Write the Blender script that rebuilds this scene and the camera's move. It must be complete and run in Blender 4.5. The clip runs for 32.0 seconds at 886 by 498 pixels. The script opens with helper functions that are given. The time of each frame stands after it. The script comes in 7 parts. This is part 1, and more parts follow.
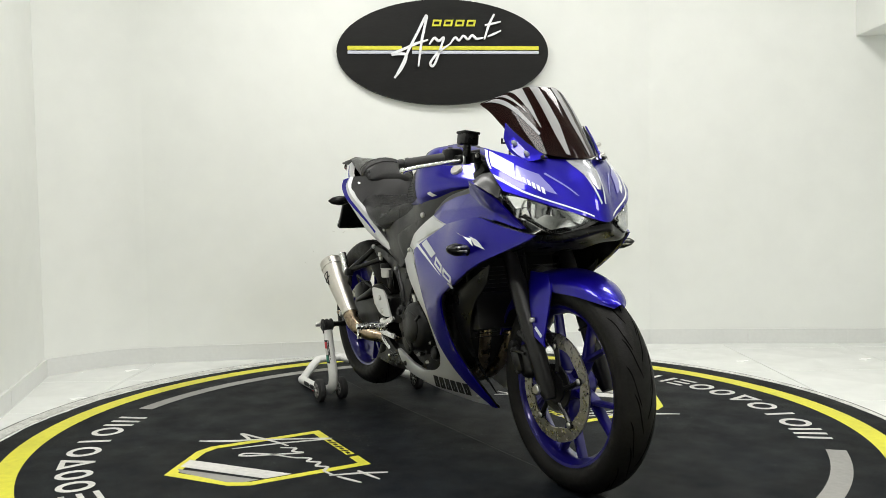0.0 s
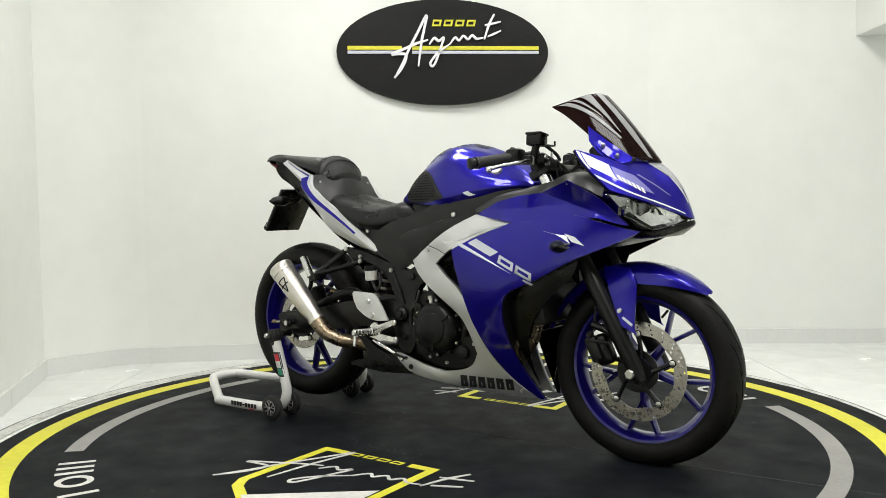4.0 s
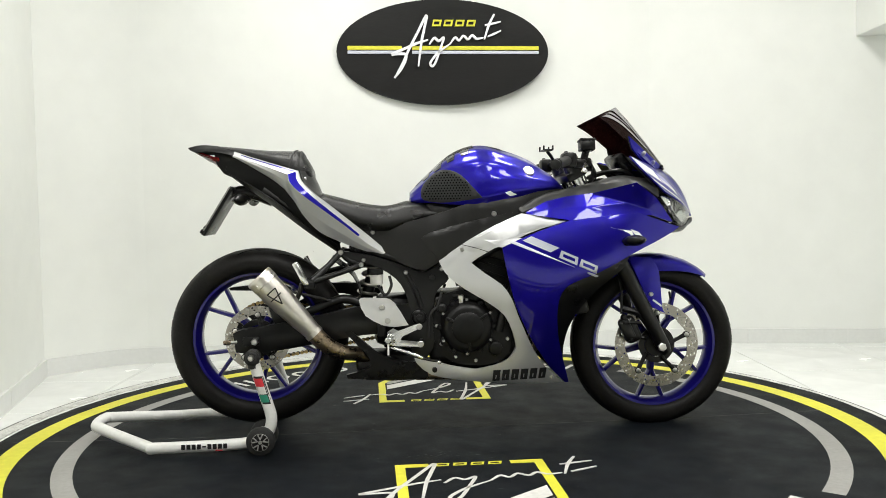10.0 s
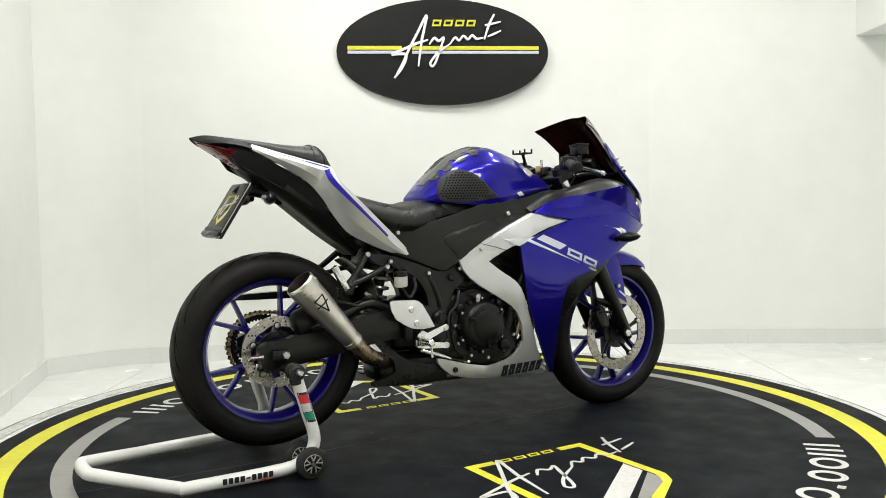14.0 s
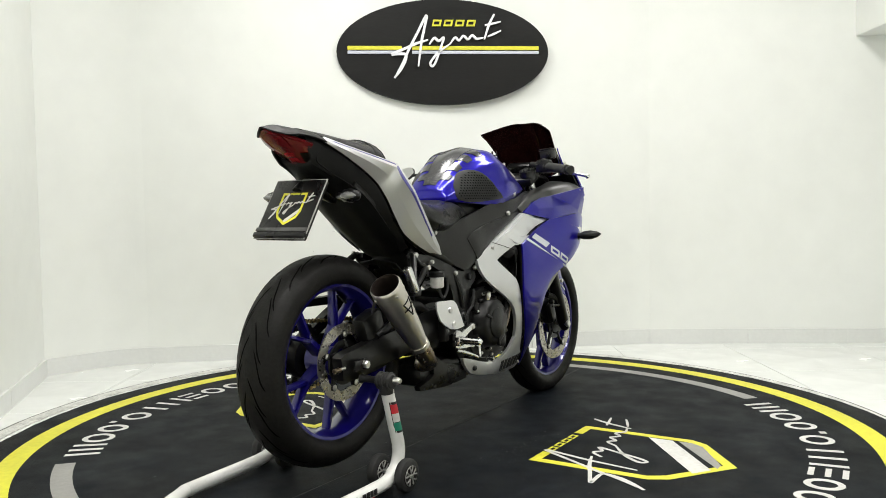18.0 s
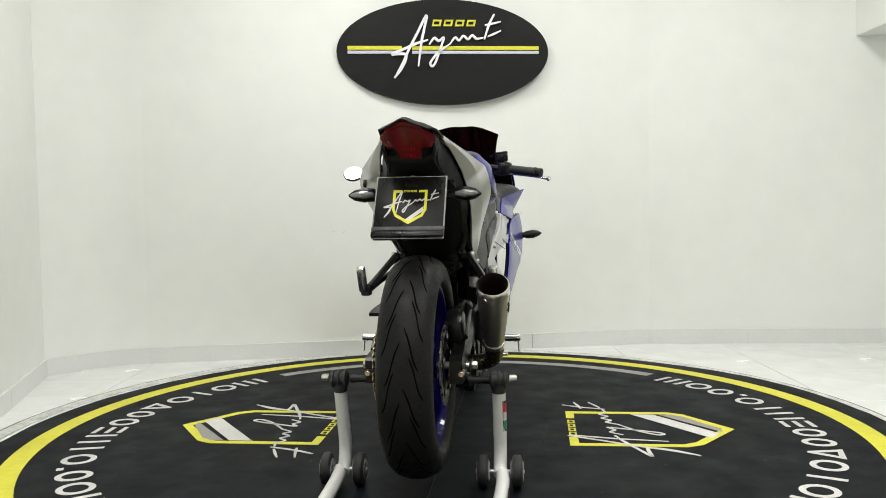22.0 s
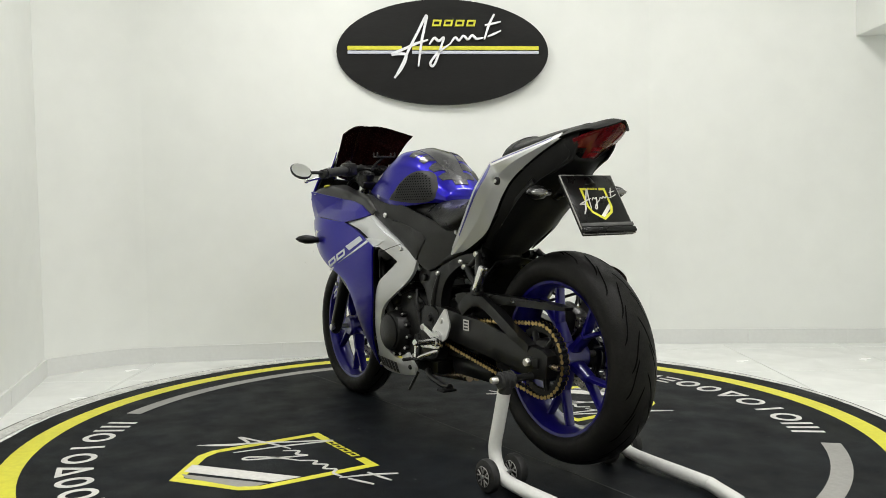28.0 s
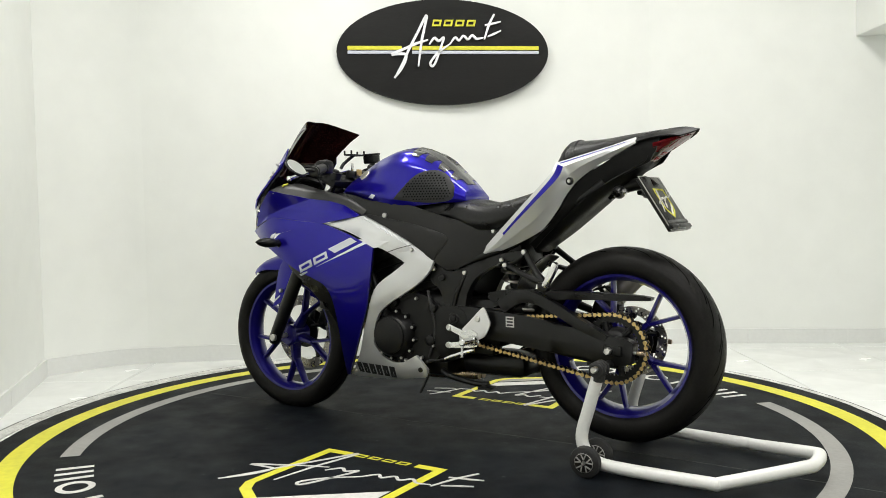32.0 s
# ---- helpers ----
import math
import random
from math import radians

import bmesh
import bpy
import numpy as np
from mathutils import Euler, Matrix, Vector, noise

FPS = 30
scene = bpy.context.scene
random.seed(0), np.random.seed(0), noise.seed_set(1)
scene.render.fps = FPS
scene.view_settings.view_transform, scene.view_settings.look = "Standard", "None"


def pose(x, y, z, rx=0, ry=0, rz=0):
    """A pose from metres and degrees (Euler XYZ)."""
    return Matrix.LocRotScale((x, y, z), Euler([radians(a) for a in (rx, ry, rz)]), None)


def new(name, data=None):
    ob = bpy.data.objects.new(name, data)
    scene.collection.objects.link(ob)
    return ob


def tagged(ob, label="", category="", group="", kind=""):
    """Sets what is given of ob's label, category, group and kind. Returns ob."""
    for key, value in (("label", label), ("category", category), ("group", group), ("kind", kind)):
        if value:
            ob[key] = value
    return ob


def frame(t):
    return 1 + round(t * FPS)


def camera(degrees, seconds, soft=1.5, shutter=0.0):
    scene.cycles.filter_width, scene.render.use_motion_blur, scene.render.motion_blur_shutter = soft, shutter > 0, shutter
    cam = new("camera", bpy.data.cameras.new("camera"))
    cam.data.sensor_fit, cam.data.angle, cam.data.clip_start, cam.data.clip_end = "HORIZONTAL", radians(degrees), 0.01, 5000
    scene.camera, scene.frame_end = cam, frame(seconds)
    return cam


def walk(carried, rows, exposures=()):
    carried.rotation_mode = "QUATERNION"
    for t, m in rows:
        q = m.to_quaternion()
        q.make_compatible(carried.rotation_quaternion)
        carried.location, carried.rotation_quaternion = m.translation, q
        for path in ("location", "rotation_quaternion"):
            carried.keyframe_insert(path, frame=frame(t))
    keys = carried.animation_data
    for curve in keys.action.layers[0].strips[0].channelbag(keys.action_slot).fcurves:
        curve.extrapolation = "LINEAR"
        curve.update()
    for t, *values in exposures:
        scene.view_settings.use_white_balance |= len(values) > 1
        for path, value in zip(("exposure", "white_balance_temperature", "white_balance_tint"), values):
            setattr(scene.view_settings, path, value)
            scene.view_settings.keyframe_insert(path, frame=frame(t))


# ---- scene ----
# ---- camera: fixed on a stand ----
cam = camera(56.18, 32.0, soft=0.85)
CAM_POSE = pose(0.0, -2.92, 0.7784, 87.187, 0.941, 0.234)
# the exposure drifts slightly with what fills the picture
EXPOSURE = [(0.0, -0.15), (3.5, -0.12), (6.0, -0.04), (9.0, 0.0), (19.0, 0.0), (21.0, -0.07), (22.0, -0.19), (23.0, -0.23), (26.0, -0.23), (28.0, -0.23), (29.5, -0.10), (32.0, -0.06)]
walk(cam, [(0.0, CAM_POSE), (32.0, CAM_POSE)], EXPOSURE)

# ---- turntable angle over time, degrees ----
def table_angle(t):
    u = (t - 16.0) / 16.0
    return math.degrees(0.7818 + 1.8300 * u - 0.0180 * u * u - 0.0044 * u ** 3)

TURN_TIMES = [i * 2.0 for i in range(17)]

# ---- light ----
world = bpy.data.worlds.new("world")
scene.world = world
world.use_nodes = True
world.node_tree.nodes["Background"].inputs[0].default_value = (0.9, 0.95, 1.0, 1)
world.node_tree.nodes["Background"].inputs[1].default_value = 0.05


def area(name, m, sx, sy, power, colour=(1, 0.985, 0.95)):
    d = bpy.data.lights.new(name, "AREA")
    d.shape, d.size, d.size_y, d.energy, d.color = "RECTANGLE", sx, sy, power, colour
    o = new(name, d)
    o.matrix_world = m
    return o

CEIL = 2.75
PANELS = [(-0.42, 0.35), (1.25, 0.35), (-0.42, -1.35), (1.25, -1.35), (-0.42, -3.05), (1.25, -3.05)]
for px, py in PANELS:
    area("panel_lamp", pose(px, py, CEIL - 0.045), 0.6, 0.6, 19.2)
# ---- materials ----
def mat(name, base, rough=0.5, metal=0.0, bump=0.0, bump_scale=200.0, var=0.0, var_scale=6.0, rvar=0.0,
        coat=0.0, coat_rough=0.05, spec=0.5, trans=0.0, ior=1.45, emit=None, emit_power=0.0, flake=0.0, stretch=(1, 1, 1), alpha=1.0, island=0.0):
    m = bpy.data.materials.new(name)
    m.use_nodes = True
    nt = m.node_tree
    b = nt.nodes["Principled BSDF"]
    b.inputs["Base Color"].default_value = (*base, 1)
    b.inputs["Roughness"].default_value = rough
    b.inputs["Metallic"].default_value = metal
    b.inputs["Coat Weight"].default_value = coat
    b.inputs["Coat Roughness"].default_value = coat_rough
    b.inputs["Specular IOR Level"].default_value = spec
    b.inputs["Transmission Weight"].default_value = trans
    b.inputs["IOR"].default_value = ior
    b.inputs["Alpha"].default_value = alpha
    if emit:
        b.inputs["Emission Color"].default_value = (*emit, 1)
        b.inputs["Emission Strength"].default_value = emit_power
    co = nt.nodes.new("ShaderNodeTexCoord")
    mp = nt.nodes.new("ShaderNodeMapping")
    mp.inputs["Scale"].default_value = stretch
    nt.links.new(co.outputs["Object"], mp.inputs["Vector"])

    def tex(scale, detail=4.0):
        n = nt.nodes.new("ShaderNodeTexNoise")
        n.inputs["Scale"].default_value = scale
        n.inputs["Detail"].default_value = detail
        nt.links.new(mp.outputs[0], n.inputs["Vector"])
        return n
    if var:
        n1, n2 = tex(var_scale), tex(var_scale * 9)
        add = nt.nodes.new("ShaderNodeMath")
        add.operation = "ADD"
        nt.links.new(n1.outputs["Fac"], add.inputs[0])
        nt.links.new(n2.outputs["Fac"], add.inputs[1])
        rng = nt.nodes.new("ShaderNodeMapRange")
        rng.inputs["From Min"].default_value, rng.inputs["From Max"].default_value = 0.7, 1.3
        rng.inputs["To Min"].default_value, rng.inputs["To Max"].default_value = 1 - var, 1 + var
        nt.links.new(add.outputs[0], rng.inputs["Value"])
        mul = nt.nodes.new("ShaderNodeVectorMath")
        mul.operation = "SCALE"
        mul.inputs[0].default_value = base
        nt.links.new(rng.outputs[0], mul.inputs["Scale"])
        nt.links.new(mul.outputs[0], b.inputs["Base Color"])
    if rvar:
        n3 = tex(var_scale * 3)
        r2 = nt.nodes.new("ShaderNodeMapRange")
        r2.inputs["From Min"].default_value, r2.inputs["From Max"].default_value = 0.3, 0.7
        r2.inputs["To Min"].default_value, r2.inputs["To Max"].default_value = max(0.02, rough - rvar), min(1, rough + rvar)
        nt.links.new(n3.outputs["Fac"], r2.inputs["Value"])
        nt.links.new(r2.outputs[0], b.inputs["Roughness"])
    if bump:
        n4 = tex(bump_scale, 3.0)
        bp = nt.nodes.new("ShaderNodeBump")
        bp.inputs["Strength"].default_value = bump
        bp.inputs["Distance"].default_value = 0.002
        nt.links.new(n4.outputs["Fac"], bp.inputs["Height"])
        nt.links.new(bp.outputs[0], b.inputs["Normal"])
    if flake:
        v = nt.nodes.new("ShaderNodeTexVoronoi")
        v.inputs["Scale"].default_value = 2600
        nt.links.new(co.outputs["Object"], v.inputs["Vector"])
        bp = nt.nodes.new("ShaderNodeBump")
        bp.inputs["Strength"].default_value = flake
        bp.inputs["Distance"].default_value = 0.0004
        nt.links.new(v.outputs["Distance"], bp.inputs["Height"])
        nt.links.new(bp.outputs[0], b.inputs["Normal"])
    return m

M_WALL = mat("wall_paint", (0.785, 0.80, 0.768), 0.62, var=0.025, var_scale=0.8, bump=0.12, bump_scale=60, rvar=0.06)
M_CEIL = mat("ceiling_paint", (0.82, 0.82, 0.8), 0.8, var=0.02)
M_TILE = mat("floor_tile_glaze", (0.77, 0.785, 0.76), 0.22, var=0.03, var_scale=2.0, rvar=0.06)
M_GROUT = mat("tile_grout", (0.42, 0.42, 0.40), 0.85, var=0.1)
M_SKIRT = mat("skirting_tile", (0.70, 0.71, 0.69), 0.28, var=0.03)
M_MAT = mat("rubber_mat_black", (0.0034, 0.0048, 0.0068), 0.6, var=0.65, var_scale=2.6, bump=0.25, bump_scale=400, rvar=0.08, spec=0.12)
M_RIM = mat("worn_tape", (0.55, 0.55, 0.52), 0.6, var=0.35, var_scale=14)
M_YEL = mat("yellow_vinyl", (0.64, 0.61, 0.035), 0.5, var=0.10, var_scale=5, bump=0.1, bump_scale=300)
M_GREY = mat("grey_vinyl", (0.27, 0.265, 0.25), 0.5, var=0.10, var_scale=7, bump=0.1, bump_scale=300)
M_WHITEV = mat("white_vinyl", (0.60, 0.59, 0.565), 0.5, var=0.12, var_scale=8)
M_SIGN = mat("sign_black_wood", (0.0075, 0.0075, 0.0070), 0.45, spec=0.22, var=0.3, var_scale=3, stretch=(1, 6, 6), bump=0.25, bump_scale=60, rvar=0.1)
M_SIGNEDGE = mat("sign_edge_grey", (0.10, 0.10, 0.095), 0.6, var=0.2)
M_LAMP = mat("lamp_diffuser", (0.9, 0.9, 0.9), 0.5, emit=(1, 0.98, 0.94), emit_power=6.0)
M_METALDK = mat("dark_metal", (0.02, 0.02, 0.02), 0.42, metal=0.7)
M_BLUE = mat("metallic_blue_paint", (0.0078, 0.0035, 0.26), 0.32, metal=0.66, spec=0.12, coat=0.65, coat_rough=0.012, flake=0.12, var=0.02)
M_BLUEWHEEL = mat("blue_wheel_paint", (0.006, 0.0035, 0.135), 0.28, metal=0.25, spec=0.3, coat=0.7, coat_rough=0.05, var=0.08, var_scale=20)
M_SILVER = mat("satin_silver_paint", (0.64, 0.645, 0.655), 0.40, metal=0.70, coat=0.3, coat_rough=0.08, flake=0.08)
M_WHITE = mat("gloss_white_decal", (0.80, 0.81, 0.83), 0.25, coat=0.6, coat_rough=0.04)
M_LSILVER = mat("light_silver_decal", (0.55, 0.57, 0.64), 0.3, metal=0.2, coat=0.6)
M_BLACKPL = mat("satin_black_plastic", (0.0035, 0.0035, 0.0035), 0.30, spec=0.30, var=0.2, bump=0.08, bump_scale=700, rvar=0.06)
M_GREYPL = mat("dark_grey_plastic", (0.0110, 0.0109, 0.0107), 0.36, spec=0.36, var=0.12, bump=0.12, bump_scale=800, rvar=0.05)
M_CHAR = mat("charcoal_paint", (0.024, 0.024, 0.0235), 0.42, metal=0.1, coat=0.12, coat_rough=0.2, var=0.05)
M_SEAT = mat("black_vinyl_seat", (0.0058, 0.0058, 0.0057), 0.31, spec=0.38, var=0.18, bump=0.3, bump_scale=900, rvar=0.08)
M_TYRE = mat("tyre_rubber", (0.0070, 0.0066, 0.0060), 0.5, spec=0.18, var=0.35, var_scale=14, bump=0.25, bump_scale=240, rvar=0.1)
M_GROOVE = mat("tyre_groove", (0.002, 0.002, 0.002), 0.95, spec=0.05)
M_ENGINE = mat("engine_black", (0.0045, 0.0045, 0.0045), 0.34, spec=0.34, metal=0.1, var=0.25, bump=0.15, bump_scale=500)
M_FRAME = mat("frame_black", (0.0045, 0.0045, 0.0045), 0.30, spec=0.38, var=0.2, var_scale=9, bump=0.1, bump_scale=300)
M_STEEL = mat("brushed_steel", (0.66, 0.63, 0.58), 0.36, metal=1.0, var=0.05, var_scale=8, rvar=0.04)
M_BRONZE = mat("heat_tinted_steel", (0.30, 0.235, 0.165), 0.3, metal=1.0, var=0.25, var_scale=16, rvar=0.08)
M_CHROME = mat("polished_alloy", (0.72, 0.72, 0.71), 0.2, metal=1.0, var=0.05)
M_ALLOY = mat("satin_alloy_plate", (0.68, 0.68, 0.68), 0.34, metal=0.55, var=0.03)
M_DISC = mat("brake_disc_steel", (0.39, 0.37, 0.335), 0.30, metal=1.0, var=0.05, var_scale=30, rvar=0.08)
M_HOLE = mat("dark_hole", (0.008, 0.008, 0.008), 0.8)
M_GOLD = mat("gold_chain", (0.55, 0.40, 0.17), 0.35, metal=1.0, var=0.15, var_scale=60)
M_BOLT = mat("bolt_steel", (0.60, 0.59, 0.57), 0.28, metal=1.0)
M_RED = mat("red_lens", (0.095, 0.003, 0.005), 0.26, coat=0.35, coat_rough=0.12, spec=0.3, var=0.25, var_scale=60)
M_AMBER = mat("pale_red_lens", (0.13, 0.016, 0.016), 0.25, coat=0.4)
M_CLEAR = mat("clear_lens", (0.95, 0.96, 0.97), 0.03, trans=1.0, ior=1.3)
M_SMOKE = mat("smoked_screen", (0.013, 0.0034, 0.0030), 0.05, trans=0.55, ior=1.25, spec=0.3)
M_REFL = mat("headlight_reflector", (0.74, 0.74, 0.72), 0.12, metal=1.0, var=0.2, var_scale=25, bump=0.4, bump_scale=40)
M_MIRROR = mat("mirror_glass", (0.92, 0.93, 0.94), 0.02, metal=1.0)
M_STANDW = mat("white_powder_coat", (0.74, 0.74, 0.72), 0.32, var=0.05, var_scale=10, coat=0.3, coat_rough=0.1)
M_RUBBER = mat("black_rubber", (0.016, 0.016, 0.016), 0.6, var=0.15, bump=0.3, bump_scale=500)
M_FLAGRED = mat("sticker_red", (0.55, 0.03, 0.04), 0.4)
M_FLAGGREEN = mat("sticker_green", (0.02, 0.22, 0.14), 0.4)
M_STRIPE = mat("pale_grey_decal", (0.24, 0.24, 0.245), 0.4, coat=0.1)
M_LENSGREY = mat("clear_indicator_lens", (0.22, 0.22, 0.22), 0.12, coat=1.0, metal=0.4, var=0.3, var_scale=80)
M_SEAM = mat("mat_seam_grey", (0.06, 0.06, 0.058), 0.7, var=0.5, var_scale=5)
M_INK = mat("black_print", (0.012, 0.012, 0.013), 0.45)
M_PAD = mat("rubber_knee_pad", (0.013, 0.013, 0.0135), 0.5, spec=0.35, bump=0.2, bump_scale=900)
M_REFLDK = mat("headlight_bowl_grey", (0.36, 0.36, 0.36), 0.16, metal=0.8, var=0.3, var_scale=30, bump=0.35, bump_scale=50)
M_SPINE = mat("clear_tank_pad", (0.035, 0.035, 0.038), 0.22, coat=0.45, coat_rough=0.08, var=0.4, var_scale=30)
M_MATTBLK = mat("matt_black_plastic", (0.0048, 0.0048, 0.0047), 0.46, spec=0.16, var=0.2, bump=0.1, bump_scale=700, rvar=0.06)
M_BORE = mat("sooty_bore", (0.018, 0.012, 0.009), 0.55, metal=0.6, var=0.4, var_scale=20)
M_LILAC = mat("lilac_decal", (0.20, 0.19, 0.50), 0.28, metal=0.2, coat=0.5)
M_PALEGLASS = mat("pale_intake_panel", (0.42, 0.43, 0.46), 0.2, metal=0.3, coat=0.6, var=0.25, var_scale=20)
M_REDLIT = mat("red_led_lens", (0.24, 0.008, 0.012), 0.2, coat=0.4)
M_SCUFF = mat("scuff_grey", (0.50, 0.49, 0.46), 0.7)
# ---- mesh tools ----
from mathutils import geometry


def mesh_ob(name, bm, material, smooth=40):
    me = bpy.data.meshes.new(name)
    bmesh.ops.recalc_face_normals(bm, faces=bm.faces)
    if smooth:
        lim = radians(smooth)
        for f in bm.faces:
            f.smooth = True
        for e in bm.edges:
            e.smooth = len(e.link_faces) == 2 and e.calc_face_angle(0) < lim
    bm.to_mesh(me)
    bm.free()
    me.materials.append(material)
    return new(name, me)


def part(name, bm, material, parent, label="", smooth=40, m=None):
    o = mesh_ob(name, bm, material, smooth)
    o.parent = parent
    if m is not None:
        o.matrix_basis = m
    if label:
        o["label"] = label
    return o


def shared(name, src, parent, m=None):
    """Another part on the mesh of src."""
    o = new(name, src.data)
    o.parent = parent
    if m is not None:
        o.matrix_basis = m
    return o


def empty(name, label, category, group=""):
    o = new(name)
    o.empty_display_size = 0.1
    return tagged(o, label, category, group)


def box(sx, sy, sz, c=(0, 0, 0), bevel=0.0, bm=None, rot=None, seg=2):
    bm = bm or bmesh.new()
    g = bmesh.ops.create_cube(bm, size=1)
    vs = g["verts"]
    for v in vs:
        v.co = Vector((v.co.x * sx, v.co.y * sy, v.co.z * sz))
    if bevel:
        es = list({e for v in vs for e in v.link_edges})
        r = bmesh.ops.bevel(bm, geom=es, offset=bevel, segments=seg, affect="EDGES", profile=0.5)
        vs = list({v for v in r["verts"]} | {v for v in vs if v.is_valid})
    for v in vs:
        if rot is not None:
            v.co = rot @ v.co
        v.co += Vector(c)
    return bm


def axis_frame(a, b):
    d = (Vector(b) - Vector(a)).normalized()
    u = d.orthogonal().normalized()
    return d, u, d.cross(u)


def ring_loft(bm, rings, cap=True, closed=False):
    vr = [[bm.verts.new(p) for p in r] for r in rings]
    n = len(vr[0])
    pairs = list(zip(vr, vr[1:])) + ([(vr[-1], vr[0])] if closed else [])
    for a, b in pairs:
        for i in range(n):
            j = (i + 1) % n
            bm.faces.new((a[i], a[j], b[j], b[i]))
    if cap and not closed:
        bm.faces.new(vr[0][::-1])
        bm.faces.new(vr[-1])
    return bm


def turned(a, b, prof, seg=24, bm=None, cap=True):
    """A turned body along a->b: prof is (fraction along, radius)."""
    bm = bm or bmesh.new()
    a, b = Vector(a), Vector(b)
    d, u, w = axis_frame(a, b)
    rings = []
    for f, r in prof:
        c = a.lerp(b, f)
        rings.append([c + (u * math.cos(2 * math.pi * k / seg) + w * math.sin(2 * math.pi * k / seg)) * max(r, 1e-4) for k in range(seg)])
    return ring_loft(bm, rings, cap)


def rod(a, b, r, seg=12, bm=None, bev=0.0):
    L = (Vector(b) - Vector(a)).length
    k = min(0.4, bev / L) if bev else 0
    prof = [(0, r - bev), (k, r), (1 - k, r), (1, r - bev)] if bev else [(0, r), (1, r)]
    return turned(a, b, prof, seg, bm)


def spline(pts, n=8, closed=False):
    """Catmull-Rom through pts (any dimension); every span in n steps."""
    P = [np.array(p, float) for p in pts]
    m = len(P)
    out = []
    spans = m if closed else m - 1
    for i in range(spans):
        p1, p2 = P[i], P[(i + 1) % m]
        p0 = P[i - 1] if (i > 0 or closed) else 2 * p1 - p2
        p3 = P[(i + 2) % m] if (i + 2 < m or closed) else 2 * p2 - p1
        for k in range(n):
            t = k / n
            out.append(0.5 * ((2 * p1) + (p2 - p0) * t + (2 * p0 - 5 * p1 + 4 * p2 - p3) * t * t + (3 * p1 - p0 - 3 * p2 + p3) * t ** 3))
    if not closed:
        out.append(P[-1])
    return out


def tube(pts, r, seg=12, n=6, bm=None, smooth=True, squash=None):
    """A bent tube through pts; r a number or one radius a point."""
    bm = bm or bmesh.new()
    rr = r if isinstance(r, (list, tuple)) else [r] * len(pts)
    path = spline([(*p, q) for p, q in zip(pts, rr)], n) if smooth else [np.array((*p, q)) for p, q in zip(pts, rr)]
    C = [Vector(p[:3]) for p in path]
    rings = []
    up = None
    for i, c in enumerate(C):
        d = (C[min(i + 1, len(C) - 1)] - C[max(i - 1, 0)]).normalized()
        if up is None:
            up = d.orthogonal().normalized()
        up = (up - d * up.dot(d)).normalized()
        w = d.cross(up)
        q = max(float(path[i][3]), 1e-4)
        rings.append([c + (up * math.cos(2 * math.pi * k / seg) + w * math.sin(2 * math.pi * k / seg)) * q for k in range(seg)])
    return ring_loft(bm, rings)


def rounded(pts, r=0.0, n=4):
    """Rounds the corners of a closed 2D outline."""
    if not r:
        return [tuple(p) for p in pts]
    out = []
    m = len(pts)
    for i in range(m):
        p = np.array(pts[i], float)
        a = np.array(pts[i - 1], float) - p
        b = np.array(pts[(i + 1) % m], float) - p
        la, lb = np.linalg.norm(a), np.linalg.norm(b)
        k = min(r, la * 0.45, lb * 0.45)
        p0, p2 = p + a / la * k, p + b / lb * k
        for j in range(n + 1):
            t = j / n
            out.append(tuple((1 - t) ** 2 * p0 + 2 * t * (1 - t) * p + t * t * p2))
    return out


def smooth_outline(pts, sharp=(), n=4):
    """A closed outline, curved between points but with corners kept at the indices in sharp."""
    m = len(pts)
    if not sharp:
        return [tuple(p) for p in spline(pts, n, closed=True)]
    s = sorted(sharp)
    out = []
    for a, b in zip(s, s[1:] + [s[0] + m]):
        run = [pts[i % m] for i in range(a, b + 1)]
        out += [tuple(p) for p in spline(run, n)[:-1]]
    return out


def depth_field(ctrl, ease=1e-4):
    """A thin-plate surface through control points (x, z, y)."""
    C = np.array(ctrl, float)
    n = len(C)

    def U(r):
        return np.where(r > 1e-9, r * r * np.log(np.maximum(r, 1e-9)), 0.0)
    K = U(np.hypot(C[:, None, 0] - C[None, :, 0], C[:, None, 1] - C[None, :, 1])) + ease * np.eye(n)
    P = np.c_[np.ones(n), C[:, :2]]
    A = np.zeros((n + 3, n + 3))
    A[:n, :n], A[:n, n:], A[n:, :n] = K, P, P.T
    sol = np.linalg.solve(A, np.r_[C[:, 2], 0, 0, 0])

    def f(x, z):
        return float(U(np.hypot(x - C[:, 0], z - C[:, 1])) @ sol[:n] + sol[n] + sol[n + 1] * x + sol[n + 2] * z)
    return f


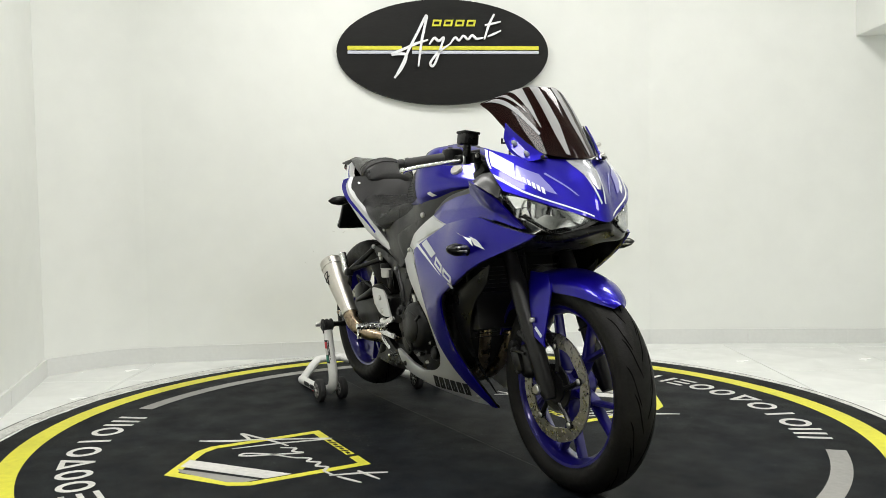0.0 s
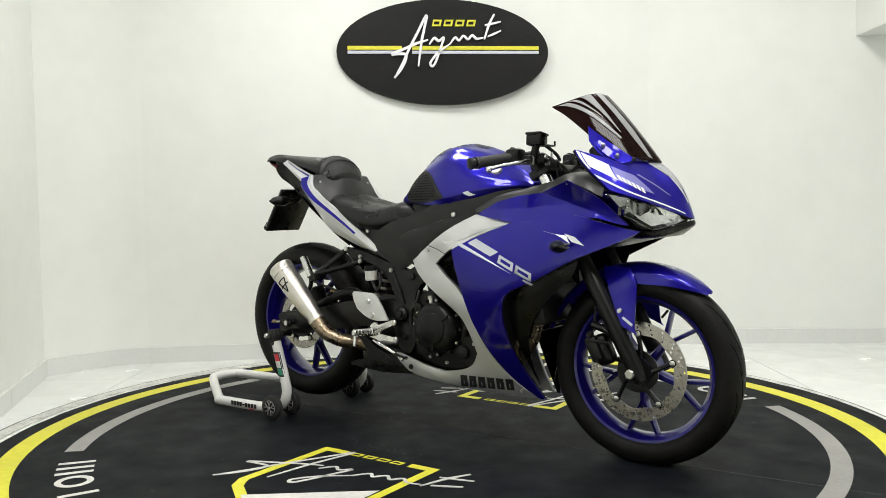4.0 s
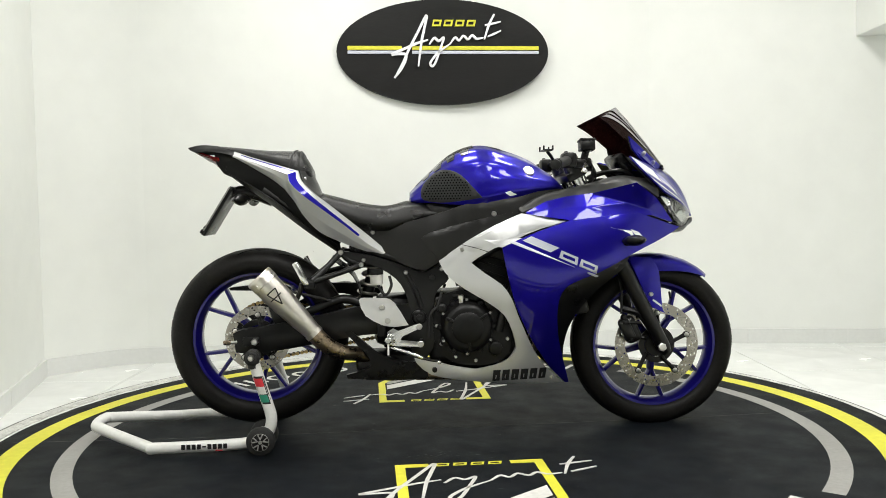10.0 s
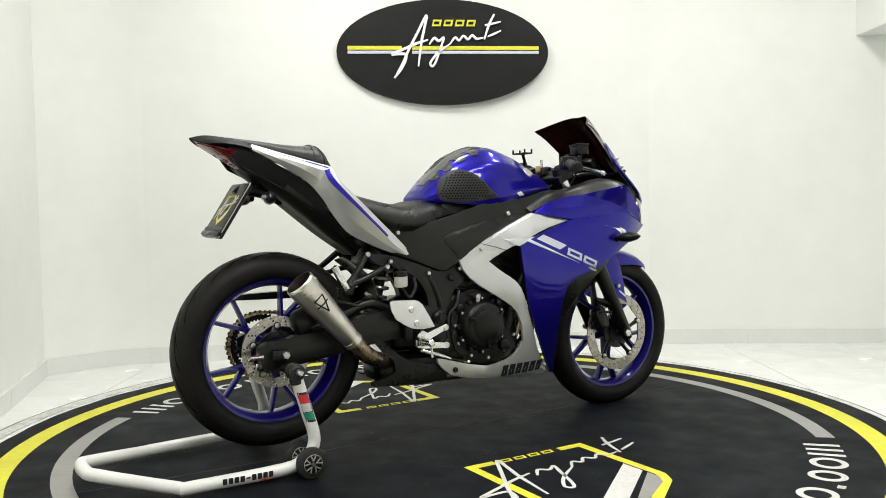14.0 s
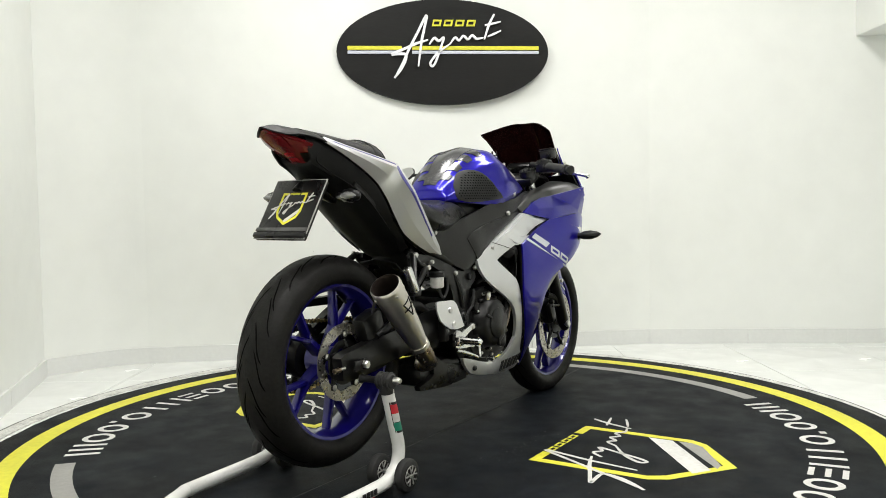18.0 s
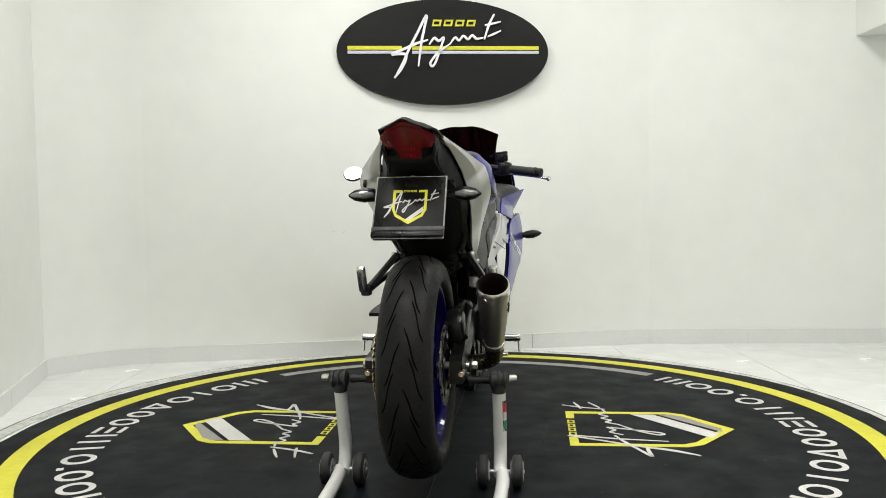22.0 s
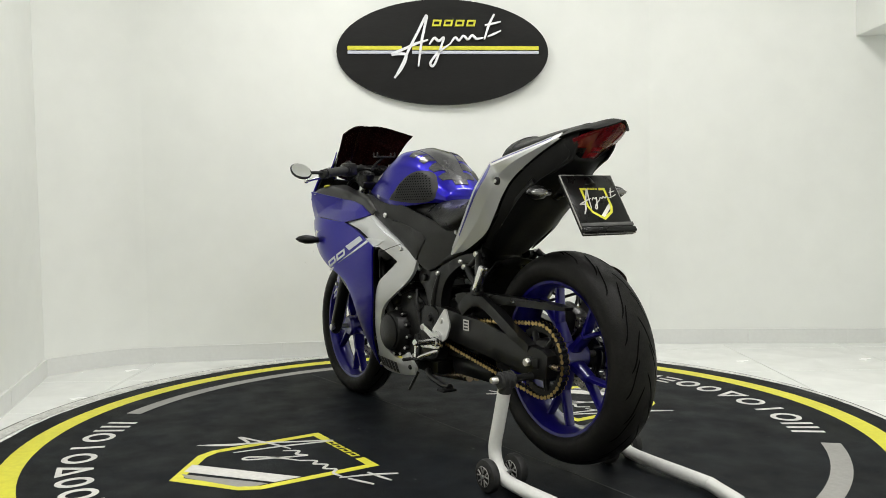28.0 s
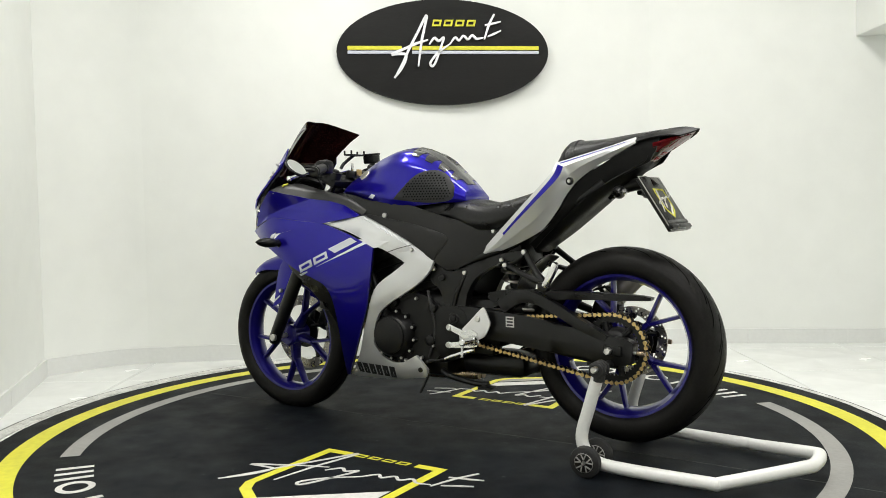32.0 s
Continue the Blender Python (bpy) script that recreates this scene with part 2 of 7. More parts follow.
def sheet(outline, step, holes=()):
    """Triangles of a 2D outline with an inner grid: points and faces."""
    pts = [Vector(p) for p in outline]
    edges = [(i, (i + 1) % len(pts)) for i in range(len(pts))]
    allpts = list(pts)
    for h in holes:
        k = len(allpts)
        allpts += [Vector(p) for p in h]
        edges += [(k + i, k + (i + 1) % len(h)) for i in range(len(h))]
    xs, zs = [p[0] for p in pts], [p[1] for p in pts]
    poly = np.array([tuple(p) for p in pts])

    def inside(x, z):
        c = False
        for i in range(len(poly)):
            x1, z1 = poly[i]
            x2, z2 = poly[i - 1]
            if (z1 > z) != (z2 > z) and x < (x2 - x1) * (z - z1) / (z2 - z1) + x1:
                c = not c
        return c
    i = 0
    z = min(zs) + step * 0.5
    while z < max(zs):
        x = min(xs) + (step * 0.5 if i % 2 else step)
        while x < max(xs):
            if inside(x, z):
                d = np.min(np.hypot(poly[:, 0] - x, poly[:, 1] - z))
                if d > step * 0.45:
                    allpts.append(Vector((x, z)))
            x += step
        z += step * 0.87
        i += 1
    vs, es, fs, *_ = geometry.delaunay_2d_cdt(allpts, edges, [], 0, 1e-5)
    keep = []
    for f in fs:
        cx, cz = sum(vs[k][0] for k in f) / len(f), sum(vs[k][1] for k in f) / len(f)
        if inside(cx, cz):
            ok = True
            for h in holes:
                hp = [tuple(q) for q in h]
                c = False
                for a in range(len(hp)):
                    (x1, z1), (x2, z2) = hp[a], hp[a - 1]
                    if (z1 > cz) != (z2 > cz) and cx < (x2 - x1) * (cz - z1) / (z2 - z1) + x1:
                        c = not c
                ok &= not c
            if ok:
                keep.append(f)
    return vs, keep


def panel(outline, f, side, thick=0.006, step=0.03, lift=0.0, holes=(), edge=0.004, fold=0.0):
    """A body panel: outline in the side view (x, z), its half-width from f(x, z); side -1 right, 1 left. The edge turns in by a small radius."""
    vs, fs = sheet(outline, step, holes)
    bm = bmesh.new()
    border = np.array([tuple(p) for p in outline])
    out, inn = [], []
    for v in vs:
        x, z = v[0], v[1]
        y = f(x, z) + lift
        d = float(np.min(np.hypot(border[:, 0] - x, border[:, 1] - z)))
        if edge and d < 1e-4:
            y -= edge
        out.append(bm.verts.new((x, side * y, z)))
        inn.append(bm.verts.new((x, side * (y - thick), z)))
    cnt = {}
    for t in fs:
        bm.faces.new([out[k] for k in t])
        bm.faces.new([inn[k] for k in reversed(t)])
        for a, b in zip(t, t[1:] + t[:1]):
            cnt[(a, b)] = 1
    for a, b in cnt:
        if (b, a) not in cnt:
            bm.faces.new((out[b], out[a], inn[a], inn[b]))
    return bm


def flat_shape(outline, z0, z1, holes=(), step=10.0, to=None):
    """A flat plate with the outline in (x, y), from z0 to z1; to maps (x, y, z) to the place."""
    vs, fs = sheet(outline, step, holes)
    bm = bmesh.new()
    to = to or (lambda x, y, z: (x, y, z))
    top = [bm.verts.new(to(v[0], v[1], z1)) for v in vs]
    bot = [bm.verts.new(to(v[0], v[1], z0)) for v in vs]
    cnt = set()
    for t in fs:
        bm.faces.new([top[k] for k in t])
        bm.faces.new([bot[k] for k in reversed(t)])
        cnt |= {(a, b) for a, b in zip(t, t[1:] + t[:1])}
    for a, b in cnt:
        if (b, a) not in cnt:
            bm.faces.new((top[b], top[a], bot[a], bot[b]))
    return bm


def ribbon(pts, widths, z0, z1, to=None, n=6):
    """A flat stroke of varying width along 2D points."""
    path = spline([(*p, w) for p, w in zip(pts, widths)], n)
    L, R = [], []
    for i, p in enumerate(path):
        d = path[min(i + 1, len(path) - 1)][:2] - path[max(i - 1, 0)][:2]
        d = d / (np.linalg.norm(d) + 1e-9)
        nrm = np.array((-d[1], d[0])) * max(p[2], 1e-4) / 2
        L.append(p[:2] + nrm)
        R.append(p[:2] - nrm)
    bm = bmesh.new()
    to = to or (lambda x, y, z: (x, y, z))
    q = [[bm.verts.new(to(s[i][0], s[i][1], z)) for i in range(len(path))] for s, z in ((L, z1), (R, z1), (L, z0), (R, z0))]
    for i in range(len(path) - 1):
        bm.faces.new((q[0][i], q[1][i], q[1][i + 1], q[0][i + 1]))
        bm.faces.new((q[2][i], q[2][i + 1], q[3][i + 1], q[3][i]))
        bm.faces.new((q[0][i], q[0][i + 1], q[2][i + 1], q[2][i]))
        bm.faces.new((q[1][i], q[3][i], q[3][i + 1], q[1][i + 1]))
    for i in (0, len(path) - 1):
        bm.faces.new((q[0][i], q[2][i], q[3][i], q[1][i]))
    return bm


def ring_plate(r0, r1, z0, z1, a0=0.0, a1=360.0, seg=96):
    bm = bmesh.new()
    full = abs(a1 - a0) > 359.9
    n = max(2, int(seg * abs(a1 - a0) / 360))
    rings = []
    for k in range(n + (0 if full else 1)):
        a = radians(a0 + (a1 - a0) * k / n)
        c, s = math.cos(a), math.sin(a)
        rings.append([(r0 * c, r0 * s, z0), (r1 * c, r1 * s, z0), (r1 * c, r1 * s, z1), (r0 * c, r0 * s, z1)])
    return ring_loft(bm, rings, cap=not full, closed=full)


MOVING = []
# ---- room ----
# inner face of the walls, clockwise from behind the camera; the bend beside the back wall is rounded
def round_corner(p, q, r, k, n=7):
    p, q, r = Vector(p), Vector(q), Vector(r)
    a, b = q + (p - q).normalized() * k, q + (r - q).normalized() * k
    return [tuple(a * (1 - t) ** 2 + q * (2 * t * (1 - t)) + b * t * t) for t in [i / n for i in range(n + 1)]]


BEND = round_corner((-1.964, 1.074), (-1.715, 1.363), (1.141, 1.761), 0.15)
BACK = [BEND[-1], (1.141, 1.761)]
RUNS = [("wall_west", [(-1.62, -12.0), (-1.62, -0.25)]), ("wall_west_bend", [(-1.62, -0.25), (-1.964, 1.074)]),
        ("wall_corner", [(-1.964, 1.074)] + BEND), ("wall_north", BACK), ("wall_north_east", [(1.141, 1.761), (3.3, 1.586)]), ("wall_east", [(3.3, 1.586), (3.3, -12.0)])]
HIGH = 2.8


def wall_normal(a, b):
    d = (Vector(b) - Vector(a)).normalized()
    return Vector((-d.y, d.x))


def offset_line(pts, k):
    """The polyline moved outward by k, with mitred corners."""
    out = []
    for i, p in enumerate(pts):
        ns = []
        if i > 0:
            ns.append(wall_normal(pts[i - 1], p))
        if i < len(pts) - 1:
            ns.append(wall_normal(p, pts[i + 1]))
        n = sum(ns, Vector((0, 0)))
        n.normalize()
        out.append(Vector(p) + n * (k / max(0.3, n.dot(ns[0]))))
    return out

WALL = [RUNS[0][1][0]] + [p for _, run in RUNS for p in run[1:]]
OUT, SKIN = offset_line(WALL, 0.15), offset_line(WALL, -0.012)
k0 = 0
for nm, run in RUNS:
    k1 = k0 + len(run) - 1
    q = WALL[k0:k1 + 1] + OUT[k0:k1 + 1][::-1]
    bm = bmesh.new()
    ring_loft(bm, [[(p[0], p[1], z) for p in q] for z in (-0.1, HIGH)])
    tagged(mesh_ob(nm, bm, M_WALL, smooth=25), "plain off-white painted wall of the showroom", "wall", kind="structure")
    k0 = k1
bm = box(5.2, 0.15, HIGH + 0.1, (0.84, -12.075, HIGH / 2 - 0.05))
tagged(mesh_ob("wall_south", bm, M_WALL, smooth=0), "plain off-white painted wall behind the camera", "wall", kind="structure")

# skirting of tile strips, one piece between joints
sk = new("baseboard")
tagged(sk, "low light-grey tiled skirting along the wall foot", "baseboard", kind="structure")


def tile_strip(front, back):
    bm = bmesh.new()
    ring_loft(bm, [[(p[0], p[1], z) for p in front + back[::-1]] for z in (-0.006, 0.076)])
    part("tile_strip", bm, M_SKIRT, sk, smooth=25)


k0 = 1
for nm, run in RUNS[1:5]:
    k1 = k0 + len(run) - 1
    if len(run) > 2:
        tile_strip(SKIN[k0:k1 + 1], [Vector(p) for p in WALL[k0:k1 + 1]])
    else:
        a, b, wa, wb = SKIN[k0], SKIN[k1], Vector(WALL[k0]), Vector(WALL[k1])
        L = (b - a).length
        n = max(1, round(L / 0.61))
        for k in range(n):
            g = 0.0012 / L
            f0, f1 = k / n + (g if k else 0), (k + 1) / n - (g if k < n - 1 else 0)
            tile_strip([a.lerp(b, f0), a.lerp(b, f1)], [wa.lerp(wb, f0), wa.lerp(wb, f1)])
    k0 = k1

bm = box(5.3, 14.2, 0.1, (0.8, -5.1, HIGH + 0.05))
tagged(mesh_ob("ceiling", bm, M_CEIL, smooth=0), "plain white ceiling above the showroom", "ceiling", kind="structure")
for px, py in PANELS:
    lamp = empty("ceiling_panel_light", "square white flush ceiling light panel, lit", "ceiling light", "ceiling lights")
    lamp.location = (px, py, CEIL)
    part("frame", box(0.66, 0.66, 0.05, (0, 0, 0.025), 0.006), M_STANDW, lamp)
    part("diffuser", box(0.6, 0.6, 0.006, (0, 0, -0.003)), M_LAMP, lamp, "glowing white diffuser")

# floor: grout bed and 61 cm glazed tiles
fl = mesh_ob("floor", box(5.3, 14.2, 0.1, (0.8, -5.1, -0.062)), M_GROUT, smooth=0)
tagged(fl, "floor of large glossy white tiles with thin grey joints", "floor", kind="structure")
TS, TX, TY = 0.61, 0.915, 0.93
tile_mesh = None
for ix in range(-5, 5):
    for iy in range(-22, 3):
        x, y = TX + (ix + 0.5) * TS, TY + (iy + 0.5) * TS
        if x < -2.3 or x > 3.7 or y < -12.1 or y > 2.2:
            continue
        if math.hypot(abs(x) + TS / 2, abs(y) + TS / 2) < 1.5:
            continue
        if tile_mesh is None:
            t0 = part("floor_tile", box(TS - 0.003, TS - 0.003, 0.007, (0, 0, 0), 0.0012, seg=1), M_TILE, fl, smooth=0)
            tile_mesh = t0
            t0.location = (x, y, -0.0095)
        else:
            shared("floor_tile", tile_mesh, fl, pose(x, y, -0.0095))

# boxed-in duct under the ceiling in the far corner
bm = box(1.2, 0.62, HIGH - 1.68, (2.85, 1.50, 1.68 + (HIGH - 1.68) / 2), 0.006)
tagged(mesh_ob("duct_box", bm, M_WALL, smooth=0), "white boxed-in ceiling beam in the corner", "beam", kind="structure")
bm = tube([(2.30, 1.17, 1.86), (2.33, 1.15, 1.80), (2.38, 1.13, 1.74), (2.45, 1.12, 1.70)], 0.014, 10)
tagged(mesh_ob("cable", bm, M_RUBBER), "thick black cable hanging beside the white beam", "cable")

# ---- the oval sign ----
def glyph_stroke(points, w):
    return points, [w * 0.75] + [w] * (len(points) - 2) + [w * 0.6]

# a flowing handwritten-like flourish, in units of its width
FLOURISH = [
    ([(0.03, -0.265), (0.085, -0.195), (0.125, -0.125), (0.135, -0.06), (0.07, -0.055), (0.013, -0.056), (0.125, -0.008), (0.225, 0.035), (0.335, 0.07)], 1.0),
    ([(0.05, -0.235), (0.11, -0.13), (0.16, -0.02), (0.235, 0.12), (0.324, 0.284), (0.30, 0.16), (0.275, 0.05), (0.244, -0.165)], 1.0),
    ([(0.345, 0.03), (0.39, 0.085), (0.43, 0.06), (0.475, 0.09), (0.445, 0.0), (0.40, -0.12), (0.37, -0.162), (0.352, -0.13), (0.42, -0.045), (0.53, 0.035)], 0.9),
    ([(0.53, 0.035), (0.575, 0.09), (0.61, 0.065), (0.65, 0.105), (0.69, 0.075), (0.73, 0.11), (0.77, 0.08), (0.83, 0.09)], 0.85),
    ([(0.929, 0.297), (0.88, 0.20), (0.838, 0.075)], 0.95),
    ([(0.845, 0.20), (0.92, 0.215), (0.989, 0.232)], 0.8),
    ([(0.87, 0.10), (0.93, 0.125), (0.989, 0.152)], 0.8),
]


def flourish(parent, material, w, scale, cx, cy, z0, z1, to, label):
    for k, (p, f) in enumerate(FLOURISH):
        pts, ws = glyph_stroke([(cx + (x - 0.5) * scale, cy + y * scale) for x, y in p], w * f)
        part("stroke", ribbon(pts, ws, z0, z1 + 0.0002 * k, to), material, parent, label if k == 0 else "", smooth=0)


def bars_word(parent, material, n, w, h, cx, cy, z0, z1, to, name="letter_bar", slant=0.25):
    """A word as a row of plain frames and bars."""
    p = w / n
    for k in range(n):
        x0, x1 = cx - w / 2 + p * k + p * 0.08, cx - w / 2 + p * (k + 1) - p * 0.16
        y0, y1 = cy - h / 2, cy + h / 2
        q = [(x0, y0), (x1, y0), (x1 + slant * h, y1), (x0 + slant * h, y1)]
        t = h * 0.26
        hole = [(x0 + t * 1.2, y0 + t), (x1 - t * 0.9, y0 + t), (x1 - t * 0.9 + slant * (h - 2 * t), y1 - t), (x0 + t * 1.2 + slant * (h - 2 * t), y1 - t)]
        part(name, flat_shape(q, z0, z1, holes=[hole] if k % 2 else [[(a, b - t * 1.01) for a, b in hole]] if False else [hole], to=to), material, parent, smooth=0)

sign = empty("wall_sign", "black oval wooden wall sign with raised yellow and white shapes", "sign")
SIGN_AT = Vector((-0.004, 1.598, 1.612))
sign.matrix_basis = pose(*SIGN_AT, 90, -0.1, 6.2)
SA, SB = 0.569, 0.279
ell = [(SA * math.cos(2 * math.pi * k / 96), SB * math.sin(2 * math.pi * k / 96)) for k in range(96)]
board = bmesh.new()
ring_loft(board, [[(x * s, y * s, z) for x, y in ell] for s, z in ((1, 0.0), (1, 0.033), (0.997, 0.036))])
part("board", board, M_SIGN, sign, smooth=30)
rim_bm = bmesh.new()
ring_loft(rim_bm, [[(x * s, y * s, z) for x, y in ell] for s, z in ((1.0015, 0.004), (1.0015, 0.03))], cap=False)
part("edge_band", rim_bm, M_SIGNEDGE, sign, "dark grey board edge")
for nm, mt, y0, y1 in (("stripe", M_YEL, 0.010, 0.031), ("stripe", M_LSILVER, -0.011, 0.006)):
    for x0, x1 in ((-0.512, -0.225), (-0.17, 0.515)):
        part(nm, box(x1 - x0, y1 - y0, 0.008, ((x0 + x1) / 2, (y0 + y1) / 2, 0.039), 0.002), mt, sign, "yellow bar" if mt is M_YEL else "silver-grey bar", smooth=0)
bars_word(sign, M_YEL, 4, 0.245, 0.034, 0.055, 0.152, 0.036, 0.044, None, "yellow_frame")
flourish(sign, M_WHITE, 0.0135, 0.60, 0.015, 0.02, 0.036, 0.052, None, "raised white flourish stroke")

# ---- turntable ----
tt = empty("turntable", "round revolving floor platform with black rubber mat and yellow ring", "turntable")
MOVING.append((tt, Matrix.Identity(4)))
random.seed(4)
part("base", ring_plate(0.02, 1.525, -0.0115, -0.0025, seg=160), M_RIM, tt, "worn light-grey platform plate")
edge = mesh_ob("trim_ring", ring_plate(1.548, 1.604, -0.0115, -0.0022, seg=200), M_RIM, smooth=0)
edge.location = (-0.028, 0.022, 0)
part("joint", ring_plate(1.604, 1.612, -0.0115, -0.0030, seg=200), M_SEAM, edge, "dark gap round the ring", smooth=0)
tagged(edge, "worn light-grey ring in the floor round the turntable", "floor trim", kind="structure")


def laid_ring(r0, r1, z0, z1, seg=220):
    """A ring of hand-laid vinyl, slightly out of round."""
    rings = []
    for k in range(seg):
        a = 2 * math.pi * k / seg
        c, s = math.cos(a), math.sin(a)
        d = -0.008 * c - 0.002 * s + 0.011 * math.cos(2 * a) + 0.006 * math.sin(2 * a)
        rings.append([((r + d) * c, (r + d) * s, z) for r, z in ((r0, z0), (r1, z0), (r1, z1), (r0, z1))])
    return ring_loft(bmesh.new(), rings, closed=True)



def ragged_ring(r, z0, z1, amp, seg=220):
    bm = bmesh.new()
    top, bot = [], []
    for k in range(seg):
        a = 2 * math.pi * k / seg
        rr = r + amp * (noise.noise(Vector((math.cos(a) * 2.2, math.sin(a) * 2.2, 0.3))) + 0.5 * noise.noise(Vector((math.cos(a) * 14, math.sin(a) * 14, 2))))
        top.append((rr * math.cos(a), rr * math.sin(a), z1))
        bot.append((rr * math.cos(a), rr * math.sin(a), z0))
    return ring_loft(bm, [bot, top])

part("rubber_mat", ragged_ring(1.549, -0.003, 0.0, 0.012), M_MAT, tt, "black rubber mat with scuffs", smooth=0)
part("yellow_ring", laid_ring(1.388, 1.462, -0.001, 0.0008), M_YEL, tt, "yellow vinyl ring", smooth=0)
for a0, a1 in ((-41.0, 45.0), (139.0, 225.0)):
    part("grey_arc", ring_plate(1.228, 1.288, -0.001, 0.0008, a0, a1, seg=220), M_GREY, tt, "grey vinyl arc", smooth=0)
# the arc of lettering: plain frames and bars, outer side down
def arc_map(a_mid, r0):
    def to(x, y, z):
        a = radians(a_mid) + x / r0
        return ((r0 - y) * math.cos(a), (r0 - y) * math.sin(a), z)
    return to

WORD = [("bar2", 1.25), ("ring", 1.1), ("tee", 0.95), ("ring", 1.1), ("wedge", 1.05), ("ring", 0.95), ("ring", 1.0), ("bar3", 0.85), ("bar2", 1.0), ("tee", 0.95), ("ring", 1.1), ("dot", 0.4), ("ring", 1.0), ("ring", 1.1), ("bar2", 1.25)]
for mid in (-87.0, 93.0):
    to = arc_map(mid, 1.278)
    span = radians(85.5) * 1.278
    unit = span / sum(w for _, w in WORD)
    x = -span / 2
    h = 0.108
    for kind, w in WORD:
        c0, c1 = x + unit * 0.10, x + unit * (w - 0.10)
        x += unit * w
        st = 0.021
        if kind == "dot":
            shapes = [([(c0, 0), (c1, 0), (c1, st), (c0, st)], [])]
        elif kind == "ring":
            mx, rx = (c0 + c1) / 2, (c1 - c0) / 2
            o = [(mx + rx * math.cos(2 * math.pi * k / 20), h / 2 + h / 2 * math.sin(2 * math.pi * k / 20)) for k in range(20)]
            i_ = [(mx + (rx - st) * math.cos(2 * math.pi * k / 20), h / 2 + (h / 2 - st * 0.9) * math.sin(2 * math.pi * k / 20)) for k in range(20)]
            shapes = [(o, [i_])]
        elif kind == "tee":
            mx = (c0 + c1) / 2
            shapes = [([(mx - st / 2, 0), (mx + st / 2, 0), (mx + st / 2, h), (mx - st / 2, h)], [])]
        elif kind == "wedge":
            mx = (c0 + c1) / 2
            shapes = [([(c0, 0), (c1, 0), (mx + st * 0.4, h), (mx - st * 0.4, h)], [[(c0 + st * 1.4, st * 0.9), (c1 - st * 1.4, st * 0.9), (mx, h * 0.72)]])]
        elif kind == "bar3":
            shapes = [([(c0, y), (c1, y), (c1, y + st * 0.8), (c0, y + st * 0.8)], []) for y in (0, h / 2 - st * 0.4, h - st * 0.8)]
        else:
            shapes = [([(u, 0), (u + st, 0), (u + st, h), (u, h)], []) for u in ((c0, c1 - st) if w < 1.2 else (c0, (c0 + c1 - st) / 2, c1 - st))]
        for o, hs in shapes:
            part("letter_bar", flat_shape(o, -0.001, 0.0008, hs, step=0.05, to=to), M_WHITEV, tt, smooth=0)
# two shields with a flourish, one each side of the vehicle
for sgn in (-1, 1):
    R = Matrix.Rotation(0 if sgn < 0 else math.pi, 4, "Z")

    def to(x, y, z, R=R):
        v = R @ Vector((x + 0.018, y, z))
        return (v.x, v.y, v.z)
    yt, ys, yb, hw, w = -0.415, -0.79, -0.985, 0.227, 0.03
    # the top edge has a gap for the word
    left = [(-0.125, yt), (-hw, yt), (-hw, ys), (-hw + 0.03, ys - 0.055), (0, yb), (0, yb + 0.04), (-hw + w + 0.028, ys - 0.035), (-hw + w, ys + 0.01), (-hw + w, yt - w), (-0.125, yt - w)]
    right = [(-x, y) for x, y in left][::-1]
    part("shield_outline", flat_shape(left, -0.001, 0.0008, to=to), M_YEL, tt, smooth=0)
    part("shield_outline", flat_shape(right, -0.001, 0.0008, to=to), M_YEL, tt, smooth=0)
    bars_word(tt, M_YEL, 4, 0.215, 0.026, -0.003, yt - 0.015, -0.001, 0.0008, to, "yellow_frame", slant=0.2)
    b1 = [(0.19, -0.655), (0.19, -0.735), (-0.06, -0.925), (-0.115, -0.885)]
    b2 = [(0.19, -0.755), (0.19, -0.80), (0.165, -0.84), (0.0, -0.938), (-0.04, -0.938)]
    part("shield_band", flat_shape(b1, -0.001, 0.0009, to=to), M_WHITEV, tt, "white diagonal band", smooth=0)
    part("shield_band", flat_shape(b2, -0.001, 0.0009, to=to), M_GREY, tt, "grey diagonal band", smooth=0)
    flourish(tt, M_WHITEV, 0.0120, 0.72, 0.02, -0.62, 0.0002, 0.0012, to, "white flourish stroke")
# seam of the mat and a few scuffs
part("mat_seam", ribbon([(-1.5, 0.02), (-0.8, -0.012), (0.0, -0.005), (0.8, 0.0), (1.5, 0.032)], [0.003, 0.0022, 0.0014, 0.0022, 0.0032], -0.001, 0.0007), M_SEAM, tt, "thin pale seam of the mat", smooth=0)
random.seed(9)
bm = bmesh.new()
for k in range(120):
    a, r = random.uniform(0, 2 * math.pi), 1.1 * math.sqrt(random.random())
    if k < 45:
        cx, cy = random.gauss(-0.05, 0.09), random.gauss(-0.33, 0.03)
    else:
        cx, cy = r * math.cos(a), r * math.sin(a)
    s = random.uniform(0.0010, 0.0028)
    th = random.uniform(0, 3.1)
    e = random.uniform(1, 3.5)
    q = [bm.verts.new((cx + s * e * math.cos(th + b) , cy + s * math.sin(th + b), 0.0006)) for b in (0, 1.6, 3.0, 4.6)]
    bm.faces.new(q)
sc = part("scuffs", bm, M_SEAM, tt, "pale scuffs and specks on the mat", smooth=0)
sc["kind"] = "stuff"

